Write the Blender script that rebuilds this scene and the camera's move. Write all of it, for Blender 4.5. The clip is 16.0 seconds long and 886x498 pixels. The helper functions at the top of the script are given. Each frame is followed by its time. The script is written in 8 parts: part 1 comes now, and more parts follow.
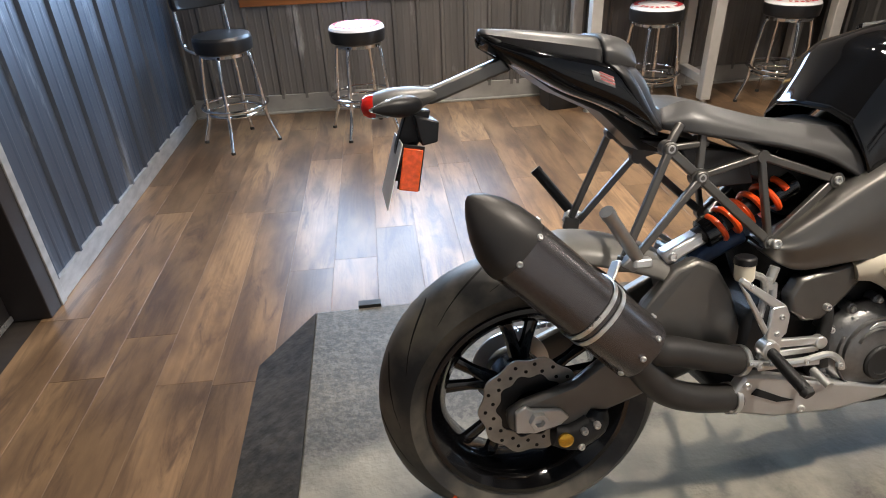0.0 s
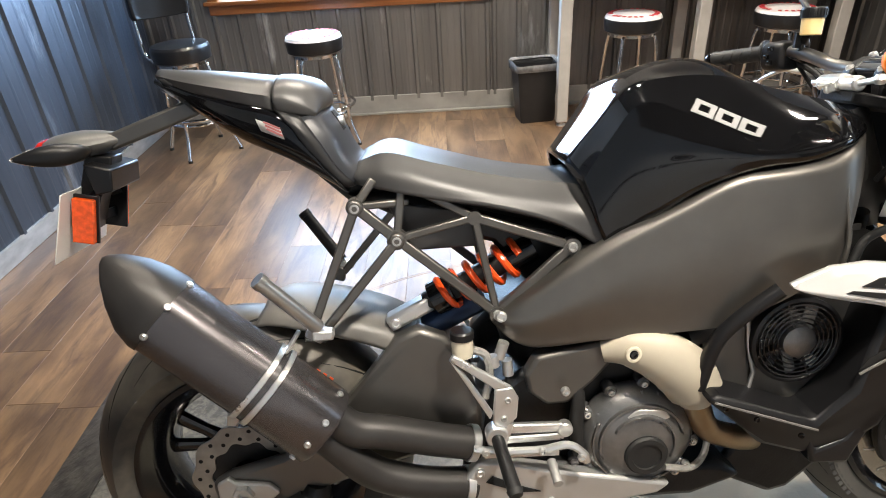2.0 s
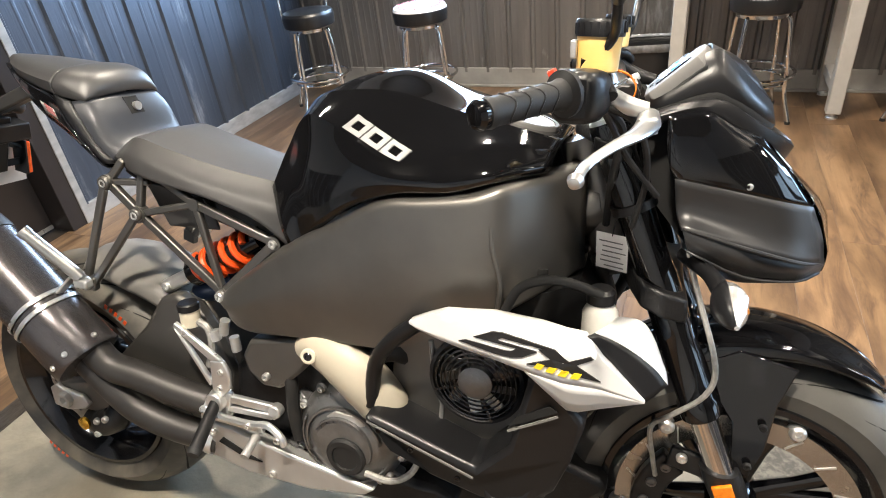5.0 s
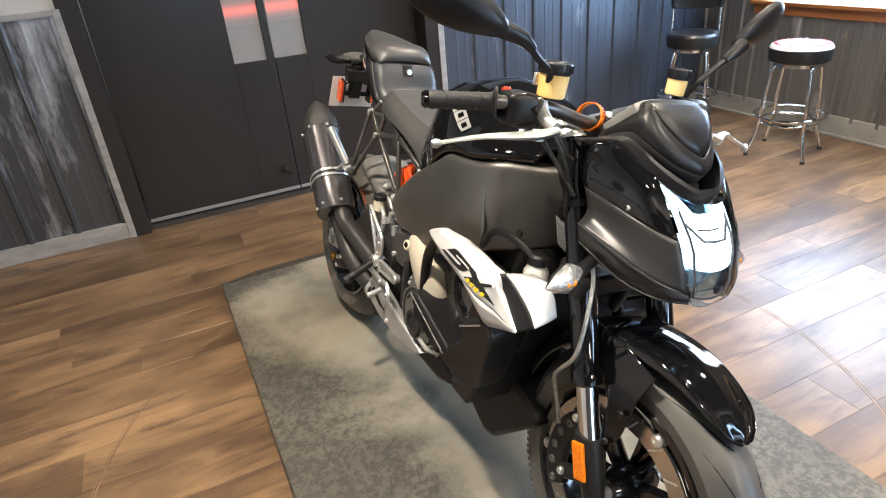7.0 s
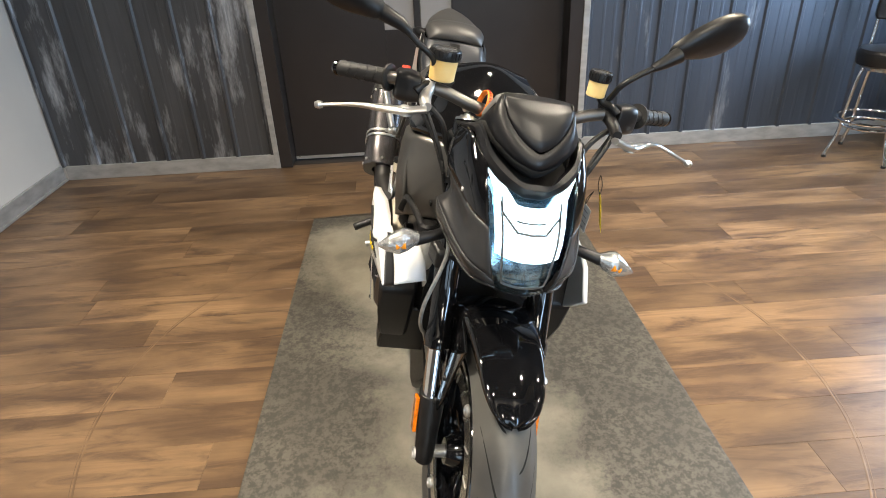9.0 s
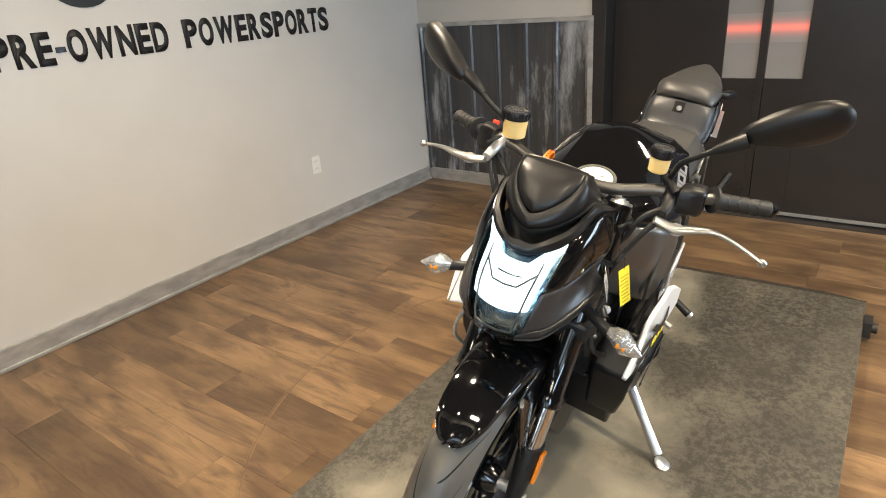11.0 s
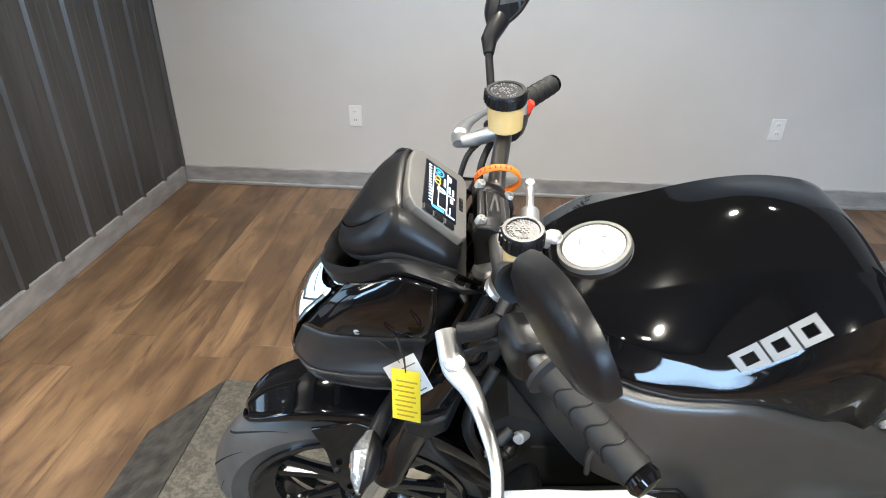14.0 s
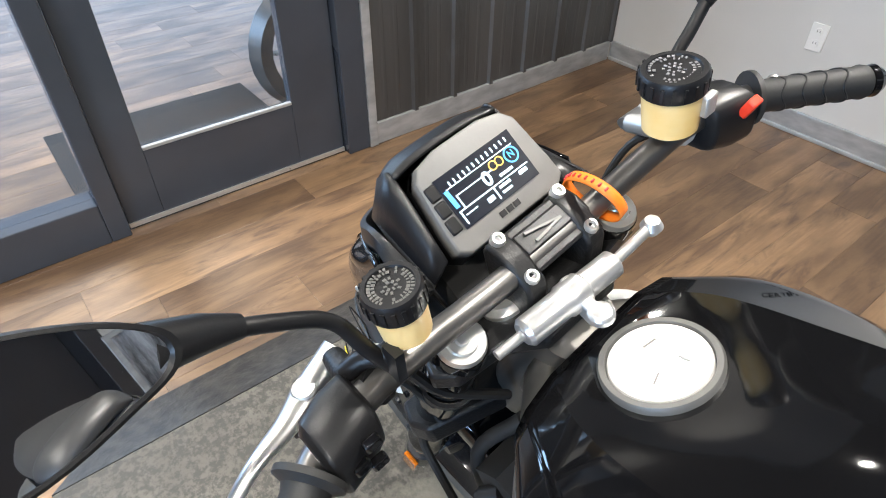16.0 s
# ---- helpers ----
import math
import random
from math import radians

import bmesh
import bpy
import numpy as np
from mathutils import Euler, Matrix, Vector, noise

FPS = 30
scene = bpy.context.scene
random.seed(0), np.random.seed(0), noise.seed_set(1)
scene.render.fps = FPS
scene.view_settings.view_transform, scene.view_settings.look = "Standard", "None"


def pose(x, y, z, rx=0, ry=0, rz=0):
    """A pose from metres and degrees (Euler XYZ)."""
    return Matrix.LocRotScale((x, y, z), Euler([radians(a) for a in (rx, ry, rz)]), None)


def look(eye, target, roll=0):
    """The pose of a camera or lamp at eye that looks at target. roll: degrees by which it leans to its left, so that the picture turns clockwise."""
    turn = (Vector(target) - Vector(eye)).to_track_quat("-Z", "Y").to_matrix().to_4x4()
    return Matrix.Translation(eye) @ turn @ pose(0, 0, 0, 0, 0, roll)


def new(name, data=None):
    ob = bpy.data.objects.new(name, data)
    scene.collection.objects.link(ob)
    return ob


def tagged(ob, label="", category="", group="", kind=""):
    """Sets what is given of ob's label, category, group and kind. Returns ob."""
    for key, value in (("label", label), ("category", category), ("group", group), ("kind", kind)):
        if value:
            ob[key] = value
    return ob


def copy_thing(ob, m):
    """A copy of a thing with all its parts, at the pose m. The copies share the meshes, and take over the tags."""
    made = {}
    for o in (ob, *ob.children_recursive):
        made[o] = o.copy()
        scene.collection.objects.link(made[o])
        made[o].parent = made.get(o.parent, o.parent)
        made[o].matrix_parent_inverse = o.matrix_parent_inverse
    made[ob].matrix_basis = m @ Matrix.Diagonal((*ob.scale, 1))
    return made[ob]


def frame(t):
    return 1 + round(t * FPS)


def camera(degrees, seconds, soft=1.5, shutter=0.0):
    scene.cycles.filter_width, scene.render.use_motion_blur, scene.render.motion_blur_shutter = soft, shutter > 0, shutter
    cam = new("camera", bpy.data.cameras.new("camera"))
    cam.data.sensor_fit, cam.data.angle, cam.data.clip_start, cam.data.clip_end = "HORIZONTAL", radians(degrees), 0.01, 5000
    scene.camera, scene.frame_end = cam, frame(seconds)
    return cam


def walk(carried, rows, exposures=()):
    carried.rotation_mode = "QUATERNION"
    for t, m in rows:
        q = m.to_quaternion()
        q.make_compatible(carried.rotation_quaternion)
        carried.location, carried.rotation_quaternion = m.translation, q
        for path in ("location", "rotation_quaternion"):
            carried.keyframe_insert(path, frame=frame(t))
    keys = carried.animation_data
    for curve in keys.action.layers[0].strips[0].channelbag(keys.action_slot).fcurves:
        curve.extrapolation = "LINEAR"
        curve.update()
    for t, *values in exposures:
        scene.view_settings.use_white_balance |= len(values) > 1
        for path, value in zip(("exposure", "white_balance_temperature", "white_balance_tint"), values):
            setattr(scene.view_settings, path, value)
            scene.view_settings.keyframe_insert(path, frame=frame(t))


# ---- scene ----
from mathutils.bvhtree import BVHTree

cam = camera(72.2, 16.0, soft=1.0)
METRES, EYE, TILT, LEAN, TURN = 5.85, 1.345, 0.0, -0.5, -5.0
ROWS = [
    (0.0, 0.0, 0.0, 0.0, -1.52, -30.62, 2.57),
    (0.5, 0.0282, 0.0075, -0.0025, -1.49, -29.99, 1.43),
    (1.0, 0.0576, 0.0251, -0.0029, -0.12, -31.32, 2.17),
    (1.5, 0.084, 0.0327, -0.0033, 0.8, -32.44, 2.89),
    (2.0, 0.1128, 0.0298, 0.0008, 4.56, -30.46, 3.53),
    (2.5, 0.1425, 0.0225, 0.0034, 7.01, -29.3, 3.69),
    (3.0, 0.1627, 0.022, 0.0013, 7.27, -29.16, 3.74),
    (3.5, 0.1864, 0.0363, -0.0021, 9.26, -31.25, 3.19),
    (4.0, 0.211, 0.0516, -0.0012, 14.59, -32.32, 3.94),
    (6.5, 0.3502, 0.0915, 0.0047, 55.31, -28.21, 6.17),
    (7.0, 0.3917, 0.1036, 0.0068, 69.08, -27.01, 4.75),
    (7.5, 0.4187, 0.1198, 0.0056, 75.07, -26.8, 5.35),
    (8.0, 0.4283, 0.1487, 0.004, 80.92, -26.93, 2.94),
    (10.5, 0.4319, 0.2973, 0.0093, 116.58, -23.94, 5.12),
    (11.0, 0.4175, 0.3328, 0.0117, 130.62, -22.55, 3.93),
    (11.5, 0.3993, 0.3585, 0.0107, 140.66, -23.69, 4.14),
    (12.0, 0.3556, 0.364, 0.0053, 149.18, -26.09, 2.18),
    (12.5, 0.3098, 0.3668, 0.006, 157.88, -27.43, 2.59),
    (13.0, 0.2711, 0.3816, 0.0094, 171.6, -27.15, 2.36),
    (13.5, 0.2442, 0.3788, 0.0074, 180.15, -27.42, 1.63),
    (14.0, 0.2162, 0.3512, 0.0073, 189.63, -28.58, -1.07),
    (14.5, 0.1957, 0.3322, 0.0049, 199.31, -30.64, 0.11),
    (15.0, 0.1711, 0.3222, 0.0067, 216.15, -32.53, 0.61),
    (15.5, 0.1643, 0.3069, 0.0034, 228.56, -34.93, -0.97),
    (16.0, 0.1716, 0.2782, 0.0086, 236.87, -40.32, -0.56),
]
walk(cam, [(t, pose(0, 0, EYE, TILT, LEAN, TURN) @ pose(METRES * x, METRES * y, METRES * z, 90 + pitch, roll, yaw)) for t, x, y, z, yaw, pitch, roll in ROWS],
     exposures=[(0.0, -0.14, 6450, 12), (1.0, 0.08, 6450, 11), (2.0, 0.20, 6400, 10), (4.0, 0.40, 6450, 10), (7.0, 0.18, 6650, 11), (8.2, 0.10, 6600, 9), (10.5, -0.10, 7650, 10), (11.0, -0.05, 7650, 10), (11.5, -0.1, 7050, 9), (12.0, -0.1, 6500, 8), (12.5, -0.1, 6300, 8), (13.5, -0.1, 6200, 8), (15.5, 0.0, 5900, 9), (16.0, 0.0, 5950, 9)])

# ---- plan of the room, metres ----
XW, XE, YS, YN, ZC = -1.33, 3.24, -1.34, 4.40, 2.85
DOOR0, DOOR1 = 0.12, 2.06           # double door in the west wall
EDOOR0, EDOOR1 = 0.34, 2.60         # glass door and sidelight in the east wall
WIN0, WIN1, WINZ0, WINZ1 = -0.80, 0.92, 0.80, 1.75
TOPZ = 0.075                        # display platform

# ---- world, daylight and lamps ----
world = bpy.data.worlds.new("world")
scene.world = world
world.use_nodes = True
sky = world.node_tree.nodes.new("ShaderNodeTexSky")
sky.sky_type, sky.sun_disc, sky.sun_elevation, sky.sun_rotation = "NISHITA", False, radians(40), radians(0)
world.node_tree.links.new(sky.outputs[0], world.node_tree.nodes["Background"].inputs[0])
world.node_tree.nodes["Background"].inputs[1].default_value = 0.10


def lamp(name, m, kind, power, colour, size, size_y=None, spread=180):
    data = bpy.data.lights.new(name, kind)
    data.energy, data.color = power, colour
    if kind == "AREA":
        data.size = size
        data.spread = radians(spread)
        data.shape = "RECTANGLE" if size_y else "DISK"
        if size_y:
            data.size_y = size_y
    ob = new(name, data)
    ob.matrix_world = m
    return ob


WARM = (1.0, 0.90, 0.76)
DAY = (0.46, 0.69, 1.0)
LAMPS = [(0.2, 0.2, 9), (1.35, 0.34, 51), (2.8, 0.6, 14), (0.0, 1.8, 10), (0.85, 2.55, 52), (2.75, 2.1, 26), (0.2, 3.2, 12), (1.8, 3.3, 18)]
for x, y, watts in LAMPS:
    lamp("ceiling_lamp_light", look((x, y, ZC - 0.03), (x, y, 0)), "AREA", watts, WARM, 0.14, spread=135)
lamp("window_daylight", look(((WIN0 + WIN1) / 2, YN + 0.022, 1.30), ((WIN0 + WIN1) / 2, 2.0, 0.9)), "AREA", 85.0, DAY, 1.6, 0.88)
# added lamp hanging unseen behind the glass door, standing in for daylight there
lamp("glass_door_daylight", look((XE + 0.85, 3.1, 1.5), (3.1, 1.2, 0.7)), "AREA", 120.0, DAY, 1.2, 1.4)


# ---- mesh helpers ----
def vec(p):
    return Vector(p)


def mesh_of(bm, name, material, smooth=True, angle=38):
    me = bpy.data.meshes.new(name)
    bmesh.ops.recalc_face_normals(bm, faces=bm.faces)
    bm.to_mesh(me)
    bm.free()
    for m in (material if isinstance(material, (list, tuple)) else [material]):
        me.materials.append(m)
    if smooth:
        for p in me.polygons:
            p.use_smooth = True
        me.set_sharp_from_angle(angle=radians(angle))
    return me


def part(name, bm, material, parent=None, label="", solid=0.0, bevel=0.0, angle=38, smooth=True):
    ob = new(name, mesh_of(bm, name, material, smooth, angle))
    if parent is not None:
        ob.parent = parent
    if solid:
        s = ob.modifiers.new("thick", "SOLIDIFY")
        s.thickness, s.offset = solid, -1
    if bevel:
        b = ob.modifiers.new("edge", "BEVEL")
        b.width, b.segments, b.limit_method, b.angle_limit = bevel, 2, "ANGLE", radians(40)
    return tagged(ob, label)


def thing(name, label, category, group="", m=None):
    ob = new(name)
    ob.empty_display_size = 0.1
    if m is not None:
        ob.matrix_world = m
    return tagged(ob, label, category, group)


def box(bm, c, s, m=None):
    """A box with centre c and size s; m turns it about its centre."""
    vs = []
    for i in (-0.5, 0.5):
        for j in (-0.5, 0.5):
            for k in (-0.5, 0.5):
                p = Vector((i * s[0], j * s[1], k * s[2]))
                vs.append(bm.verts.new(Vector(c) + (m @ p if m is not None else p)))
    for q in ((0, 1, 3, 2), (4, 6, 7, 5), (0, 4, 5, 1), (2, 3, 7, 6), (0, 2, 6, 4), (1, 5, 7, 3)):
        bm.faces.new([vs[i] for i in q])
    return vs


def span(bm, a, b):
    return box(bm, [(i + j) / 2 for i, j in zip(a, b)], [abs(j - i) for i, j in zip(a, b)])


def catmull(pts, k, closed=False):
    pts = [Vector(p) for p in pts]
    n, out = len(pts), []
    for i in range(n if closed else n - 1):
        if closed:
            p0, p1, p2, p3 = (pts[(i + j) % n] for j in (-1, 0, 1, 2))
        else:
            p1, p2 = pts[i], pts[i + 1]
            p0 = pts[i - 1] if i else p1 * 2 - p2
            p3 = pts[i + 2] if i + 2 < n else p2 * 2 - p1
        for j in range(k):
            t = j / k
            out.append(0.5 * (2 * p1 + (p2 - p0) * t + (2 * p0 - 5 * p1 + 4 * p2 - p3) * t * t + (3 * p1 - p0 - 3 * p2 + p3) * t ** 3))
    if not closed:
        out.append(pts[-1].copy())
    return out


def tube(bm, pts, r, seg=10, closed=False, flat=1.0, up=None):
    """A tube of radius r (one number or one a point) along pts. flat squeezes it along its second axis."""
    pts = [Vector(p) for p in pts]
    n = len(pts)
    rs = list(r) if isinstance(r, (list, tuple)) else [r] * n
    if len(rs) != n:
        rs = [rs[0] + (rs[-1] - rs[0]) * i / (n - 1) for i in range(n)] if len(rs) == 2 else [float(np.interp(i / (n - 1) * (len(rs) - 1), range(len(rs)), rs)) for i in range(n)]
    rings, side = [], None
    for i in range(n):
        if closed:
            d = pts[(i + 1) % n] - pts[i - 1]
        else:
            d = pts[min(i + 1, n - 1)] - pts[max(i - 1, 0)]
        d.normalize()
        if side is None:
            ref = Vector(up) if up else (Vector((0, 0, 1)) if abs(d.z) < 0.9 else Vector((1, 0, 0)))
            side = d.cross(ref).normalized()
        else:
            side = (side - d * side.dot(d)).normalized()
        other = d.cross(side)
        rings.append([bm.verts.new(pts[i] + (side * math.cos(a) + other * math.sin(a) * flat) * rs[i]) for a in (2 * math.pi * k / seg for k in range(seg))])
    for i in range(n if closed else n - 1):
        a, b = rings[i], rings[(i + 1) % n]
        for k in range(seg):
            bm.faces.new((a[k], a[(k + 1) % seg], b[(k + 1) % seg], b[k]))
    if not closed:
        bm.faces.new(rings[0][::-1])
        bm.faces.new(rings[-1])
    return rings


def lathe(bm, profile, centre, axis, seg=32, closed=False):
    """Turns (radius, height) pairs round the axis through centre."""
    ax = Vector(axis).normalized()
    s = ax.cross(Vector((0, 0, 1)) if abs(ax.z) < 0.9 else Vector((1, 0, 0))).normalized()
    o = ax.cross(s)
    c = Vector(centre)
    rings = []
    for r, h in profile:
        if r < 1e-6:
            rings.append([bm.verts.new(c + ax * h)])
        else:
            rings.append([bm.verts.new(c + ax * h + (s * math.cos(a) + o * math.sin(a)) * r) for a in (2 * math.pi * k / seg for k in range(seg))])
    pairs = list(zip(rings, rings[1:])) + ([(rings[-1], rings[0])] if closed else [])
    for a, b in pairs:
        for k in range(seg):
            q = [a[k % len(a)], a[(k + 1) % len(a)], b[(k + 1) % len(b)], b[k % len(b)]]
            q = list(dict.fromkeys(q))
            if len(q) > 2:
                bm.faces.new(q)


def rod(bm, a, b, r0, r1=None, seg=12):
    a, b = Vector(a), Vector(b)
    lathe(bm, [(0, 0), (r0, 0), (r0 if r1 is None else r1, (b - a).length), (0, (b - a).length)], a, b - a, seg)


def grid(bm, rows, wrap=False):
    vs = [[bm.verts.new(p) for p in row] for row in rows]
    for a, b in zip(vs, vs[1:]):
        n = len(a)
        for k in range(n if wrap else n - 1):
            bm.faces.new((a[k], a[(k + 1) % n], b[(k + 1) % n], b[k]))
    return vs


def fine(rows, ku=4, kv=4, wrap=False, crease=(), upto=99):
    """A coarse grid of places, rounded both ways, but for the columns that are creased in the first rows."""
    def across(r, cut):
        marks = [0, *cut, len(r) - 1]
        out = []
        for a, b in zip(marks, marks[1:]):
            out += catmull(r[a:b + 1], kv)[:-1]
        return out + [Vector(r[-1])]
    rows = [catmull(r, kv, wrap) if wrap else across(r, crease if i < upto else ()) for i, r in enumerate(rows)]
    cols = [catmull(c, ku) for c in zip(*rows)]
    return [list(r) for r in zip(*cols)]


def prism(bm, poly, a, b):
    """poly: places in one plane (x, z); spans y from a to b. Both may be functions of the place."""
    fa = a if callable(a) else (lambda x, z: a)
    fb = b if callable(b) else (lambda x, z: b)
    lo = [bm.verts.new((x, fa(x, z), z)) for x, z in poly]
    hi = [bm.verts.new((x, fb(x, z), z)) for x, z in poly]
    bm.faces.new(lo)
    bm.faces.new(hi[::-1])
    n = len(poly)
    for i in range(n):
        bm.faces.new((lo[i], hi[i], hi[(i + 1) % n], lo[(i + 1) % n]))


# ---- materials ----
def material(name, colour, rough=0.5, metal=0.0, spread=0.0, scale=20.0, bump=0.0, bump_scale=None, coat=0.0, second=None, stretch=(1, 1, 1), rough_spread=0.0, per_object=0.0, coords="Object", detail=6.0, low=0.35, high=0.65, ior=None):
    """A principled material: colour mixed with a second colour by noise, fine relief, uneven gloss."""
    m = bpy.data.materials.new(name)
    m.use_nodes = True
    nt = m.node_tree
    b = nt.nodes["Principled BSDF"]
    b.inputs["Roughness"].default_value, b.inputs["Metallic"].default_value = rough, metal
    b.inputs["Coat Weight"].default_value = coat
    b.inputs["Coat Roughness"].default_value = 0.05
    if ior:
        b.inputs["IOR"].default_value = ior
    tc = nt.nodes.new("ShaderNodeTexCoord")
    mp = nt.nodes.new("ShaderNodeMapping")
    mp.inputs["Scale"].default_value = stretch
    nt.links.new(tc.outputs[coords], mp.inputs[0])
    oi = None
    if per_object:
        oi = nt.nodes.new("ShaderNodeObjectInfo")
        mul = nt.nodes.new("ShaderNodeVectorMath")
        mul.operation = "SCALE"
        mul.inputs[0].default_value = (37.0, 91.0, 53.0)
        nt.links.new(oi.outputs["Random"], mul.inputs["Scale"])
        nt.links.new(mul.outputs[0], mp.inputs["Location"])
    nz = nt.nodes.new("ShaderNodeTexNoise")
    nz.inputs["Scale"].default_value, nz.inputs["Detail"].default_value = scale, detail
    nt.links.new(mp.outputs[0], nz.inputs["Vector"])
    ramp = nt.nodes.new("ShaderNodeMapRange")
    ramp.inputs["From Min"].default_value, ramp.inputs["From Max"].default_value = low, high
    nt.links.new(nz.outputs["Fac"], ramp.inputs["Value"])
    mix = nt.nodes.new("ShaderNodeMix")
    mix.data_type = "RGBA"
    other = second or tuple(c * (1 - spread) for c in colour)
    mix.inputs[6].default_value, mix.inputs[7].default_value = (*colour, 1), (*other, 1)
    nt.links.new(ramp.outputs[0], mix.inputs[0])
    out = mix.outputs[2]
    if per_object:
        hsv = nt.nodes.new("ShaderNodeHueSaturation")
        rng = nt.nodes.new("ShaderNodeMapRange")
        rng.inputs["To Min"].default_value, rng.inputs["To Max"].default_value = 1 - per_object, 1 + per_object
        nt.links.new(oi.outputs["Random"], rng.inputs["Value"])
        nt.links.new(rng.outputs[0], hsv.inputs["Value"])
        nt.links.new(out, hsv.inputs["Color"])
        out = hsv.outputs[0]
    nt.links.new(out, b.inputs["Base Color"])
    if rough_spread:
        rr = nt.nodes.new("ShaderNodeMapRange")
        rr.inputs["To Min"].default_value, rr.inputs["To Max"].default_value = max(0.02, rough - rough_spread), min(1, rough + rough_spread)
        nt.links.new(nz.outputs["Fac"], rr.inputs["Value"])
        nt.links.new(rr.outputs[0], b.inputs["Roughness"])
    if bump:
        n2 = nt.nodes.new("ShaderNodeTexNoise")
        n2.inputs["Scale"].default_value, n2.inputs["Detail"].default_value = bump_scale or scale * 8, 4
        nt.links.new(mp.outputs[0], n2.inputs["Vector"])
        bp = nt.nodes.new("ShaderNodeBump")
        bp.inputs["Strength"].default_value, bp.inputs["Distance"].default_value = bump, 0.002
        nt.links.new(n2.outputs["Fac"], bp.inputs["Height"])
        nt.links.new(bp.outputs[0], b.inputs["Normal"])
    m["noise"] = nz.name
    return m


def glow(name, colour, strength):
    m = bpy.data.materials.new(name)
    m.use_nodes = True
    b = m.node_tree.nodes["Principled BSDF"]
    b.inputs["Base Color"].default_value = (*colour, 1)
    b.inputs["Emission Color"].default_value = (*colour, 1)
    b.inputs["Emission Strength"].default_value = strength
    return m


def glass(name, colour=(1, 1, 1), rough=0.0, ior=1.45):
    m = bpy.data.materials.new(name)
    m.use_nodes = True
    b = m.node_tree.nodes["Principled BSDF"]
    b.inputs["Base Color"].default_value = (*colour, 1)
    b.inputs["Roughness"].default_value, b.inputs["IOR"].default_value = rough, ior
    b.inputs["Transmission Weight"].default_value = 1.0
    return m


def thin_glass(name, colour=(1, 1, 1), gloss=0.12):
    m = bpy.data.materials.new(name)
    m.use_nodes = True
    nt = m.node_tree
    nt.nodes.remove(nt.nodes["Principled BSDF"])
    tr, gl, mx = nt.nodes.new("ShaderNodeBsdfTransparent"), nt.nodes.new("ShaderNodeBsdfGlossy"), nt.nodes.new("ShaderNodeMixShader")
    tr.inputs[0].default_value = (*colour, 1)
    gl.inputs["Roughness"].default_value = 0.02
    fr = nt.nodes.new("ShaderNodeFresnel")
    nt.links.new(fr.outputs[0], mx.inputs[0])
    nt.links.new(tr.outputs[0], mx.inputs[1])
    nt.links.new(gl.outputs[0], mx.inputs[2])
    nt.links.new(mx.outputs[0], nt.nodes["Material Output"].inputs[0])
    return m


def wood_floor():
    """Vinyl planks: long grain, darker cathedral figure, knots; each plank its own tone."""
    m = material("plank_vinyl", (0.238, 0.146, 0.077), 0.36, spread=0.0, second=(0.094, 0.055, 0.030), scale=3.2, stretch=(2.2, 0.7, 1), bump=0.25, bump_scale=60, per_object=0.34, rough_spread=0.10, low=0.40, high=0.62, detail=10)
    nt = m.node_tree
    b = nt.nodes["Principled BSDF"]
    mp = next(n for n in nt.nodes if n.type == "MAPPING")
    fine_ = nt.nodes.new("ShaderNodeTexNoise")
    fine_.inputs["Scale"].default_value, fine_.inputs["Detail"].default_value = 22, 8
    st = nt.nodes.new("ShaderNodeMapping")
    st.inputs["Scale"].default_value = (2.2, 0.22, 1)
    nt.links.new(mp.outputs[0], st.inputs[0])
    nt.links.new(st.outputs[0], fine_.inputs["Vector"])
    knot = nt.nodes.new("ShaderNodeTexNoise")
    knot.inputs["Scale"].default_value, knot.inputs["Detail"].default_value, knot.inputs["Distortion"].default_value, knot.inputs["Roughness"].default_value = 4.0, 12, 1.1, 0.66
    st2 = nt.nodes.new("ShaderNodeMapping")
    st2.inputs["Scale"].default_value = (1.5, 0.8, 1)
    nt.links.new(mp.outputs[0], st2.inputs[0])
    nt.links.new(st2.outputs[0], knot.inputs["Vector"])
    kr = nt.nodes.new("ShaderNodeMapRange")
    kr.inputs["From Min"].default_value, kr.inputs["From Max"].default_value = 0.49, 0.66
    kr.inputs["To Max"].default_value = 0.85
    nt.links.new(knot.outputs["Fac"], kr.inputs["Value"])
    fr = nt.nodes.new("ShaderNodeMapRange")
    fr.inputs["From Min"].default_value, fr.inputs["From Max"].default_value = 0.35, 0.7
    fr.inputs["To Max"].default_value = 0.5
    nt.links.new(fine_.outputs["Fac"], fr.inputs["Value"])
    src = b.inputs["Base Color"].links[0].from_socket
    m1, m2 = nt.nodes.new("ShaderNodeMix"), nt.nodes.new("ShaderNodeMix")
    for mx in (m1, m2):
        mx.data_type, mx.blend_type = "RGBA", "MIX"
    m1.inputs[7].default_value = (0.145, 0.086, 0.046, 1)
    m2.inputs[7].default_value = (0.066, 0.038, 0.024, 1)
    nt.links.new(fr.outputs[0], m1.inputs[0])
    nt.links.new(src, m1.inputs[6])
    nt.links.new(kr.outputs[0], m2.inputs[0])
    nt.links.new(m1.outputs[2], m2.inputs[6])
    nt.links.new(m2.outputs[2], b.inputs["Base Color"])
    return m


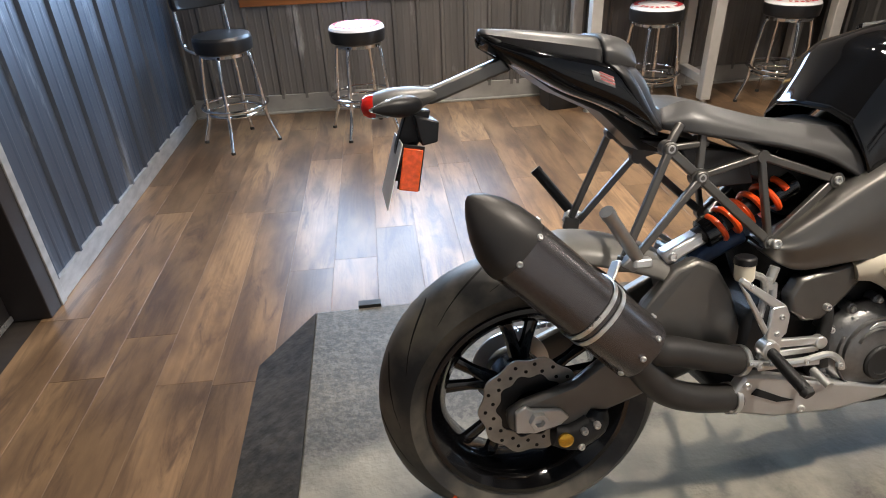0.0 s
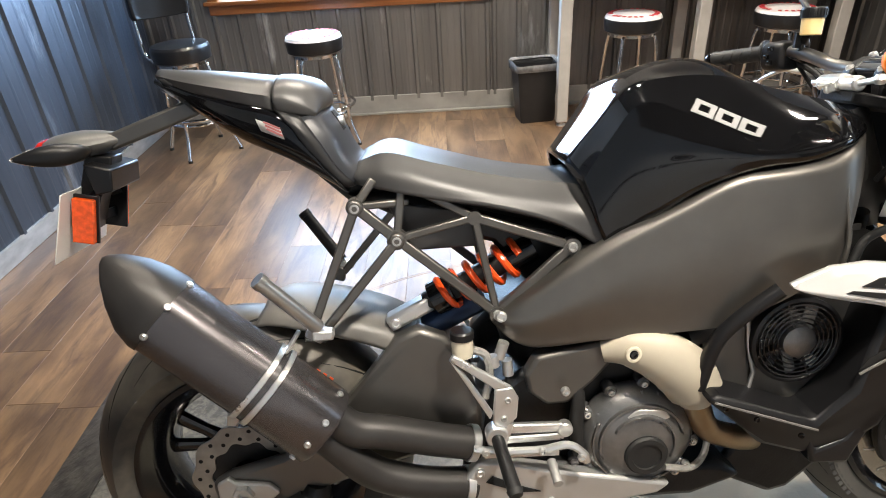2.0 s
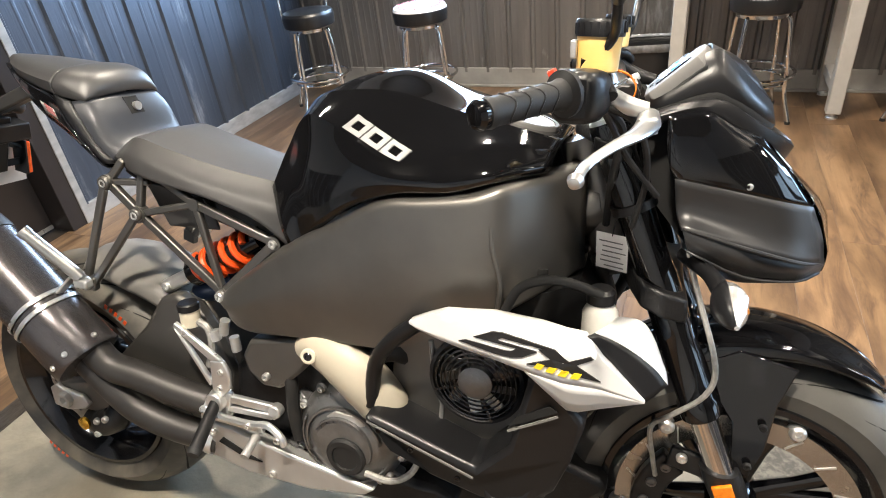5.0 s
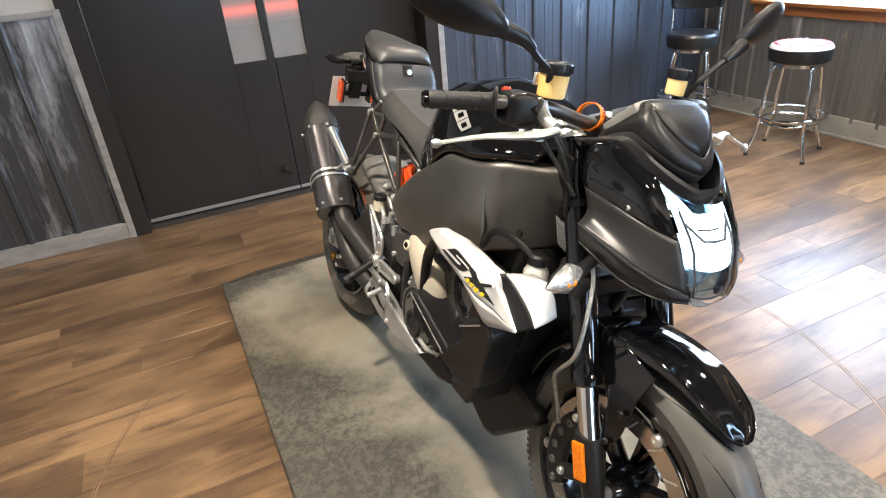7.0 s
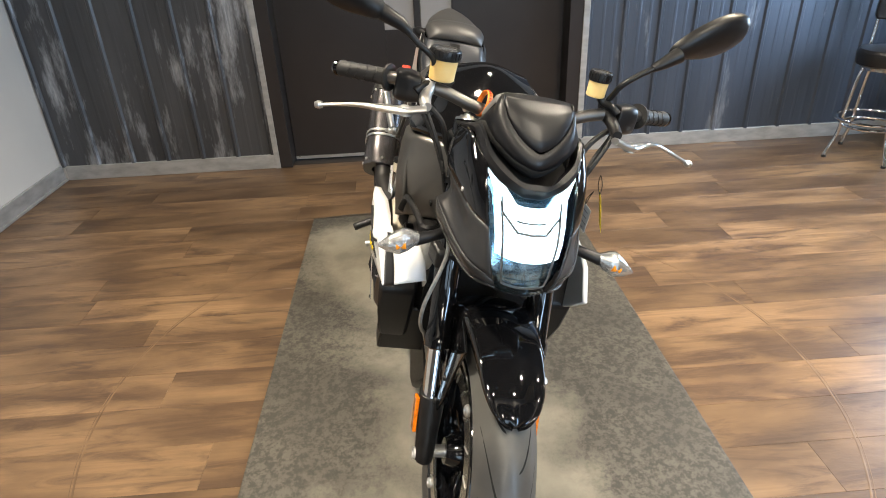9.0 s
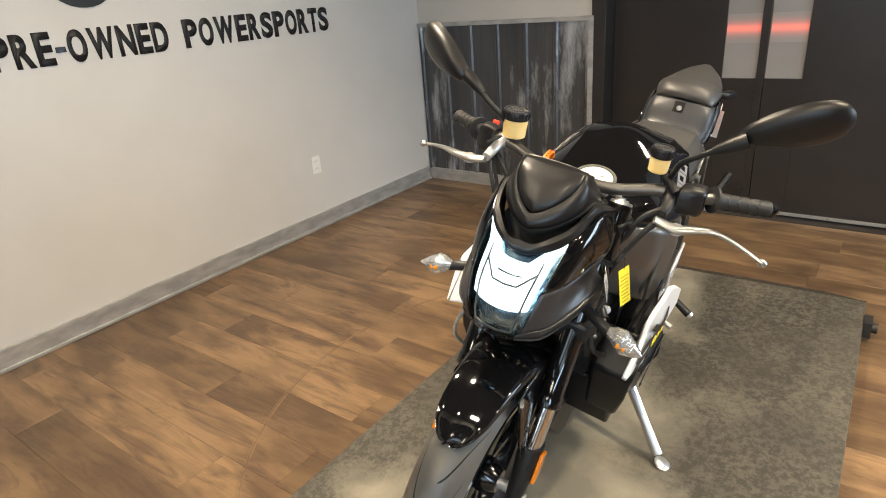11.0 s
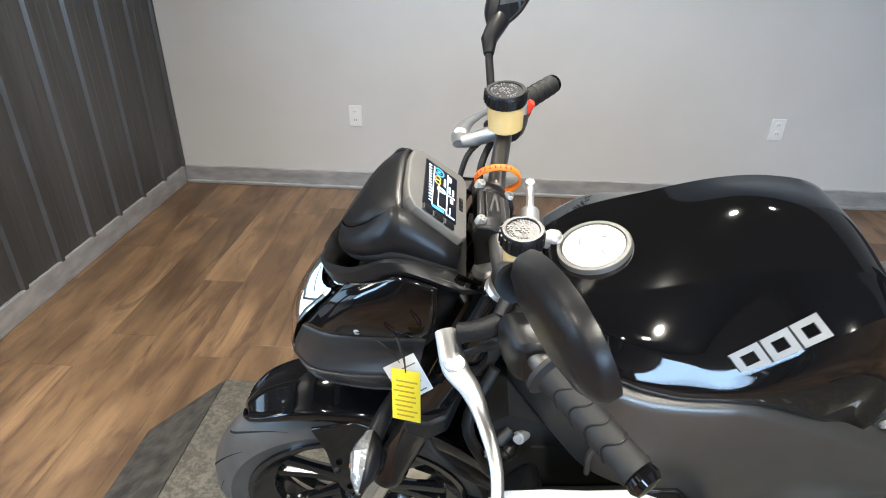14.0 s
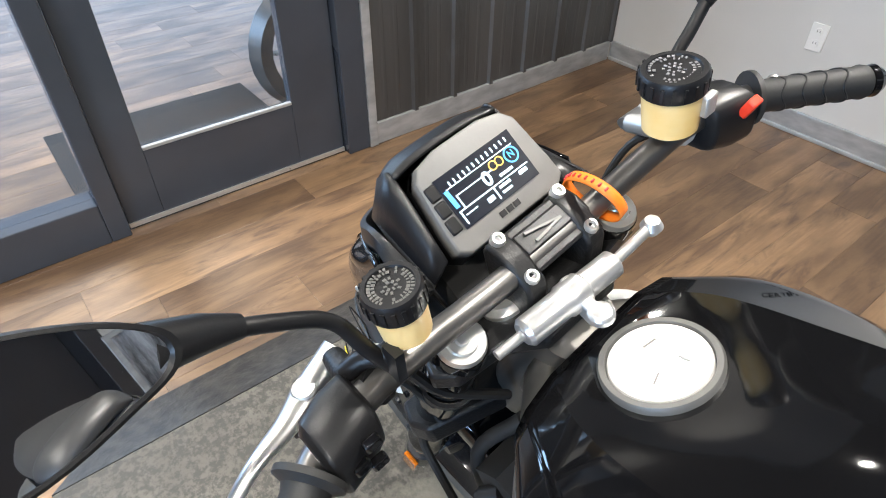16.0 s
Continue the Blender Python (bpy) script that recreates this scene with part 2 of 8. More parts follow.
def old_steel(name, base, pale, amount):
    """Weathered galvanised sheet: dull zinc with pale, downward-running oxide patches and a little rust."""
    m = material(name, base, 0.42, metal=0.55, second=tuple(c * 0.68 for c in base), scale=1.7, stretch=(3.4, 3.4, 0.4), bump=0.35, bump_scale=24, rough_spread=0.14, detail=8)
    nt = m.node_tree
    b = nt.nodes["Principled BSDF"]
    tc = next(n for n in nt.nodes if n.type == "TEX_COORD")
    def layer(scale, stretch, lo, hi, colour, top):
        mp = nt.nodes.new("ShaderNodeMapping")
        mp.inputs["Scale"].default_value = stretch
        nz = nt.nodes.new("ShaderNodeTexNoise")
        nz.inputs["Scale"].default_value, nz.inputs["Detail"].default_value, nz.inputs["Roughness"].default_value = scale, 7, 0.68
        mr = nt.nodes.new("ShaderNodeMapRange")
        mr.inputs["From Min"].default_value, mr.inputs["From Max"].default_value, mr.inputs["To Max"].default_value = lo, hi, top
        mx = nt.nodes.new("ShaderNodeMix")
        mx.data_type = "RGBA"
        mx.inputs[7].default_value = (*colour, 1)
        nt.links.new(tc.outputs["Object"], mp.inputs[0])
        nt.links.new(mp.outputs[0], nz.inputs["Vector"])
        nt.links.new(nz.outputs["Fac"], mr.inputs["Value"])
        nt.links.new(mr.outputs[0], mx.inputs[0])
        nt.links.new(b.inputs["Base Color"].links[0].from_socket, mx.inputs[6])
        nt.links.new(mx.outputs[2], b.inputs["Base Color"])
    layer(1.0, (4.2, 4.2, 0.95), 0.59 - amount, 0.74 - amount, pale, 0.8)
    layer(3.0, (8, 8, 0.5), 0.55, 0.78, tuple(c * 1.35 for c in base), 0.40)
    layer(1.3, (5, 5, 2.0), 0.70, 0.78, (0.16, 0.075, 0.03), 0.55)
    return m


M_plank = wood_floor()
M_subfloor = material("subfloor", (0.03, 0.022, 0.017), 0.8, spread=0.3)
M_steel_n = old_steel("weathered_sheet", (0.20, 0.192, 0.185), (0.55, 0.55, 0.55), 0.0)
M_steel_w = old_steel("weathered_sheet_dark", (0.088, 0.106, 0.140), (0.40, 0.43, 0.48), 0.0)
M_steel_s = old_steel("weathered_sheet_patched", (0.095, 0.098, 0.106), (0.60, 0.63, 0.68), 0.075)
M_steel_e = old_steel("weathered_sheet_smoky", (0.116, 0.113, 0.110), (0.14, 0.15, 0.16), 0.02)
M_wallpaint = material("greige_wall_paint", (0.60, 0.58, 0.55), 0.55, spread=0.04, scale=3, bump=0.12, bump_scale=180)
M_ceiling = material("dark_ceiling_paint", (0.050, 0.047, 0.044), 0.85, spread=0.04, scale=4)
M_trim = material("aged_metal_trim", (0.50, 0.50, 0.495), 0.34, metal=0.45, spread=0.28, scale=3, stretch=(3, 3, 8), rough_spread=0.12, bump=0.1)
M_doorpaint = material("brown_black_door_paint", (0.024, 0.0205, 0.0205), 0.34, spread=0.15, scale=6, bump=0.08)
M_glazedframe = material("slate_door_frame_paint", (0.046, 0.052, 0.064), 0.24, spread=0.12, scale=5, bump=0.06, coat=0.2)
M_whiteplastic = material("white_plastic", (0.78, 0.77, 0.74), 0.35, spread=0.03)
M_lettering = material("black_lettering", (0.012, 0.012, 0.013), 0.5, spread=0.1)
M_signvinyl = material("black_sign_vinyl", (0.012, 0.012, 0.013), 0.24, spread=0.1)
M_wintrim = material("honey_oak_trim", (0.33, 0.125, 0.035), 0.35, second=(0.22, 0.075, 0.02), scale=4, stretch=(0.6, 6, 8), coat=0.2)
M_blind = material("white_blind", (0.80, 0.78, 0.74), 0.5, spread=0.05)
M_pane = thin_glass("window_glass")
M_chrome = material("chrome", (0.80, 0.80, 0.80), 0.08, metal=1.0, spread=0.06, scale=30)
M_vinylblack = material("black_vinyl", (0.012, 0.012, 0.013), 0.32, spread=0.2, scale=60, bump=0.1, bump_scale=300)
M_vinylwhite = material("white_vinyl", (0.78, 0.77, 0.78), 0.35, spread=0.06)
M_fadedred = material("faded_red_print", (0.52, 0.20, 0.20), 0.5, spread=0.1)
M_redprint = material("red_print", (0.50, 0.03, 0.04), 0.5, spread=0.1)
M_bin = material("black_plastic_bin", (0.014, 0.014, 0.015), 0.45, spread=0.2)
M_bag = material("clear_bin_liner", (0.30, 0.31, 0.32), 0.25, spread=0.4, scale=30)
M_tableleg = material("putty_table_leg_paint", (0.42, 0.40, 0.37), 0.45, spread=0.08)
M_tabletop = material("pale_pine", (0.62, 0.44, 0.18), 0.4, second=(0.48, 0.31, 0.11), scale=3, stretch=(1, 8, 8))


def platform_cover():
    m = material("grey_speckled_vinyl", (0.300, 0.268, 0.205), 0.55, second=(0.185, 0.165, 0.128), scale=5.0, bump=1.0, bump_scale=60, rough_spread=0.10, detail=10, low=0.38, high=0.62)
    nt = m.node_tree
    b = nt.nodes["Principled BSDF"]
    tc = next(n for n in nt.nodes if n.type == "TEX_COORD")
    sp = nt.nodes.new("ShaderNodeTexNoise")
    sp.inputs["Scale"].default_value, sp.inputs["Detail"].default_value = 48, 14
    sp.inputs["Roughness"].default_value = 0.78
    mr = nt.nodes.new("ShaderNodeMapRange")
    mr.inputs["From Min"].default_value, mr.inputs["From Max"].default_value, mr.inputs["To Max"].default_value = 0.45, 0.60, 0.90
    mr.inputs["To Min"].default_value = 0.56
    mx = nt.nodes.new("ShaderNodeMix")
    mx.data_type = "RGBA"
    mx.inputs[7].default_value = (0.046, 0.041, 0.033, 1)
    nt.links.new(tc.outputs["Object"], sp.inputs["Vector"])
    nt.links.new(sp.outputs["Fac"], mr.inputs["Value"])
    # matted, dirt-filled areas against cleaner trodden ones
    zn = nt.nodes.new("ShaderNodeTexNoise")
    zn.inputs["Scale"].default_value, zn.inputs["Detail"].default_value, zn.inputs["Distortion"].default_value = 1.7, 7, 0.6
    zr = nt.nodes.new("ShaderNodeMapRange")
    zr.inputs["From Min"].default_value, zr.inputs["From Max"].default_value = 0.52, 0.68
    zr.inputs["To Min"].default_value, zr.inputs["To Max"].default_value = 0.12, 1.3
    ml = nt.nodes.new("ShaderNodeMath")
    ml.operation = "MULTIPLY"
    ml.use_clamp = True
    nt.links.new(tc.outputs["Object"], zn.inputs["Vector"])
    # along the bike the dirt mix thins, putting lamp light into the deck's colour
    xyz, off, far_, add_ = (nt.nodes.new(k) for k in ("ShaderNodeSeparateXYZ", "ShaderNodeMath", "ShaderNodeMath", "ShaderNodeMath"))
    off.operation, off.inputs[1].default_value = "SUBTRACT", -0.12
    far_.operation = "ABSOLUTE"
    add_.operation, add_.inputs[1].default_value = "MULTIPLY_ADD", 0.42
    nt.links.new(tc.outputs["Object"], xyz.inputs[0])
    nt.links.new(xyz.outputs["Y"], off.inputs[0])
    nt.links.new(off.outputs[0], far_.inputs[0])
    nt.links.new(far_.outputs[0], add_.inputs[0])
    nt.links.new(zn.outputs["Fac"], add_.inputs[2])
    # the end towards the glass door gets more of the dark mix
    end_, sum_ = nt.nodes.new("ShaderNodeMapRange"), nt.nodes.new("ShaderNodeMath")
    end_.inputs["From Min"].default_value, end_.inputs["From Max"].default_value, end_.inputs["To Max"].default_value = 0.72, 1.15, 0.30
    nt.links.new(xyz.outputs["X"], end_.inputs["Value"])
    nt.links.new(end_.outputs[0], sum_.inputs[0])
    nt.links.new(add_.outputs[0], sum_.inputs[1])
    nt.links.new(sum_.outputs[0], zr.inputs["Value"])
    nt.links.new(mr.outputs[0], ml.inputs[0])
    nt.links.new(zr.outputs[0], ml.inputs[1])
    nt.links.new(ml.outputs[0], mx.inputs[0])
    nt.links.new(b.inputs["Base Color"].links[0].from_socket, mx.inputs[6])
    nt.links.new(mx.outputs[2], b.inputs["Base Color"])
    return m


M_platform = platform_cover()
M_slope = material("dark_ribbed_slope", (0.060, 0.054, 0.046), 0.36, second=(0.024, 0.022, 0.020), scale=26, bump=1.0, bump_scale=55, rough_spread=0.12)
M_scuff = material("floor_scuff", (0.115, 0.068, 0.036), 0.5, second=(0.20, 0.125, 0.068), scale=9, detail=8)
M_mat = material("black_rubber_mat", (0.022, 0.022, 0.022), 0.85, spread=0.3, scale=60, bump=0.5)

# motorcycle
M_gloss = material("gloss_black_paint", (0.004, 0.004, 0.0045), 0.06, spread=0.1, coat=0.25)
M_matte = material("matte_black_plastic", (0.010, 0.010, 0.011), 0.36, spread=0.12, scale=40, bump=0.07, bump_scale=500, ior=1.42)
M_frame = material("satin_charcoal_frame", (0.175, 0.168, 0.156), 0.40, metal=0.85, spread=0.10, scale=14, bump=0.05, bump_scale=400)
M_cast = material("black_cast_metal", (0.020, 0.020, 0.021), 0.40, metal=0.4, spread=0.25, scale=40, bump=0.3, bump_scale=240)
M_seat = material("grey_seat_vinyl", (0.046, 0.045, 0.045), 0.40, ior=1.55, spread=0.08, scale=40, bump=0.06, bump_scale=420)
M_muffler = material("bead_blasted_muffler", (0.130, 0.122, 0.126), 0.27, metal=0.75, spread=0.10, scale=8, bump=0.04, bump_scale=500)
M_pipe = material("dark_exhaust_pipe", (0.055, 0.052, 0.05), 0.45, metal=0.5, spread=0.2, scale=12)
M_bronze = material("heat_tinted_header", (0.30, 0.18, 0.09), 0.33, metal=0.85, second=(0.42, 0.36, 0.25), scale=7, rough_spread=0.1)
M_shield = material("cream_heat_shield", (0.52, 0.47, 0.37), 0.45, spread=0.12, scale=8, bump=0.1)
M_alu = material("brushed_aluminium", (0.80, 0.80, 0.79), 0.30, metal=0.85, spread=0.05, scale=24, rough_spread=0.08)
M_lever = material("satin_lever_alloy", (0.64, 0.64, 0.63), 0.30, metal=0.95, spread=0.06, scale=12)
M_podshade = material("shaded_pod_plastic", (0.007, 0.007, 0.008), 0.34, spread=0.12, scale=40, bump=0.05, bump_scale=500, ior=1.36)
M_silver = material("silver_cast", (0.58, 0.58, 0.57), 0.38, metal=0.7, spread=0.07, scale=20, bump=0.08)
M_rubber = material("black_rubber", (0.016, 0.016, 0.016), 0.6, spread=0.25, scale=30, bump=0.1)
M_tyre = material("tyre_rubber", (0.048, 0.047, 0.046), 0.36, second=(0.090, 0.086, 0.078), scale=9, bump=0.1, bump_scale=120, rough_spread=0.1)
# near-black that puts the shade of grooves, slots and hollows into colour
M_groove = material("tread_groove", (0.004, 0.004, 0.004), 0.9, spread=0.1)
M_rim = material("black_rim_lacquer", (0.006, 0.006, 0.007), 0.12, spread=0.1, coat=0.4)
M_orange = material("orange_spring_enamel", (0.80, 0.085, 0.012), 0.28, spread=0.08, coat=0.3)
M_band = material("orange_wristband", (0.85, 0.20, 0.01), 0.5, spread=0.08)
M_disc = material("brake_disc_steel", (0.38, 0.355, 0.32), 0.46, metal=0.7, spread=0.25, scale=26, rough_spread=0.1)
M_white = material("white_panel_paint", (0.76, 0.76, 0.75), 0.28, spread=0.03, coat=0.25)
M_yellow = material("yellow_print", (0.85, 0.62, 0.02), 0.45, spread=0.05)
M_silverdecal = material("silver_decal", (0.25, 0.25, 0.255), 0.45, metal=0.35, spread=0.08)
M_amber = material("amber_reflector", (0.85, 0.22, 0.01), 0.15, spread=0.25, scale=160, coat=0.5)
M_red = material("red_lens", (0.62, 0.02, 0.012), 0.15, spread=0.25, scale=120, coat=0.5)
M_clearlens = glass("clear_lens", (0.98, 0.985, 0.99), 0.02, 1.14)
M_facet = material("faceted_clear_reflector", (0.82, 0.82, 0.80), 0.16, metal=0.75, second=(0.45, 0.45, 0.44), scale=130, bump=0.5, bump_scale=260, coat=0.6)
M_bluebowl = material("blue_tinted_reflector", (0.42, 0.66, 0.82), 0.12, metal=0.9, second=(0.16, 0.30, 0.42), scale=38, bump=0.6, bump_scale=60)
M_bottle = material("milky_bottle_plastic", (0.70, 0.69, 0.65), 0.35, second=(0.55, 0.53, 0.48), scale=18)
M_bulb = material("amber_bulb", (0.90, 0.30, 0.02), 0.2, spread=0.1)
M_fluid = material("brake_fluid_cup", (0.84, 0.54, 0.17), 0.28, spread=0.06, second=(0.86, 0.66, 0.32), scale=14, coat=0.3)
M_cream = material("cream_cup", (0.72, 0.66, 0.52), 0.35, spread=0.08)
M_gauge = material("grey_dash_bezel", (0.17, 0.166, 0.160), 0.45, spread=0.10, scale=30, bump=0.1)
M_screen = material("dash_glass", (0.006, 0.008, 0.016), 0.30, spread=0.1, ior=1.3)
M_frontdisc = material("polished_disc_steel", (0.58, 0.55, 0.50), 0.24, metal=0.95, spread=0.2, scale=26, rough_spread=0.1)
M_engine = material("grey_cast_engine", (0.22, 0.22, 0.22), 0.34, metal=0.7, spread=0.2, scale=40, bump=0.25, bump_scale=240)
M_grille = material("dark_wire_grille", (0.05, 0.05, 0.052), 0.22, metal=0.6, spread=0.2)
M_capring = material("dark_cap_ring", (0.13, 0.128, 0.122), 0.45, metal=0.3, spread=0.15, scale=30)
M_orangered = material("orange_red_reflector", (0.88, 0.11, 0.015), 0.18, spread=0.3, scale=120, coat=0.5)
M_dustytyre = material("dusty_tyre_rubber", (0.024, 0.024, 0.024), 0.48, second=(0.20, 0.175, 0.135), scale=6, bump=0.1, bump_scale=120, rough_spread=0.1, low=0.42, high=0.72)
M_gold = material("gold_anodised", (0.75, 0.42, 0.05), 0.25, metal=0.8, spread=0.1)
M_mirror = material("mirror_glass", (0.86, 0.87, 0.88), 0.015, metal=1.0, spread=0.0)
M_hose = material("braided_hose", (0.46, 0.45, 0.42), 0.4, metal=0.5, spread=0.3, scale=120)
M_headlamp = glow("headlamp_light", (0.66, 0.87, 1.0), 3.4)
M_lcdwhite = glow("dash_light_white", (0.75, 0.9, 1.0), 1.3)
M_lcdblue = glow("dash_light_blue", (0.10, 0.45, 0.9), 0.9)
M_lcdgold = glow("dash_light_gold", (0.8, 0.5, 0.1), 0.7)
M_redreflection = glow("red_reflection_glow", (1.0, 0.10, 0.05), 2.6)
nt_ = M_redreflection.node_tree                # a neon reflection drawn as glow; it fades above and below its middle
tc2, sx2, mr2 = (nt_.nodes.new("ShaderNode" + k) for k in ("TexCoord", "SeparateXYZ", "MapRange"))
nt_.links.new(tc2.outputs["Generated"], sx2.inputs[0])
sub2, abs2, pw2 = (nt_.nodes.new("ShaderNodeMath") for k in range(3))
sub2.operation, abs2.operation, pw2.operation = "SUBTRACT", "ABSOLUTE", "POWER"
sub2.inputs[1].default_value, pw2.inputs[1].default_value = 0.5, 2.6
mr2.inputs["From Max"].default_value, mr2.inputs["To Min"].default_value, mr2.inputs["To Max"].default_value = 0.5, 1.0, 0.0
nt_.links.new(sx2.outputs["Z"], sub2.inputs[0])
nt_.links.new(sub2.outputs[0], abs2.inputs[0])
nt_.links.new(abs2.outputs[0], mr2.inputs["Value"])
nt_.links.new(mr2.outputs[0], pw2.inputs[0])
nt_.links.new(pw2.outputs[0], nt_.nodes["Principled BSDF"].inputs["Emission Strength"])
nt_.nodes["Principled BSDF"].inputs["Base Color"].default_value = (0.30, 0.28, 0.28, 1)
M_lampglow = glow("lamp_diffuser", (1.0, 0.9, 0.75), 12.0)
M_skyglow = glow("bright_outdoors", (0.75, 0.88, 1.0), 3.2)
M_frost = material("frosted_door_lite", (0.30, 0.29, 0.29), 0.25, spread=0.1, scale=3)

# ---- structure ----
def structure(name, bm, mat_, label, smooth=False, bevel=0.0):
    return tagged(part(name, bm, mat_, None, label, bevel=bevel, smooth=smooth), kind="structure")


bm = bmesh.new()
span(bm, (XW - 0.6, YS - 0.2, -0.12), (XE + 0.16, YN + 0.2, -0.006))
floor = structure("floor", bm, M_subfloor, "wood-look vinyl plank floor in brown tones")
bm = bmesh.new()
span(bm, (XW - 0.7, YS - 0.2, ZC), (XE + 0.16, YN + 0.2, ZC + 0.12))
structure("ceiling", bm, M_ceiling, "plain dark painted ceiling")

# walls, with the openings left free
bm = bmesh.new()
span(bm, (XW - 0.15, YS - 0.15, 0), (XE + 0.15, YS, ZC))
structure("wall_south", bm, M_wallpaint, "plain greige painted wall")
bm = bmesh.new()
for a, b, z0, z1 in ((YS, DOOR0, 0, ZC), (DOOR1, YN, 0, ZC), (DOOR0, DOOR1, 2.12, ZC)):
    span(bm, (XW - 0.15, a, z0), (XW, b, z1))
wall_w = structure("wall_west", bm, M_wallpaint, "painted wall with a double door and steel wainscot")
bm = bmesh.new()
for a, b, z0, z1 in ((YS, EDOOR0, 0, ZC), (EDOOR1, YN, 0, ZC), (EDOOR0, EDOOR1, 2.12, ZC)):
    span(bm, (XE, a, z0), (XE + 0.15, b, z1))
wall_e = structure("wall_east", bm, M_wallpaint, "wall clad in steel sheet beside the glass door")
bm = bmesh.new()
for a, b, z0, z1 in ((XW, WIN0, 0, ZC), (WIN1, XE, 0, ZC), (WIN0, WIN1, 0, WINZ0), (WIN0, WIN1, WINZ1, ZC)):
    span(bm, (a, YN, z0), (b, YN + 0.15, z1))
wall_n = structure("wall_north", bm, M_wallpaint, "wall clad in weathered steel sheet below a window")


def ribbed(name, along, fixed, a, b, z0, z1, out, mat_, parent, label, step=0.228):
    """A ribbed steel sheet: raised trapezoid ribs with two low beads between, standing upright."""
    bm = bmesh.new()
    prof, s = [], a
    while s < b - 1e-4:
        w = min(step, b - s)
        for q, h in ((0.0, 0.0), (0.010, 0.014), (0.026, 0.014), (0.036, 0.0), (step * 0.42, 0.0), (step * 0.45, 0.0016), (step * 0.49, 0.0016), (step * 0.52, 0.0), (step * 0.72, 0.0), (step * 0.75, 0.0016), (step * 0.79, 0.0016), (step * 0.82, 0.0)):
            if q < w:
                prof.append((s + q, h))
        s += step
    prof.append((b, 0.0))
    rows = []
    for z in (z0, z1):
        rows.append([(fixed + out * (0.004 + h), p, z) if along == "y" else (p, fixed + out * (0.004 + h), z) for p, h in prof])
    grid(bm, rows)
    return part(name, bm, mat_, parent, label, smooth=False, solid=0.003)


ribbed("steel_sheet", "y", XW, YS, DOOR0 - 0.05, 0.09, 1.20, 1, M_steel_s, wall_w, "weathered grey ribbed steel sheet")
ribbed("steel_sheet", "y", XW, DOOR1 + 0.06, YN, 0.09, 2.0, 1, M_steel_w, wall_w, "blue-grey weathered ribbed steel sheet")
ribbed("steel_sheet", "y", XE, YS, EDOOR0 - 0.07, 0.10, 2.0, -1, M_steel_e, wall_e, "dark weathered ribbed steel sheet")
ribbed("steel_sheet", "y", XE, EDOOR1 + 0.07, YN, 0.10, 2.0, -1, M_steel_e, wall_e, "dark weathered ribbed steel sheet")
for a, b, z0, z1 in ((XW, WIN0 - 0.07, 0.10, 2.0), (WIN0 - 0.07, WIN1 + 0.07, 0.10, WINZ0 - 0.07), (WIN1 + 0.07, XE, 0.10, 2.0)):
    ribbed("steel_sheet", "x", YN, a, b, z0, z1, -1, M_steel_n, wall_n, "weathered grey ribbed steel sheet with white oxide", 0.165)


def board(name, a, b, parent, mat_=None, label="", bevel=0.004):
    bm = bmesh.new()
    span(bm, a, b)
    return part(name, bm, mat_ or M_trim, parent, label, bevel=bevel, smooth=False)


# baseboards and trims
bm = bmesh.new()
span(bm, (XW + 0.02, YS, 0), (XE - 0.02, YS + 0.016, 0.105))
span(bm, (XW + 0.02, YS, 0), (XE - 0.02, YS + 0.028, 0.018))
base_s = structure("baseboard_south", bm, M_trim, "dull metal-faced baseboard", bevel=0.004)
bm = bmesh.new()
span(bm, (XW, YS + 0.03, 0), (XW + 0.02, DOOR0 - 0.05, 0.095))
span(bm, (XW, DOOR1 + 0.06, 0), (XW + 0.02, YN - 0.03, 0.095))
structure("baseboard_west", bm, M_trim, "dull metal-faced baseboard", bevel=0.004)
bm = bmesh.new()
span(bm, (XE - 0.02, YS + 0.03, 0), (XE, EDOOR0 - 0.07, 0.105))
span(bm, (XE - 0.02, EDOOR1 + 0.07, 0), (XE, YN - 0.03, 0.105))
structure("baseboard_east", bm, M_trim, "dull metal-faced baseboard", bevel=0.004)
bm = bmesh.new()
span(bm, (XW + 0.02, YN - 0.02, 0), (XE - 0.02, YN, 0.13))
span(bm, (XW + 0.02, YN - 0.045, 0), (XE - 0.02, YN - 0.02, 0.016))
structure("baseboard_north", bm, material("pale_worn_baseboard", (0.36, 0.35, 0.33), 0.45, spread=0.3, scale=5, metal=0.3), "pale worn baseboard", bevel=0.004)
bm = bmesh.new()
span(bm, (XW, YS, 1.198), (XW + 0.024, DOOR0 - 0.05, 1.228))
span(bm, (XW, DOOR0 - 0.065, 0.0), (XW + 0.026, DOOR0 - 0.030, 1.228))
span(bm, (XW, DOOR1 + 0.035, 0.0), (XW + 0.026, DOOR1 + 0.075, 2.12))
span(bm, (XE - 0.026, EDOOR0 - 0.075, 0.0), (XE, EDOOR0 - 0.035, 2.12))
structure("trim_metal", bm, M_trim, "dull metal edge trim of the wainscot", bevel=0.003)

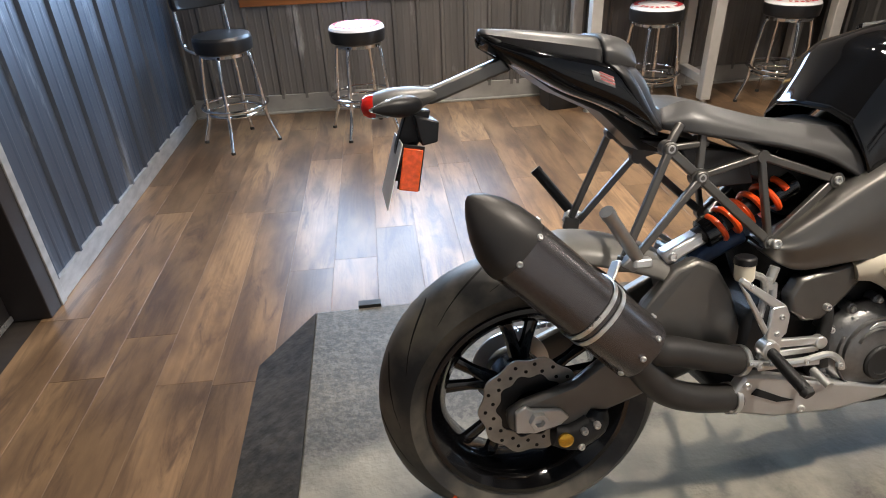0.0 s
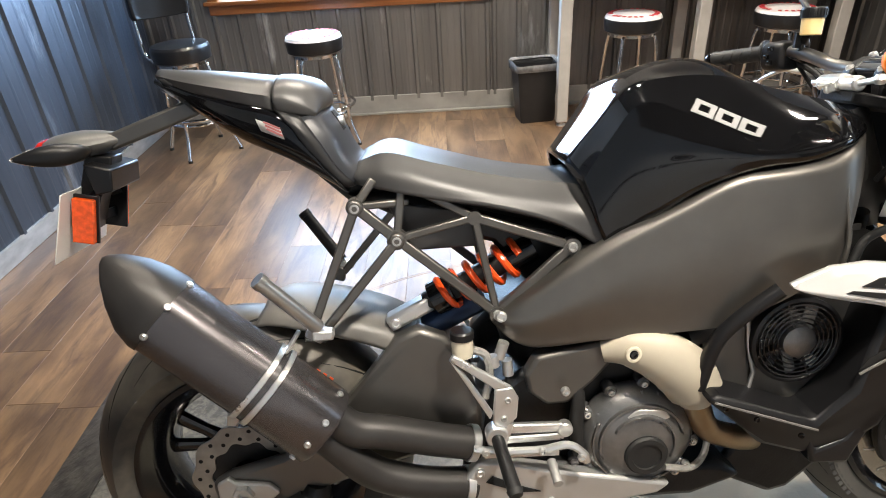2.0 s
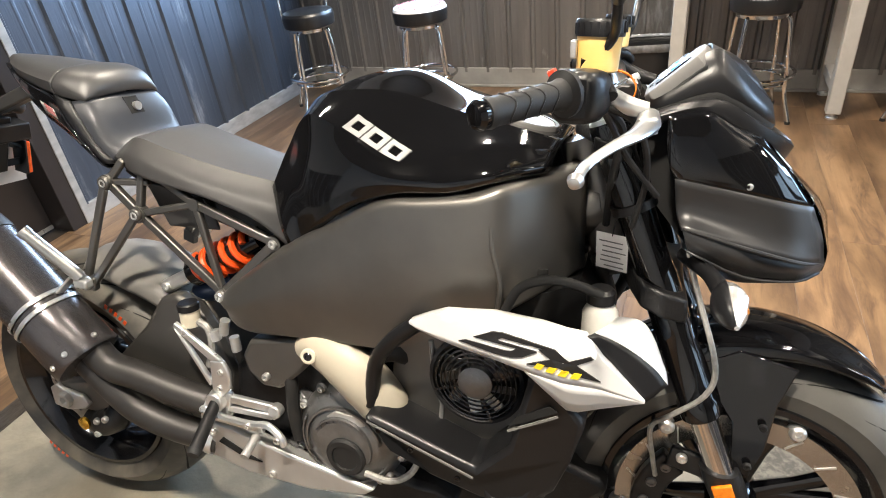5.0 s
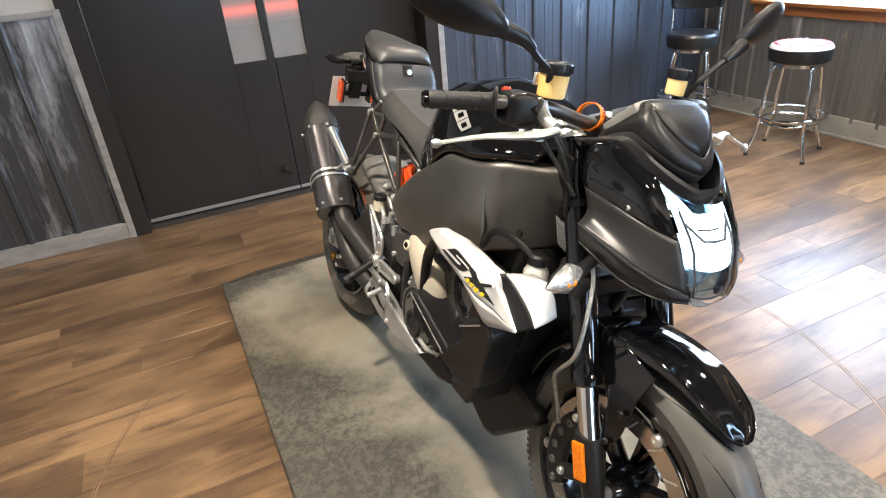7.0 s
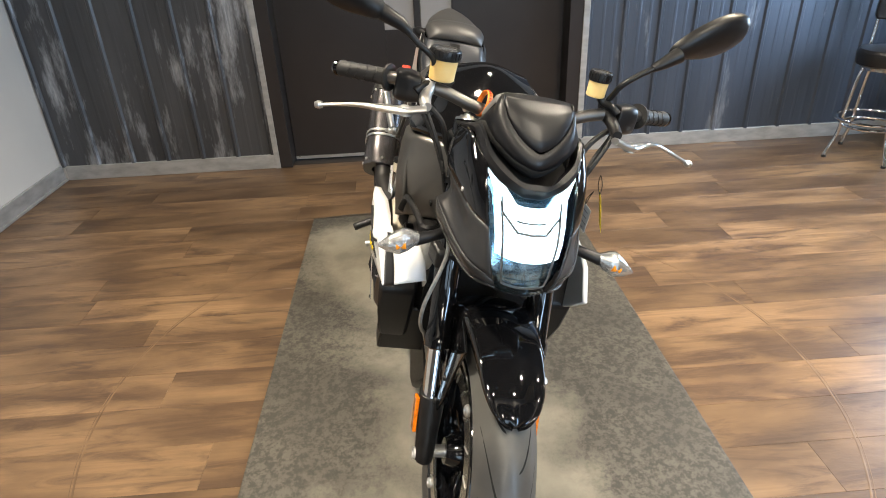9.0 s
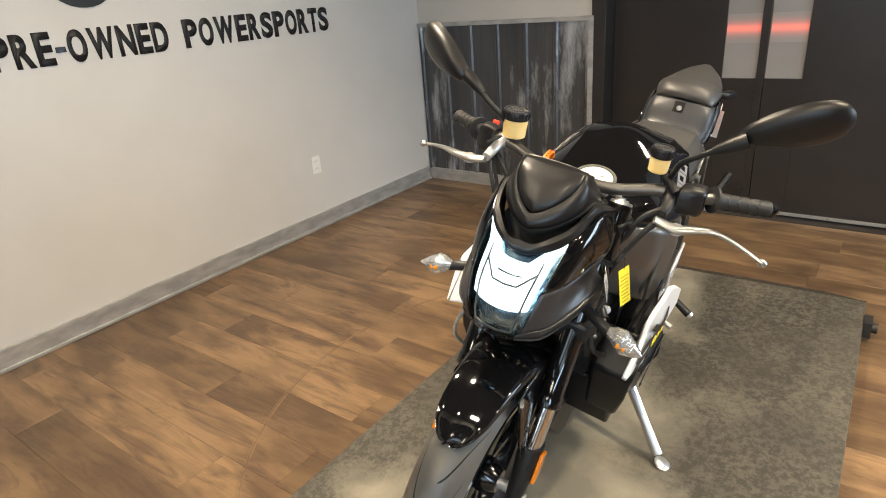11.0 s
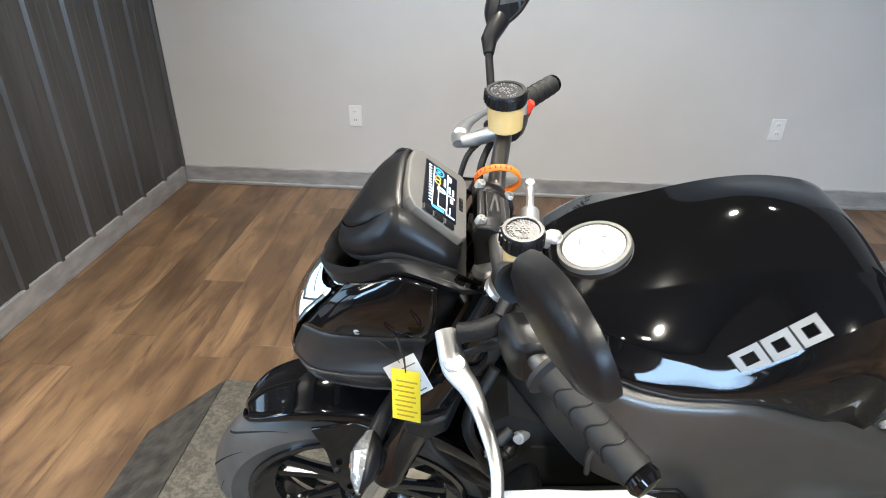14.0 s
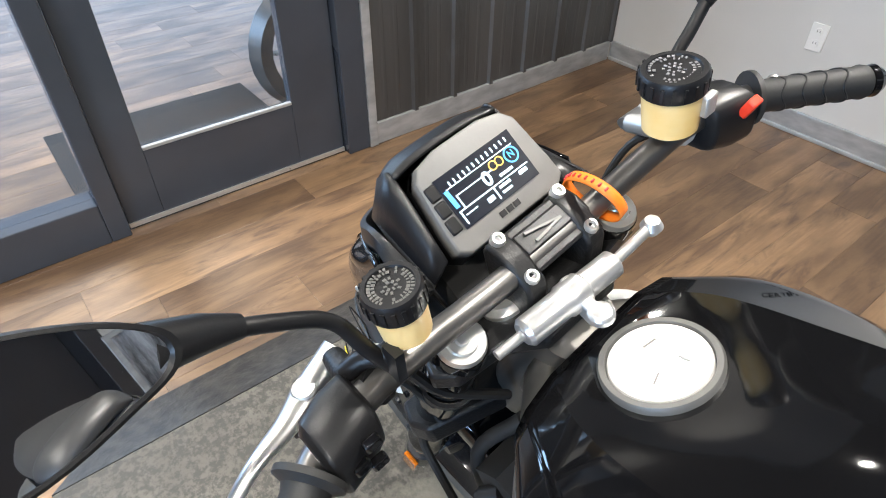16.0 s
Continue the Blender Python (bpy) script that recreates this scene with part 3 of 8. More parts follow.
# outlets and the small plate beside the double door
def outlet(x, y, z, turn):
    ob = thing("wall_outlet", "white plastic double power outlet on the wall", "outlet", "power outlets", pose(x, y, z, 0, 0, turn))
    bm = bmesh.new()
    span(bm, (-0.036, 0, -0.058), (0.036, 0.006, 0.058))
    part("cover_plate", bm, M_whiteplastic, ob, bevel=0.002)
    for s in (-0.024, 0.024):
        bm = bmesh.new()
        lathe(bm, [(0, 0.006), (0.017, 0.006), (0.016, 0.009), (0, 0.009)], (0, 0, s), (0, 1, 0), 16)
        sock = part("socket", bm, M_whiteplastic, ob)
        bm = bmesh.new()
        for q in (-0.006, 0.006):
            span(bm, (q - 0.0012, 0.0085, s - 0.002), (q + 0.0012, 0.0098, s + 0.006))
        part("slot", bm, M_lettering, sock, smooth=False)
    return ob


outlet(-0.087, YS, 0.433, 0)
outlet(2.182, YS, 0.433, 0)

# west double door, recessed
door = tagged(thing("door_1", "dark brown double door with narrow red-reflecting panes", "door"), kind="structure")
bm = bmesh.new()
span(bm, (XW - 0.15, DOOR0 - 0.045, 0), (XW + 0.02, DOOR0 + 0.05, 2.15))
span(bm, (XW - 0.15, DOOR1 - 0.05, 0), (XW + 0.02, DOOR1 + 0.045, 2.15))
span(bm, (XW - 0.15, DOOR0 + 0.05, 2.07), (XW + 0.02, DOOR1 - 0.05, 2.15))
part("door_frame", bm, M_doorpaint, door, bevel=0.004, smooth=False)
XD = XW - 0.12
mid = (DOOR0 + DOOR1) / 2
for s in (-1, 1):
    y0, y1 = (DOOR0 + 0.055, mid - 0.004) if s < 0 else (mid + 0.004, DOOR1 - 0.055)
    g0, g1 = (0.855, 1.045) if s < 0 else (1.090, 1.285)
    bm = bmesh.new()
    for a, b, z0, z1 in ((y0, g0, 0.012, 2.06), (g1, y1, 0.012, 2.06), (g0, g1, 0.012, 0.83), (g0, g1, 1.75, 2.06)):
        if b > a:
            span(bm, (XD - 0.045, a, z0), (XD, b, z1))
    leaf = part("door_leaf", bm, M_doorpaint, door, bevel=0.002, smooth=False)
    board("pane", (XD - 0.02, g0, 0.83), (XD - 0.012, g1, 1.75), leaf, M_frost, "frosted pane reflecting red light", 0)
    # no lamp here: the pane's red reflection is drawn as an emitting strip
    board("red_light_strip", (XD - 0.012, g0 + 0.004, 1.03), (XD - 0.0105, g1 - 0.004, 1.19), leaf, M_redreflection, "red neon reflection drawn as a glowing strip on the pane", 0)
    board("door_sweep", (XD, y0, 0.010), (XD + 0.006, y1, 0.030), leaf, M_alu, "aluminium strip", 0)
bm = bmesh.new()
for y in (mid - 0.07, ):
    rod(bm, (XD, y, 0.17), (XD + 0.03, y, 0.17), 0.018)
    box(bm, (XD + 0.004, y + 0.02, 0.16), (0.008, 0.05, 0.06))
part("floor_bolt", bm, M_doorpaint, door)

# east glass door with a sidelight
gdoor = tagged(thing("door_2", "dark framed glass door with a sidelight", "door"), kind="structure")
bm = bmesh.new()
span(bm, (XE - 0.02, EDOOR0 - 0.035, 0), (XE + 0.15, EDOOR0 + 0.075, 2.15))
span(bm, (XE - 0.02, 1.345, 0), (XE + 0.10, 1.415, 2.15))
span(bm, (XE - 0.02, EDOOR1 - 0.05, 0), (XE + 0.15, EDOOR1 + 0.035, 2.15))
span(bm, (XE - 0.02, EDOOR0 + 0.075, 2.07), (XE + 0.10, EDOOR1 - 0.05, 2.15))
span(bm, (XE - 0.02, 1.415, 0), (XE + 0.10, EDOOR1 - 0.05, 0.165))
part("door_frame", bm, M_glazedframe, gdoor, bevel=0.005, smooth=False)
bm = bmesh.new()
x0, x1 = XE + 0.02, XE + 0.065
for a, b, z0, z1 in ((0.42, 0.63, 0.012, 2.06), (1.21, 1.34, 0.012, 2.06), (0.63, 1.21, 0.012, 0.29), (0.63, 1.21, 1.92, 2.06)):
    span(bm, (x0, a, z0), (x1, b, z1))
leaf = part("door_leaf", bm, M_glazedframe, gdoor, bevel=0.003, smooth=False)
pane = board("pane", (x0 + 0.018, 0.63, 0.29), (x0 + 0.024, 1.21, 1.92), leaf, M_pane, "clear glass", 0)
pane.visible_shadow = False
board("glazing_bead", (x0 - 0.004, 0.63, 0.29), (x0 + 0.014, 1.21, 0.302), leaf, M_trim, "pale glazing bead", 0.002)
board("door_sweep", (x0 - 0.006, 0.42, 0.008), (x0, 1.34, 0.026), leaf, M_alu, "aluminium strip", 0)
side = board("pane", (XE + 0.03, 1.415, 0.165), (XE + 0.036, EDOOR1 - 0.05, 2.07), gdoor, M_pane, "clear sidelight glass", 0)
side.visible_shadow = False

# the showroom beyond the glass
bm = bmesh.new()
span(bm, (XE + 0.16, -3.0, -0.10), (XE + 5.2, 6.0, -0.004))
hall_floor = structure("floor_beyond", bm, M_subfloor, "wood-look floor of the next room")
bm = bmesh.new()
for a, b, z0, z1 in ((-3.0, -2.4, 0, ZC), (4.6, 6.0, 0, ZC), (-2.4, 4.6, 0, 0.25), (-2.4, 4.6, 2.45, ZC)):
    span(bm, (XE + 5.2, a, z0), (XE + 5.35, b, z1))
span(bm, (XE + 0.16, -3.1, 0), (XE + 5.2, -3.0, ZC))
span(bm, (XE + 0.16, 6.0, 0), (XE + 5.2, 6.1, ZC))
span(bm, (XE + 0.16, -3.0, 0), (XE + 0.2, EDOOR0, ZC))
span(bm, (XE + 0.16, EDOOR1, 0), (XE + 0.2, 6.0, ZC))
structure("wall_beyond", bm, M_wallpaint, "plain walls of the next room")
bm = bmesh.new()
span(bm, (XE + 0.16, -3.0, ZC), (XE + 5.3, 6.0, ZC + 0.1))
structure("ceiling_beyond", bm, M_ceiling, "dark painted ceiling of the next room")
# added lamps: daylight fill for an unseen shopfront, then general light without a fixture
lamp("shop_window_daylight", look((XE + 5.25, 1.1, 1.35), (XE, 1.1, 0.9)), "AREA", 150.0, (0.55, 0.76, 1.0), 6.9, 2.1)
lamp("next_room_light", look((XE + 2.2, 1.4, ZC - 0.05), (XE + 2.2, 1.4, 0)), "AREA", 130.0, (1.0, 0.93, 0.82), 1.2)
dm = thing("doormat", "dark ribbed rubber mat lying behind the glass door", "doormat")
bm = bmesh.new()
span(bm, (XE + 0.22, 0.50, 0.001), (XE + 0.95, 1.45, 0.012))
part("mat", bm, M_mat, dm, bevel=0.004)
far = thing("parked_motorcycle", "dark motorcycle standing far off in the next room", "motorcycle", m=pose(XE + 3.6, 2.2, 0, 0, 0, 75))
for fx, wr in ((0.0, 0.31), (1.38, 0.30)):
    bm = bmesh.new()
    lathe(bm, [(wr - 0.09, -0.05), (wr - 0.03, -0.06), (wr, 0.0), (wr - 0.03, 0.06), (wr - 0.09, 0.05)], (fx, 0, wr), (0, 1, 0), 28, closed=True)
    w_ = part("tyre", bm, M_tyre, far)
    bm = bmesh.new()
    for k in range(6):
        a = k * math.pi / 3
        rod(bm, (fx, 0, wr), (fx + math.cos(a) * (wr - 0.08), 0, wr + math.sin(a) * (wr - 0.08)), 0.012)
    part("spoke_set", bm, M_alu, w_)
bm = bmesh.new()
tube(bm, catmull([(0.1, 0, 0.85), (0.5, 0, 0.78), (0.9, 0, 0.9), (1.2, 0, 0.85)], 5), [0.06, 0.12, 0.17, 0.08], 12)
tube(bm, [(0.5, 0, 0.4), (0.95, 0, 0.45)], [0.18, 0.2], 12)
part("body", bm, M_gloss, far)
bm = bmesh.new()
for s in (-0.09, 0.09):
    rod(bm, (1.38, s, 0.3), (1.12, s, 1.0), 0.025)
part("fork", bm, M_cast, far)

near = copy_thing(far, pose(XE + 0.44, 0.31 - 1.38, 0.03, 0, 0, 90))
tagged(near, "dark motorcycle parked just beyond the glass door", "motorcycle")

# window in the north wall
win = tagged(thing("window_1", "window with honey oak trim and lowered white blinds", "window"), kind="structure")
bm = bmesh.new()
span(bm, (WIN0 - 0.07, YN - 0.03, WINZ0 - 0.075), (WIN1 + 0.07, YN + 0.02, WINZ0))
span(bm, (WIN0 - 0.07, YN - 0.03, WINZ1), (WIN1 + 0.07, YN + 0.02, WINZ1 + 0.075))
span(bm, (WIN0 - 0.07, YN - 0.028, WINZ0), (WIN0, YN + 0.02, WINZ1))
span(bm, (WIN1, YN - 0.028, WINZ0), (WIN1 + 0.07, YN + 0.02, WINZ1))
part("window_frame", bm, M_wintrim, win, "honey oak casing", bevel=0.006, smooth=False)
board("window_sill", (WIN0 - 0.09, YN - 0.06, WINZ0 - 0.012), (WIN1 + 0.09, YN + 0.05, WINZ0 + 0.012), win, M_wintrim, "honey oak sill", 0.005)
p_ = board("pane", (WIN0, YN + 0.12, WINZ0), (WIN1, YN + 0.126, WINZ1), win, M_pane, "", 0)
p_.visible_shadow = False
bm = bmesh.new()
for k in range(36):
    z = WINZ0 + 0.03 + k * 0.026
    box(bm, ((WIN0 + WIN1) / 2, YN + 0.05, z), (WIN1 - WIN0 - 0.02, 0.024, 0.0016), Matrix.Rotation(radians(28), 3, "X"))
part("blind_slats", bm, M_blind, win, "white slatted blind", smooth=False).visible_shadow = False
bm = bmesh.new()
grid(bm, [[(WIN0 - 1.2, YN + 0.6, 0.3), (WIN1 + 1.2, YN + 0.6, 0.3)], [(WIN0 - 1.2, YN + 0.6, 2.6), (WIN1 + 1.2, YN + 0.6, 2.6)]])
structure("backdrop", bm, M_skyglow, "bright daylight outside the window").visible_shadow = False

# ceiling lights
def ceiling_light(x, y):
    ob = thing("ceiling_light", "round recessed warm white ceiling light", "ceiling light", "ceiling lights", pose(x, y, ZC))
    bm = bmesh.new()
    lathe(bm, [(0.078, 0), (0.105, 0), (0.105, -0.008), (0.078, -0.014)], (0, 0, 0), (0, 0, 1), 28, closed=True)
    part("trim_ring", bm, M_whiteplastic, ob)
    bm = bmesh.new()
    lathe(bm, [(0, -0.004), (0.077, -0.004)], (0, 0, 0), (0, 0, 1), 28)
    part("diffuser", bm, M_lampglow, ob)


for x, y, watts in LAMPS:
    ceiling_light(x, y)


# ---- wall lettering ----
def lettering(name, text, m, height, width, mat_, parent=None, depth=0.003, label="", bold=0.0):
    """Words in the built-in font, scaled to a cap height and a width, as a mesh."""
    cu = bpy.data.curves.new(name, "FONT")
    cu.body, cu.extrude, cu.offset = text, 0.0, bold
    tmp = bpy.data.objects.new(name, cu)
    scene.collection.objects.link(tmp)
    me = bpy.data.meshes.new_from_object(tmp.evaluated_get(bpy.context.evaluated_depsgraph_get()))
    bpy.data.objects.remove(tmp)
    co = np.array([v.co[:] for v in me.vertices])
    lo, hi = co.min(0), co.max(0)
    for v in me.vertices:
        v.co = ((v.co.x - lo[0]) / (hi[0] - lo[0]) * width, (v.co.y - lo[1]) / (hi[1] - lo[1]) * height, 0)
    bm = bmesh.new()
    bm.from_mesh(me)
    bpy.data.meshes.remove(me)
    ret = bmesh.ops.extrude_face_region(bm, geom=bm.faces[:])
    bmesh.ops.translate(bm, verts=[g for g in ret["geom"] if isinstance(g, bmesh.types.BMVert)], vec=(0, 0, depth))
    ob = part(name, bm, mat_, parent, label, smooth=False)
    if parent is None:
        ob.matrix_world = m
    else:
        ob.matrix_basis = m
    return ob


sign = thing("wall_lettering", "heavy black condensed capital lettering on the greige wall", "wall lettering", m=pose(2.282, YS + 0.001, 1.262, 90, 0, 180))
LETTER_SPACE = {"I": 0.5, "-": 0.6, "W": 1.5, "E": 0.9, "T": 0.9, "F": 0.85, "O": 1.05, "N": 1.05, "D": 1.05}
for word, start, end in (("CERTIFIED", 2.282, 1.637), ("PRE-OWNED", 1.575, 0.750), ("POWERSPORTS", 0.670, -0.385)):
    unit = (start - end) / sum(LETTER_SPACE.get(c, 1.0) for c in word)
    x = 2.282 - start
    for c in word:
        w = LETTER_SPACE.get(c, 1.0) * unit
        if c == "-":
            lettering("letter", c, pose(x + w * 0.06, 0.050, 0), 0.024, w * 0.80, M_signvinyl, sign, 0.004)
        else:
            lettering("letter", c, pose(x + w * 0.04, 0, 0), 0.142, w * 0.88, M_lettering, sign, 0.004, bold=0.040)
        x += w
logo = thing("wall_emblem", "round black emblem above the wall lettering", "wall emblem", m=pose(1.12, YS, 1.68))
bm = bmesh.new()
lathe(bm, [(0, 0.004), (0.19, 0.004), (0.19, 0.0)], (0, 0, 0), (0, 1, 0), 40)
part("disc", bm, M_lettering, logo)
bm = bmesh.new()
lathe(bm, [(0.13, 0.0055), (0.145, 0.0055)], (0, 0, 0), (0, 1, 0), 40)
part("ring", bm, M_whiteplastic, logo)

# ---- display platform ----
plat = thing("display_platform", "low platform covered in worn speckled grey vinyl", "platform", m=pose(0.98, 1.12, 0, 0, 0, 0.4))
HX, HY, CH, RAMP = 1.46, 0.67, 0.17, 0.19
lower = [(-HX, -HY + CH), (-HX + CH, -HY), (HX - CH, -HY), (HX, -HY + CH), (HX, HY - CH), (HX - CH, HY), (-HX + CH, HY), (-HX, HY - CH)]
bm = bmesh.new()
top = [(-HX + RAMP, -HY), (HX - RAMP, -HY), (HX - RAMP, HY), (-HX + RAMP, HY)]
tv = [bm.verts.new((x, y, TOPZ)) for x, y in top]
bv = [bm.verts.new((x, y, 0.0)) for x, y in top]
bm.faces.new(tv)
bm.faces.new(bv[::-1])
for i in range(4):
    bm.faces.new((bv[i], bv[(i + 1) % 4], tv[(i + 1) % 4], tv[i]))
part("deck", bm, M_platform, plat, "worn speckled grey vinyl deck", bevel=0.006, smooth=False)
for s in (-1, 1):
    bm = bmesh.new()
    q = [(s * (HX - RAMP), -HY, 0), (s * (HX - RAMP), HY, 0), (s * HX, HY - CH, 0), (s * HX, -HY + CH, 0)]
    a = [bm.verts.new(p) for p in q]
    b = [bm.verts.new((q[0][0], -HY, TOPZ - 0.001)), bm.verts.new((q[1][0], HY, TOPZ - 0.001))]
    bm.faces.new(a)
    bm.faces.new((b[0], b[1], a[2], a[3]))
    bm.faces.new((a[0], a[1], b[1], b[0]))
    bm.faces.new((a[1], a[2], b[1]))
    bm.faces.new((a[0], b[0], a[3]))
    part("end_slope", bm, M_slope, plat, "dark sloping end with cut corners", smooth=False)
bm = bmesh.new()
span(bm, (-1.12, HY, 0.02), (-1.04, HY + 0.03, 0.085))
tube(bm, [(-1.08, HY + 0.02, 0.05), (-1.08, HY + 0.05, 0.05)], 0.022)
part("side_latch", bm, M_rubber, plat, "black side latch")


# ---- bar stools, table, bin ----
def stool(x, y, turn, back=False, label=""):
    ob = thing("bar_stool", label, "bar stool", "bar stools", pose(x, y, 0, 0, 0, turn))
    H = 0.66
    bm = bmesh.new()
    lathe(bm, [(0, H - 0.095), (0.150, H - 0.095), (0.166, H - 0.085), (0.172, H - 0.03), (0.168, H - 0.012)], (0, 0, 0), (0, 0, 1), 36)
    part("seat_band", bm, M_vinylblack, ob, "black vinyl seat side")
    bm = bmesh.new()
    lathe(bm, [(0.169, H - 0.014), (0.160, H + 0.002), (0.12, H + 0.010), (0, H + 0.014)], (0, 0, 0), (0, 0, 1), 36)
    topo = part("seat_top", bm, M_vinylblack if back else M_vinylwhite, ob, "black padded seat top" if back else "white printed seat top")
    if not back:
        bm = bmesh.new()
        for k in range(26):
            if k % 7 == 6:
                continue
            a = 2 * math.pi * k / 26
            box(bm, (math.cos(a) * 0.135, math.sin(a) * 0.135, H + 0.0095), (0.03, 0.018, 0.002), Matrix.Rotation(a, 3, "Z"))
        tagged(part("print_bars", bm, M_redprint, topo, "unreadable red printing", smooth=False), "unreadable red printing", kind="stuff")
    bm = bmesh.new()
    lathe(bm, [(0.10, H - 0.115), (0.14, H - 0.115), (0.14, H - 0.095), (0.10, H - 0.095)], (0, 0, 0), (0, 0, 1), 28, closed=True)
    part("swivel", bm, M_chrome, ob)
    for k in range(4):
        a = math.pi / 4 + k * math.pi / 2
        c, s = math.cos(a), math.sin(a)
        bm = bmesh.new()
        tube(bm, catmull([(c * 0.06, s * 0.06, H - 0.105), (c * 0.125, s * 0.125, H - 0.108), (c * 0.150, s * 0.150, H - 0.15), (c * 0.175, s * 0.175, 0.30), (c * 0.185, s * 0.185, 0.16), (c * 0.235, s * 0.235, 0.012)], 5), 0.0115, 10)
        leg = part("leg", bm, M_chrome, ob)
        bm = bmesh.new()
        rod(bm, (c * 0.233, s * 0.233, 0.0), (c * 0.233, s * 0.233, 0.016), 0.014)
        part("foot_cap", bm, M_rubber, leg)
    for z, r in ((0.245, 0.196), (0.205, 0.160)):
        bm = bmesh.new()
        tube(bm, [(math.cos(t) * r, math.sin(t) * r, z) for t in (2 * math.pi * k / 40 for k in range(40))], 0.009, 8, closed=True)
        part("foot_ring", bm, M_chrome, ob)
    if back:
        for s in (-0.13, 0.13):
            bm = bmesh.new()
            tube(bm, catmull([(s, 0.10, H - 0.10), (s * 1.2, 0.18, H - 0.06), (s * 1.2, 0.20, H + 0.10), (s * 1.2, 0.21, H + 0.30)], 5), 0.011, 10)
            part("back_post", bm, M_chrome, ob)
        bm = bmesh.new()
        rows = []
        for z in (0.13, 0.16, 0.25, 0.33, 0.36):
            w = 0.19 if 0.14 < z < 0.35 else 0.175
            rows.append([(w * math.sin(t), 0.235 - 0.06 * (1 - math.cos(t)), H + z) for t in (-1.2, -0.7, 0, 0.7, 1.2)])
        grid(bm, fine(rows, 3, 4))
        pad = part("backrest", bm, M_vinylblack, ob, "black padded backrest", solid=0.035)
        bm = bmesh.new()
        for k in range(8):
            box(bm, (-0.105 + k * 0.03, 0.198 - abs(k - 3.5) * 0.004, H + 0.27), (0.022, 0.004, 0.03))
        tagged(part("print_bars", bm, M_vinylwhite, pad, "unreadable white printing", smooth=False), "unreadable white printing", kind="stuff")
    return ob


stool(-0.90, 3.84, 40, True, "chrome bar stool with black seat and padded backrest")
stool(-0.11, 3.88, 20, False, "chrome bar stool with white printed top under the window")
stool(1.81, 3.96, 10, False, "chrome bar stool with white printed top under the table")
stool(2.68, 3.88, 35, False, "chrome bar stool with white printed top at the table end")

table = thing("bar_table", "tall table with pale pine top and putty legs", "table")
bm = bmesh.new()
span(bm, (1.30, 3.84, 0.865), (3.16, 4.36, 0.905))
part("tabletop", bm, M_tabletop, table, "pale pine top", bevel=0.006)
for lx in (1.40, 2.22, 3.05):
    for ly in (3.94, 4.325):
        bm = bmesh.new()
        span(bm, (lx - 0.036, ly - 0.036, 0.03), (lx + 0.036, ly + 0.036, 0.865))
        leg = part("leg", bm, M_tableleg, table, bevel=0.006)
        bm = bmesh.new()
        rod(bm, (lx, ly, 0), (lx, ly, 0.03), 0.02)
        lathe(bm, [(0, 0), (0.03, 0), (0.03, 0.008), (0, 0.012)], (lx, ly, 0), (0, 0, 1), 16)
        part("levelling_foot", bm, M_alu, leg)
    bm = bmesh.new()
    span(bm, (lx - 0.030, 3.977, 0.13), (lx + 0.030, 4.288, 0.19))
    part("foot_rail", bm, M_tableleg, table, bevel=0.006)

bin_ = thing("waste_bin", "black plastic waste bin with a clear liner", "waste bin", m=pose(1.25, 4.10, 0, 0, 0, 8))
bm = bmesh.new()
rows = []
for z, sx, sy in ((0.0, 0.11, 0.08), (0.02, 0.115, 0.085), (0.345, 0.140, 0.108), (0.35, 0.147, 0.115), (0.374, 0.147, 0.115)):
    rows.append([(x * sx, y * sy, z) for x, y in ((-1, -0.85), (-0.85, -1), (0.85, -1), (1, -0.85), (1, 0.85), (0.85, 1), (-0.85, 1), (-1, 0.85))])
vs = grid(bm, rows, wrap=True)
bm.faces.new(vs[0][::-1])
part("body", bm, M_bin, bin_, solid=0.004)
bm = bmesh.new()
rows = []
for i, z in enumerate((0.335, 0.377, 0.386, 0.371)):
    k = 1.02 if i < 3 else 0.9
    rows.append([(x * 0.150 * k, y * 0.118 * k, z + 0.006 * math.sin(7 * x + 5 * y + i)) for x, y in ((-1, -0.85), (-0.85, -1), (0, -1), (0.85, -1), (1, -0.85), (1, 0), (1, 0.85), (0.85, 1), (0, 1), (-0.85, 1), (-1, 0.85), (-1, 0))])
grid(bm, rows, wrap=True)
part("liner", bm, M_bag, bin_, "clear plastic liner", solid=0.001)

# the circle that the turning platform has worn into the floor
for k, (r0, r1) in enumerate(((1.210, 1.2165), (1.222, 1.2245))):
    bm = bmesh.new()
    ring = [[(0.978 + q * math.cos(a), 1.097 + q * math.sin(a), z) for q, z in ((r0, 0.0002), (r0 + 0.0012, 0.0009), (r1 - 0.0012, 0.0009), (r1, 0.0002))] for a in (2 * math.pi * j / 180 for j in range(181))]
    grid(bm, ring)
    part("scuff_ring", bm, M_scuff, floor, "dark circular scuff round the platform")

# ---- the motorcycle: built upright in its own axes (x forward, y left, z up), then leaned on its stand ----
LEAN_N = Vector((0.0487536, -0.97507208, 0.216466)).normalized()
LEAN_F = Vector((-LEAN_N.y, LEAN_N.x, 0)).normalized()
LEAN_U = LEAN_F.cross(-LEAN_N)
bike_m = Matrix.Identity(4)
for i, c in enumerate((LEAN_F, -LEAN_N, LEAN_U)):
    for j in range(3):
        bike_m[j][i] = c[j]
bike_m.translation = (0.0048, 0.9037, 0.0214)
bike = thing("motorcycle", "black naked sport motorcycle leaning on its side stand on the platform", "motorcycle", m=bike_m)
RA, FA = (0.252, 0.0, 0.370), (1.668, 0.0, 0.356)      # axles
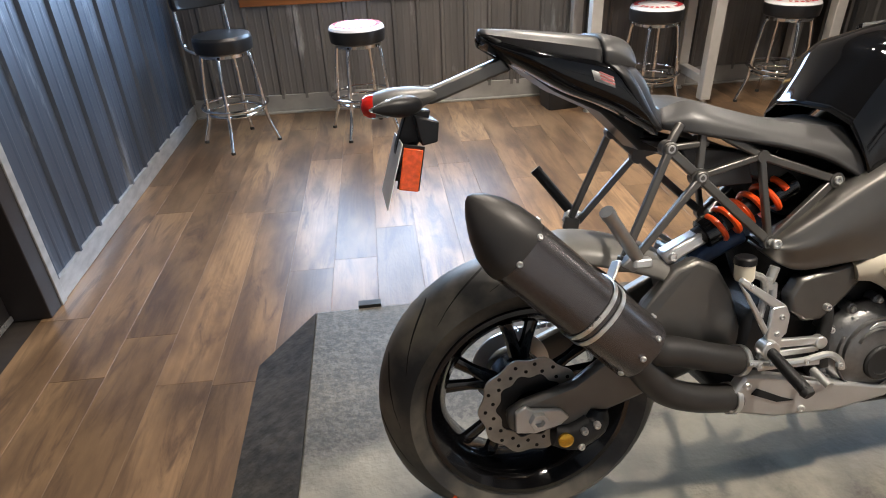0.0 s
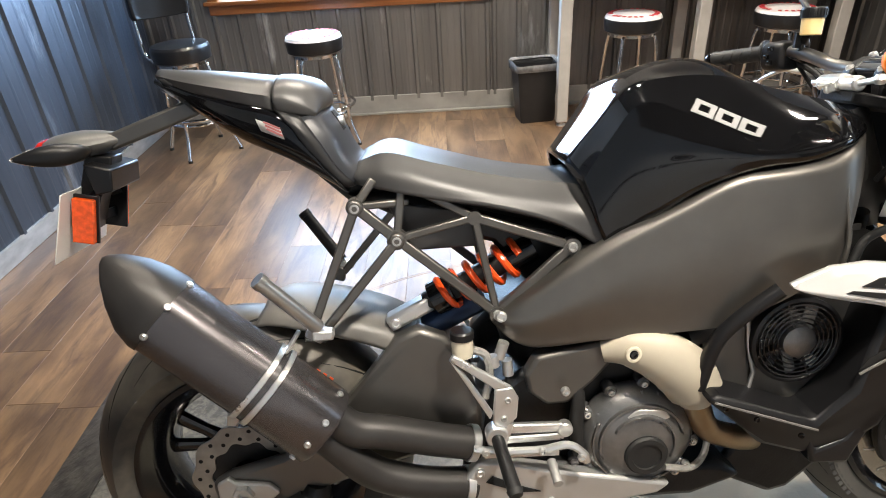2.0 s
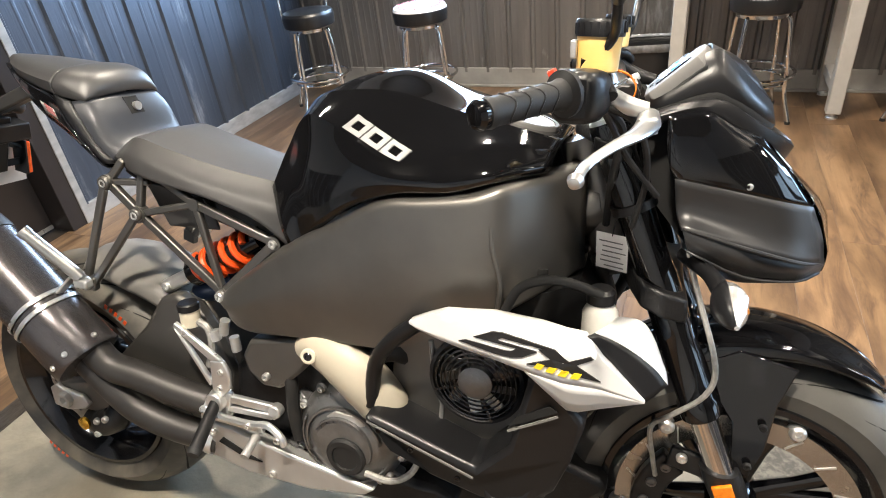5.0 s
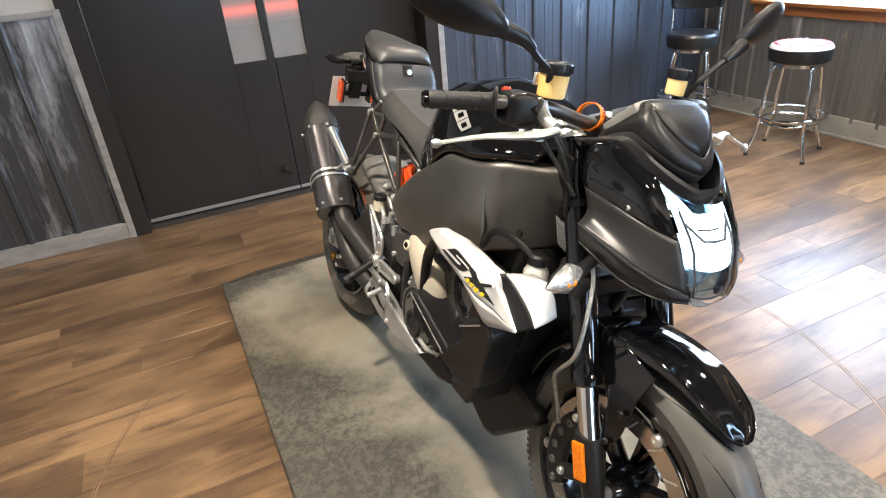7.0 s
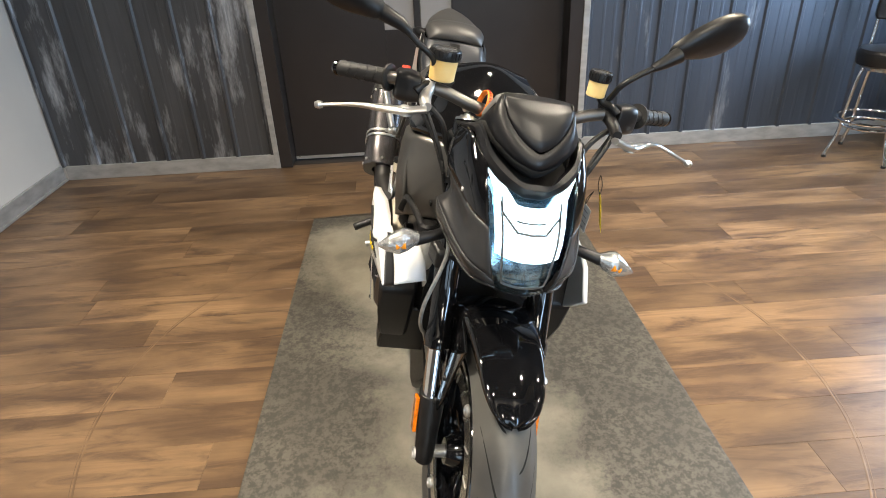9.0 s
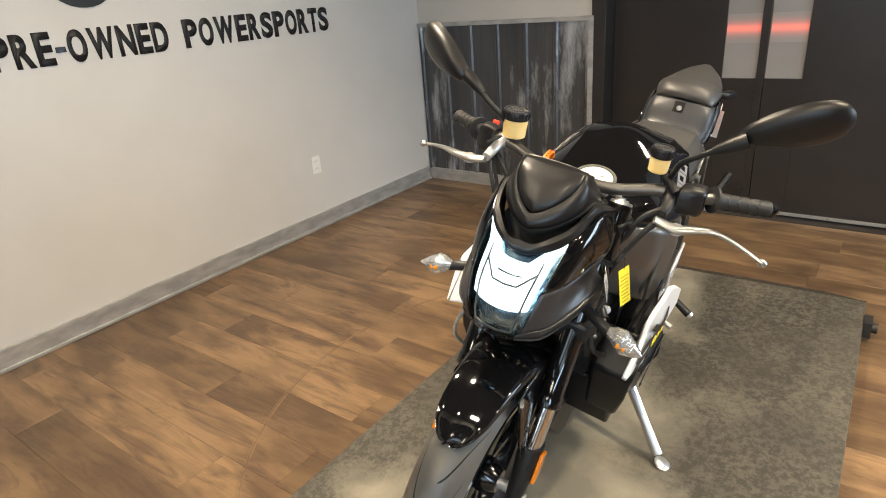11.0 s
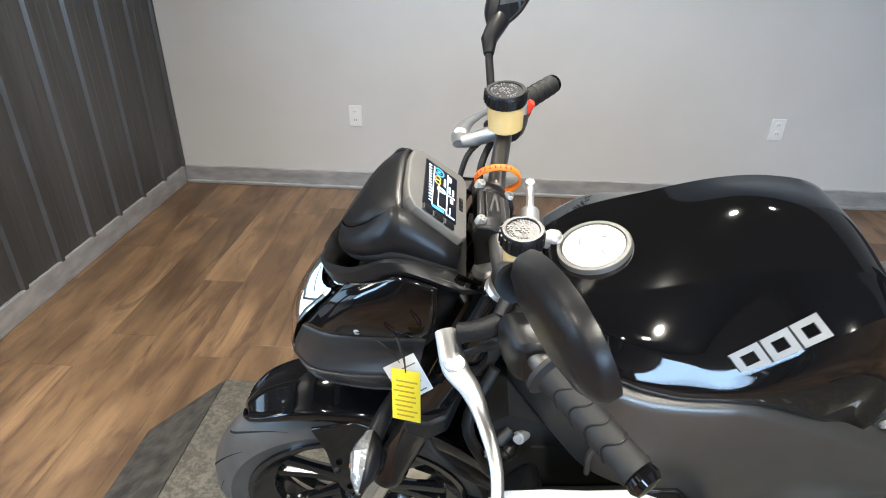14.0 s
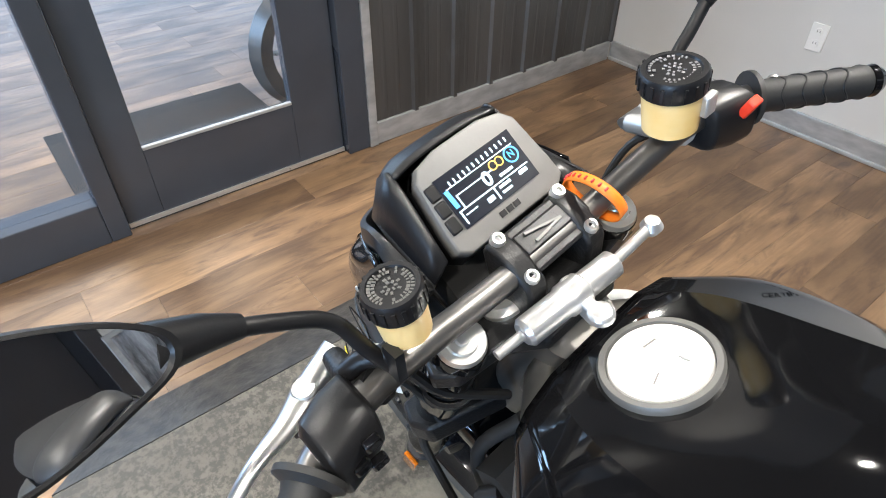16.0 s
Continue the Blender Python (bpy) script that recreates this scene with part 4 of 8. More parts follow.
RIGHT, LEFT = -1, 1


def V(f, n, u):
    """Forward, out to the right, up."""
    return Vector((f, -n, u))


def bolt(parent, p, axis, r=0.006, h=0.004, mat_=None, name="bolt"):
    bm = bmesh.new()
    lathe(bm, [(0, -0.002), (r, -0.002), (r, h * 0.6), (r * 0.8, h), (r * 0.5, h), (r * 0.45, h * 0.4), (0, h * 0.4)], p, axis, 12)
    return part(name, bm, mat_ or M_alu, parent)


def bar(bm, a, b, w, t, up=(0, 1, 0)):
    """A flat bar from a to b, w wide across and t thick along up."""
    a, b, up = Vector(a), Vector(b), Vector(up)
    d = (b - a).normalized()
    s = d.cross(up).normalized()
    up = s.cross(d).normalized()
    vs = [[bm.verts.new(p + s * i * w / 2 + up * j * t / 2) for i, j in ((-1, -1), (1, -1), (1, 1), (-1, 1))] for p in (a, b)]
    bm.faces.new(vs[0][::-1])
    bm.faces.new(vs[1])
    for k in range(4):
        bm.faces.new((vs[0][k], vs[0][(k + 1) % 4], vs[1][(k + 1) % 4], vs[1][k]))


# -- wheels --
def tyre(parent, c, r, w, rim, label):
    prof = []
    for k in range(17):
        a = -1 + 2 * k / 16
        prof.append((r - 0.058 * abs(a) ** 2.3 * (w / 0.19) ** 0.5, a * w / 2))
    side = [(rim + 0.030, w / 2 * 0.96), (rim + 0.008, w / 2 * 0.82), (rim - 0.006, w / 2 * 0.78)]
    full = [(q, -h) for q, h in side[::-1]] + prof + side
    bm = bmesh.new()
    lathe(bm, full, c, (0, 1, 0), 72)
    t = part("tyre", bm, M_dustytyre if "worn" in label else M_tyre, parent, label, solid=0.004)
    # sweeping tread grooves: dark strips just proud of the crown, coloured as their shade
    def at(ang, h):
        a = 2 * h / w
        q = r - 0.058 * abs(a) ** 2.3 * (w / 0.19) ** 0.5 + 0.0006
        return Vector(c) + Vector((q * math.cos(ang), h, q * math.sin(ang)))
    count = 14
    for k in range(count):
        for s in (-1, 1):
            base = 2 * math.pi * (k + (0.5 if s > 0 else 0)) / count
            pts = []
            for j in range(7):
                e = j / 6
                pts.append((base + 0.42 * e * e + 0.08 * e, s * w * (0.10 + 0.32 * e)))
            wd = 0.0050
            l_ = [at(a - wd / r * 1.2 * math.sin(math.pi * min(0.9, (i + 0.6) / 7)), h) for i, (a, h) in enumerate(pts)]
            r_ = [at(a + wd / r * 1.2 * math.sin(math.pi * min(0.9, (i + 0.6) / 7)), h) for i, (a, h) in enumerate(pts)]
            bm = bmesh.new()
            grid(bm, [l_, r_])
            part("tread_groove", bm, M_groove, t)
    return t


def rim(name, c, r, w, spokes, label, hub=0.04, pair=0.16):
    bm = bmesh.new()
    lathe(bm, [(r + 0.006, -w / 2), (r + 0.008, -w / 2 + 0.006), (r - 0.008, -w / 2 + 0.014), (r - 0.026, -w / 4), (r - 0.032, 0), (r - 0.026, w / 4), (r - 0.008, w / 2 - 0.014), (r + 0.008, w / 2 - 0.006), (r + 0.006, w / 2),
               (r - 0.004, w / 2), (r - 0.020, w / 2 - 0.016), (r - 0.040, w / 4), (r - 0.044, 0), (r - 0.040, -w / 4), (r - 0.020, -w / 2 + 0.016), (r - 0.004, -w / 2)], c, (0, 1, 0), 64, closed=True)
    ob = part(name, bm, M_rim, bike, label)
    for k in range(spokes):
        for s in ((-1, 1) if pair else (0,)):
            a0 = 2 * math.pi * k / spokes + 0.3
            a1 = a0 + s * pair
            bm = bmesh.new()
            p0 = Vector(c) + Vector((math.cos(a0) * hub, 0, math.sin(a0) * hub))
            p1 = Vector(c) + Vector((math.cos(a1) * (r - 0.034), 0, math.sin(a1) * (r - 0.034)))
            tube(bm, [p0, p0.lerp(p1, 0.5), p1], [0.016, 0.0105, 0.013], 8, flat=1.3)
            part("spoke", bm, M_rim, ob)
    bm = bmesh.new()
    lathe(bm, [(0, -0.06), (hub * 0.8, -0.06), (hub * 1.2, -0.03), (hub * 1.25, 0.03), (hub * 0.8, 0.06), (0, 0.06)], c, (0, 1, 0), 28)
    part("hub", bm, M_rim, ob)
    return ob


rw = rim("rear_wheel", RA, 0.216, 0.17, 5, "gloss black cast rear wheel with twin spokes", 0.055, 0.20)
tyre(rw, RA, 0.315, 0.19, 0.216, "worn black sport tyre")
fw = rim("front_wheel", FA, 0.216, 0.11, 6, "gloss black cast front wheel with thin twin spokes", 0.035, 0.15)
tyre(fw, FA, 0.300, 0.122, 0.216, "black sport tyre")


def ring_text(parent, c, y, r, a0, a1, n, h, mat_, name):
    """A curved row of plain bars on a tyre wall."""
    bm = bmesh.new()
    for k in range(n):
        a = a0 + (a1 - a0) * k / (n - 1)
        p = Vector(c) + Vector((math.cos(a) * r, y, math.sin(a) * r))
        box(bm, p, (h, 0.0012, abs(a1 - a0) * r / n * 0.68), Matrix.Rotation(-a, 3, "Y"))
    tagged(part(name, bm, mat_, parent, smooth=False), kind="stuff")


ring_text(rw, RA, -0.0925, 0.262, radians(228), radians(240), 5, 0.016, M_orange, "tyre_marking")
ring_text(rw, RA, -0.0925, 0.262, radians(48), radians(60), 5, 0.016, M_orange, "tyre_marking")
ring_text(fw, FA, -0.0595, 0.255, radians(190), radians(222), 10, 0.016, material("raised_grey_rubber", (0.09, 0.09, 0.09), 0.6, spread=0.1), "tyre_marking")


def disc(parent, c, y, r0, r1, wave, mat_, holes, name, label):
    bm = bmesh.new()
    seg = 96
    rings = []
    for h in (-0.0025, 0.0025):
        rings.append([Vector(c) + Vector((math.cos(a) * q, y + h, math.sin(a) * q)) for a in (2 * math.pi * k / seg for k in range(seg)) for q in (r0 + (0.004 * math.cos(wave * a)),)])
        rings.append([Vector(c) + Vector((math.cos(a) * q, y + h, math.sin(a) * q)) for a in (2 * math.pi * k / seg for k in range(seg)) for q in (r1 + (0.004 * math.cos(wave * a)),)])
    vs = [[bm.verts.new(p) for p in r] for r in rings]
    for a, b in ((0, 1), (1, 3), (3, 2), (2, 0)):
        for k in range(seg):
            bm.faces.new((vs[a][k], vs[a][(k + 1) % seg], vs[b][(k + 1) % seg], vs[b][k]))
    d = part(name, bm, mat_, parent, label)
    bm = bmesh.new()
    for k in range(holes):
        a = 2 * math.pi * k / holes
        q = r0 + (r1 - r0) * (0.3 + 0.4 * (k % 2))
        lathe(bm, [(0, -0.0032), (0.0042, -0.0032), (0.0042, 0.0032), (0, 0.0032)], Vector(c) + Vector((math.cos(a) * q, y, math.sin(a) * q)), (0, 1, 0), 8)
    tagged(part("disc_drillings", bm, M_groove, d), kind="stuff")
    return d


rd = disc(rw, RA, -0.085, 0.072, 0.110, 10, M_disc, 30, "brake_disc", "drilled steel rear brake disc")
bm = bmesh.new()
lathe(bm, [(0.035, -0.004), (0.076, -0.002), (0.076, 0.002), (0.035, 0.006)], (RA[0], -0.082, RA[2]), (0, 1, 0), 40, closed=True)
part("disc_carrier", bm, M_cast, rd)
fd = disc(fw, FA, -0.050, 0.152, 0.190, 0, M_frontdisc, 0, "brake_disc", "large rim-mounted steel brake disc")
bm = bmesh.new()
for k in range(18):
    a = 2 * math.pi * k / 18 + 0.1
    p = Vector(FA) + Vector((math.cos(a) * 0.171, -0.0532, math.sin(a) * 0.171))
    box(bm, p, (0.030, 0.0015, 0.0028), Matrix.Rotation(-a + 0.5, 3, "Y"))
tagged(part("disc_slots", bm, M_alu, fd, smooth=False), kind="stuff")
for k in range(6):
    a = radians(8 + 60 * k)
    p = Vector(FA) + Vector((math.cos(a) * 0.193, -0.052, math.sin(a) * 0.193))
    bm = bmesh.new()
    lathe(bm, [(0, 0.012), (0.013, 0.012), (0.013, -0.004), (0.009, -0.008), (0.005, -0.008), (0.004, -0.004), (0, -0.004)], p, (0, 1, 0), 14)
    part("disc_button", bm, M_alu, fd)

# -- swingarm and rear brake --
arm_r = [(0.60, 0.662), (0.645, 0.640), (0.680, 0.580), (0.705, 0.50), (0.70, 0.42), (0.60, 0.405), (0.45, 0.372), (0.32, 0.332), (0.225, 0.328), (0.195, 0.345), (0.190, 0.385), (0.225, 0.405), (0.33, 0.432), (0.42, 0.495), (0.50, 0.575), (0.555, 0.645)]
bm = bmesh.new()
prism(bm, arm_r, lambda x, z: -0.072 if x > 0.45 else -0.102, lambda x, z: -0.108 if x > 0.45 else -0.128)
sa = part("swingarm", bm, M_frame, bike, "satin charcoal cast swingarm", bevel=0.010)
bm = bmesh.new()
arm_l = [(0.64, 0.58), (0.70, 0.50), (0.70, 0.42), (0.60, 0.405), (0.45, 0.372), (0.32, 0.332), (0.225, 0.328), (0.195, 0.345), (0.190, 0.385), (0.225, 0.405), (0.33, 0.425), (0.45, 0.475)]
prism(bm, arm_l, lambda x, z: 0.072 if x > 0.45 else 0.100, lambda x, z: 0.108 if x > 0.45 else 0.126)
part("swingarm_side", bm, M_frame, sa, bevel=0.008)
bm = bmesh.new()
prism(bm, [(0.60, 0.655), (0.645, 0.635), (0.69, 0.54), (0.69, 0.43), (0.63, 0.43), (0.60, 0.52), (0.58, 0.60)], -0.075, 0.075)
part("swingarm_bridge", bm, M_frame, sa, bevel=0.01)
bm = bmesh.new()
prism(bm, [(0.205, 0.345), (0.205, 0.392), (0.228, 0.405), (0.238, 0.395), (0.300, 0.385), (0.318, 0.365), (0.30, 0.350), (0.245, 0.338)], -0.129, -0.140)
ab = part("axle_block", bm, M_silver, sa, "bright aluminium axle block", bevel=0.003)
bm = bmesh.new()
lathe(bm, [(0.010, 0.0), (0.020, 0.0), (0.021, -0.006), (0.019, -0.012), (0.011, -0.012), (0.010, -0.004)], (RA[0], -0.140, RA[2]), (0, 1, 0), 6, closed=True)
part("axle_nut", bm, M_silver, ab)
bm = bmesh.new()
tube(bm, catmull([V(0.290, 0.118, 0.318), V(0.330, 0.122, 0.312), V(0.375, 0.120, 0.335), V(0.385, 0.118, 0.365)], 4), [0.026, 0.034, 0.034, 0.022], 12)
cal = part("rear_caliper", bm, M_cast, sa, "black rear brake caliper")
bm = bmesh.new()
lathe(bm, [(0, 0), (0.016, 0), (0.016, -0.006), (0.010, -0.009), (0, -0.009)], V(0.305, 0.150, 0.322), (0, 1, 0), 18)
part("gold_cap", bm, M_gold, cal, "gold anodised cap")
for p in (V(0.345, 0.15, 0.335), V(0.338, 0.15, 0.300), V(0.372, 0.15, 0.345)):
    bolt(cal, p, (0, -1, 0), 0.008, 0.008)
# chain and sprocket on the left
bm = bmesh.new()
lathe(bm, [(0.06, 0), (0.095, 0), (0.095, 0.006), (0.06, 0.006)], (RA[0], 0.078, RA[2]), (0, 1, 0), 44, closed=True)
part("sprocket", bm, M_alu, rw, "bright rear sprocket")
bm = bmesh.new()
for z0, z1 in ((0.465, 0.500), (0.276, 0.430)):
    for k in range(44):
        t = k / 43
        p = Vector((0.25 + t * 0.60, 0.081, z0 + (z1 - z0) * t))
        box(bm, p, (0.0105, 0.012 if k % 2 else 0.008, 0.011))
tagged(part("drive_chain", bm, M_alu, bike, "bright metal drive chain", smooth=False), kind="stuff")
# hugger over the rear tyre
rows = []
for f_, u_, wd in ((0.318, 0.700, 0.050), (0.36, 0.708, 0.072), (0.44, 0.694, 0.088), (0.54, 0.660, 0.090), (0.60, 0.620, 0.085), (0.63, 0.57, 0.08)):
    rows.append([V(f_ - 0.022, -wd - 0.004, u_ - 0.034), V(f_ - 0.010, -wd, u_ - 0.014), V(f_, -wd * 0.7, u_), V(f_, 0, u_ + 0.008), V(f_, wd * 0.7, u_), V(f_ - 0.010, wd, u_ - 0.014), V(f_ - 0.022, wd + 0.004, u_ - 0.034)])
bm = bmesh.new()
grid(bm, fine(rows, 4, 3))
part("rear_hugger", bm, material("dusty_grey_plastic", (0.22, 0.21, 0.195), 0.42, spread=0.3, scale=9), bike, "dusty grey rear mudguard", solid=0.004)

# -- shock --
s0, s1 = V(0.562, 0.062, 0.666), V(0.812, 0.075, 0.790)
ax = (s1 - s0).normalized()
bm = bmesh.new()
rod(bm, s0 + ax * 0.06, s1 - ax * 0.01, 0.020, 0.020, 20)
shock = part("rear_shock", bm, M_cast, bike, "rear shock absorber with an orange coil spring")
bm = bmesh.new()
rod(bm, s0 + ax * 0.075, s0 + ax * 0.115, 0.032)
part("spring_seat", bm, M_gloss, shock)
bm = bmesh.new()
rod(bm, s0 + ax * 0.225, s1, 0.026)
part("spring_collar", bm, M_gloss, shock)
sd = ax.cross(Vector((0, 1, 0))).normalized()
so = ax.cross(sd)
bm = bmesh.new()
turns, L0, L1 = 5.2, 0.098, 0.252
tube(bm, [s0 + ax * (L0 + (L1 - L0) * t) + (sd * math.cos(2 * math.pi * turns * t) + so * math.sin(2 * math.pi * turns * t)) * 0.0300 for t in (k / 110 for k in range(111))], 0.0068, 8)
part("coil_spring", bm, M_orange, shock, "orange enamelled coil spring")
bm = bmesh.new()
bar(bm, s0 - ax * 0.020, s0 + ax * 0.072, 0.030, 0.040)
part("clevis", bm, M_alu, shock, "bright aluminium lower clevis", bevel=0.008)
bolt(shock, s0 - ax * 0.004 + V(0, 0.021, 0), (0, -1, 0), 0.010, 0.006)
bm = bmesh.new()
rod(bm, s0 + ax * 0.05 + V(0.005, -0.02, -0.05), s0 + ax * 0.17 + V(0.005, -0.02, -0.05), 0.026)
part("shock_reservoir", bm, material("blue_black_anodised", (0.02, 0.04, 0.09), 0.3, metal=0.5, spread=0.1), shock)

# -- exhaust --
C1, C2 = V(0.195, 0.186, 0.766), V(0.432, 0.196, 0.536)
ea = (C2 - C1).normalized()
es = V(0, 1, 0) - ea * V(0, 1, 0).dot(ea)
es.normalize()
eo = ea.cross(es)
if eo.z < 0:
    eo = -eo


def oval(c, r, tilt=0.0, rx=1.0, n=40, side=0.0):
    pts = []
    for k in range(n):
        a = 2 * math.pi * k / n
        x, y = math.cos(a), math.sin(a)
        sq = (abs(x) ** 2.5 + abs(y) ** 2.5) ** (-1 / 2.5)
        pts.append(c + es * (x * sq * r * rx) + eo * (y * sq * r) + ea * ((tilt * y + side * x) * r))
    return pts


bm = bmesh.new()
grid(bm, [oval(C1 + ea * t, 0.063 - 0.0 * t) for t in (0.0, 0.10, 0.20)] + [oval(C2 - ea * 0.006, 0.064), oval(C2, 0.060), oval(C2 + ea * 0.001, 0.03)], wrap=True)
muf = part("muffler", bm, M_muffler, bike, "satin grey oval muffler")
bm = bmesh.new()
r_out = [oval(C1 + ea * 0.012, 0.0645), oval(C1, 0.0648), oval(C1 - ea * 0.030 + eo * 0.003, 0.0595), oval(C1 - ea * 0.062 + eo * 0.009, 0.046), oval(C1 - ea * 0.092 + eo * 0.014, 0.027), oval(C1 - ea * 0.110 + eo * 0.017, 0.010), oval(C1 - ea * 0.114 + eo * 0.018, 0.002)]
vs = grid(bm, r_out, wrap=True)
bm.faces.new(vs[-1])
cone = part("muffler_end_cone", bm, M_pipe, muf, "dark pointed end cone")
bm = bmesh.new()
lathe(bm, [(0.030, 0.000), (0.030, 0.010), (0.024, 0.010), (0.024, -0.02), (0, -0.02)], C1 - ea * 0.050 - es * 0.036 + eo * 0.004, -es * 0.8 - ea * 0.6, 24)
part("outlet", bm, M_groove, cone, "dark exhaust outlet")
bm = bmesh.new()
cs = C1.lerp(C2, 0.60)
for d_ in (-0.012, 0.008):
    rows = [oval(cs + ea * (d_ + q), 0.0655 + h, 0) for q, h in ((0, 0), (0.001, 0.0015), (0.009, 0.0015), (0.010, 0))]
    grid(bm, rows, wrap=True)
ms = part("muffler_strap", bm, M_alu, muf, "bright twin metal strap", solid=0.001)
bm = bmesh.new()
bar(bm, cs + eo * 0.060 + V(0, -0.01, 0), cs + eo * 0.095 + V(0.0, -0.03, 0.006), 0.026, 0.006, up=ea)
part("strap_tab", bm, M_alu, ms, bevel=0.003)
for ang, c_, t_ in ((40, C1, 0.012), (95, C1, 0.012), (-10, C1, 0.012), (35, C2, -0.02), (-5, C2, -0.02), (-50, C2, -0.02), (90, C2, -0.02)):
    a = radians(ang)
    x, y = math.cos(a), math.sin(a)
    sq = (abs(x) ** 2.5 + abs(y) ** 2.5) ** (-1 / 2.5)
    dirn = (es * x + eo * y).normalized()
    bolt(muf, c_ + ea * t_ + dirn * 0.0635 * sq, dirn, 0.0058, 0.004)
bm = bmesh.new()
tube(bm, catmull([C2 - ea * 0.02 + eo * 0.02 - es * 0.01, C2 + ea * 0.04 + eo * 0.016 - es * 0.015, V(0.53, 0.172, 0.500), V(0.61, 0.158, 0.468), V(0.69, 0.140, 0.438)], 6), 0.030, 18)
pa = part("tail_pipe", bm, M_pipe, bike, "dark grey exhaust pipe")
bm = bmesh.new()
tube(bm, catmull([C2 - ea * 0.02 - eo * 0.02 - es * 0.01, C2 + ea * 0.035 - eo * 0.026 - es * 0.015, V(0.50, 0.172, 0.420), V(0.58, 0.160, 0.380), V(0.68, 0.140, 0.352)], 6), 0.030, 18)
part("tail_pipe", bm, M_pipe, bike, "dark grey exhaust pipe")
for p, d_ in ((V(0.672, 0.144, 0.445), V(0.08, -0.018, -0.03)), (V(0.66, 0.145, 0.357), V(0.09, -0.018, -0.022))):
    bm = bmesh.new()
    dn = d_.normalized()
    lathe(bm, [(0.0305, 0), (0.0335, 0), (0.0335, 0.014), (0.0305, 0.014)], p, dn, 24, closed=True)
    part("pipe_clamp", bm, M_alu, pa, "steel band clamp")

# -- engine --
bm = bmesh.new()
prism(bm, [(0.70, 0.40), (0.72, 0.52), (0.80, 0.57), (0.90, 0.575), (1.02, 0.60), (1.10, 0.56), (1.14, 0.46), (1.11, 0.36), (1.02, 0.31), (0.80, 0.30), (0.72, 0.33)], -0.105, 0.105)
eng = part("engine", bm, M_cast, bike, "black cast V-twin engine", bevel=0.015)
bm = bmesh.new()
tube(bm, [V(0.86, 0, 0.55), V(0.82, 0, 0.70)], [0.09, 0.10], 18)
tube(bm, [V(1.02, 0, 0.54), V(1.16, 0, 0.66)], [0.09, 0.10], 18)
part("cylinder_block", bm, M_cast, eng)
cc = V(0.988, 0.108, 0.425)
bm = bmesh.new()
lathe(bm, [(0.104, 0.0), (0.108, 0.012), (0.106, 0.024), (0.098, 0.034), (0.090, 0.044), (0.060, 0.056), (0.045, 0.058), (0, 0.058)], cc, (0, -1, 0), 48)
clu = part("clutch_cover", bm, M_engine, eng, "ribbed dark grey clutch cover", solid=0.004)
bm = bmesh.new()
lathe(bm, [(0.040, 0.050), (0.040, 0.062), (0.036, 0.066), (0.027, 0.066), (0.026, 0.062), (0, 0.062)], cc + V(0.006, 0, -0.022), (0, -1, 0), 36)
part("cover_boss", bm, M_rubber, clu)
for k in range(11):
    a = radians(20 + k * 360 / 11)
    bm = bmesh.new()
    p = cc + V(math.cos(a) * 0.108, 0.020, math.sin(a) * 0.108)
    lathe(bm, [(0.012, -0.02), (0.012, 0.006), (0.009, 0.009), (0, 0.009)], p, (0, -1, 0), 12)
    lug = part("cover_lug", bm, M_engine, clu)
    bolt(lug, p + V(0, 0.008, 0), (0, -1, 0), 0.0068, 0.006)
for r0_, r1_, h_, a0_, a1_ in ((0.074, 0.080, 0.056, 10, 200), (0.086, 0.091, 0.050, 150, 330), (0.056, 0.061, 0.062, -30, 150)):
    bm = bmesh.new()
    ring = []
    for k in range(25):
        a = radians(a0_ + (a1_ - a0_) * k / 24)
        ring.append([cc + V(math.cos(a) * q, h, math.sin(a) * q) for q, h in ((r0_, h_ - 0.014), (r0_ + 0.001, h_), (r1_ - 0.001, h_), (r1_, h_ - 0.014))])
    grid(bm, ring)
    part("cover_ridge", bm, M_engine, clu, "", solid=0.001)
for a, b in ((150, 0.118), (205, 0.122), (262, 0.118), (318, 0.116)):
    bm = bmesh.new()
    c0_, s0_ = math.cos(radians(a)), math.sin(radians(a))
    bar(bm, cc + V(c0_ * 0.096, 0.016, s0_ * 0.096), cc + V(c0_ * (b + 0.014), 0.006, s0_ * (b + 0.014)), 0.020, 0.026)
    fin = part("mounting_ear", bm, M_engine, clu, "", bevel=0.005)
    bolt(fin, cc + V(c0_ * (b + 0.006), 0.020, s0_ * (b + 0.006)), (0, -1, 0), 0.0075, 0.007)
for k in range(7):
    a = radians(35 + k * 18)
    bm = bmesh.new()
    bar(bm, cc + V(math.cos(a) * 0.05, 0.056, math.sin(a) * 0.05), cc + V(math.cos(a) * 0.098, 0.034, math.sin(a) * 0.098), 0.004, 0.006)
    part("cover_rib", bm, M_engine, clu)
bm = bmesh.new()
prism(bm, [(0.958, 0.482), (0.978, 0.497), (1.028, 0.492), (1.038, 0.476), (1.008, 0.462), (0.978, 0.463)], cc.y - 0.048, cc.y - 0.0555)
part("cover_badge", bm, M_silver, clu, "small bright badge with unreadable marks", bevel=0.002)
bm = bmesh.new()
lathe(bm, [(0, 0), (0.080, 0), (0.083, 0.012), (0.080, 0.062), (0.070, 0.072), (0.040, 0.076), (0, 0.076)], V(0.965, -0.10, 0.475), (0, 1, 0), 44)
alt = part("generator_cover", bm, M_matte, eng, "round matte black engine side cover")
bm = bmesh.new()
lathe(bm, [(0.042, 0.076), (0.066, 0.0735), (0.066, 0.077), (0.042, 0.079)], V(0.965, -0.10, 0.475), (0, 1, 0), 36, closed=True)
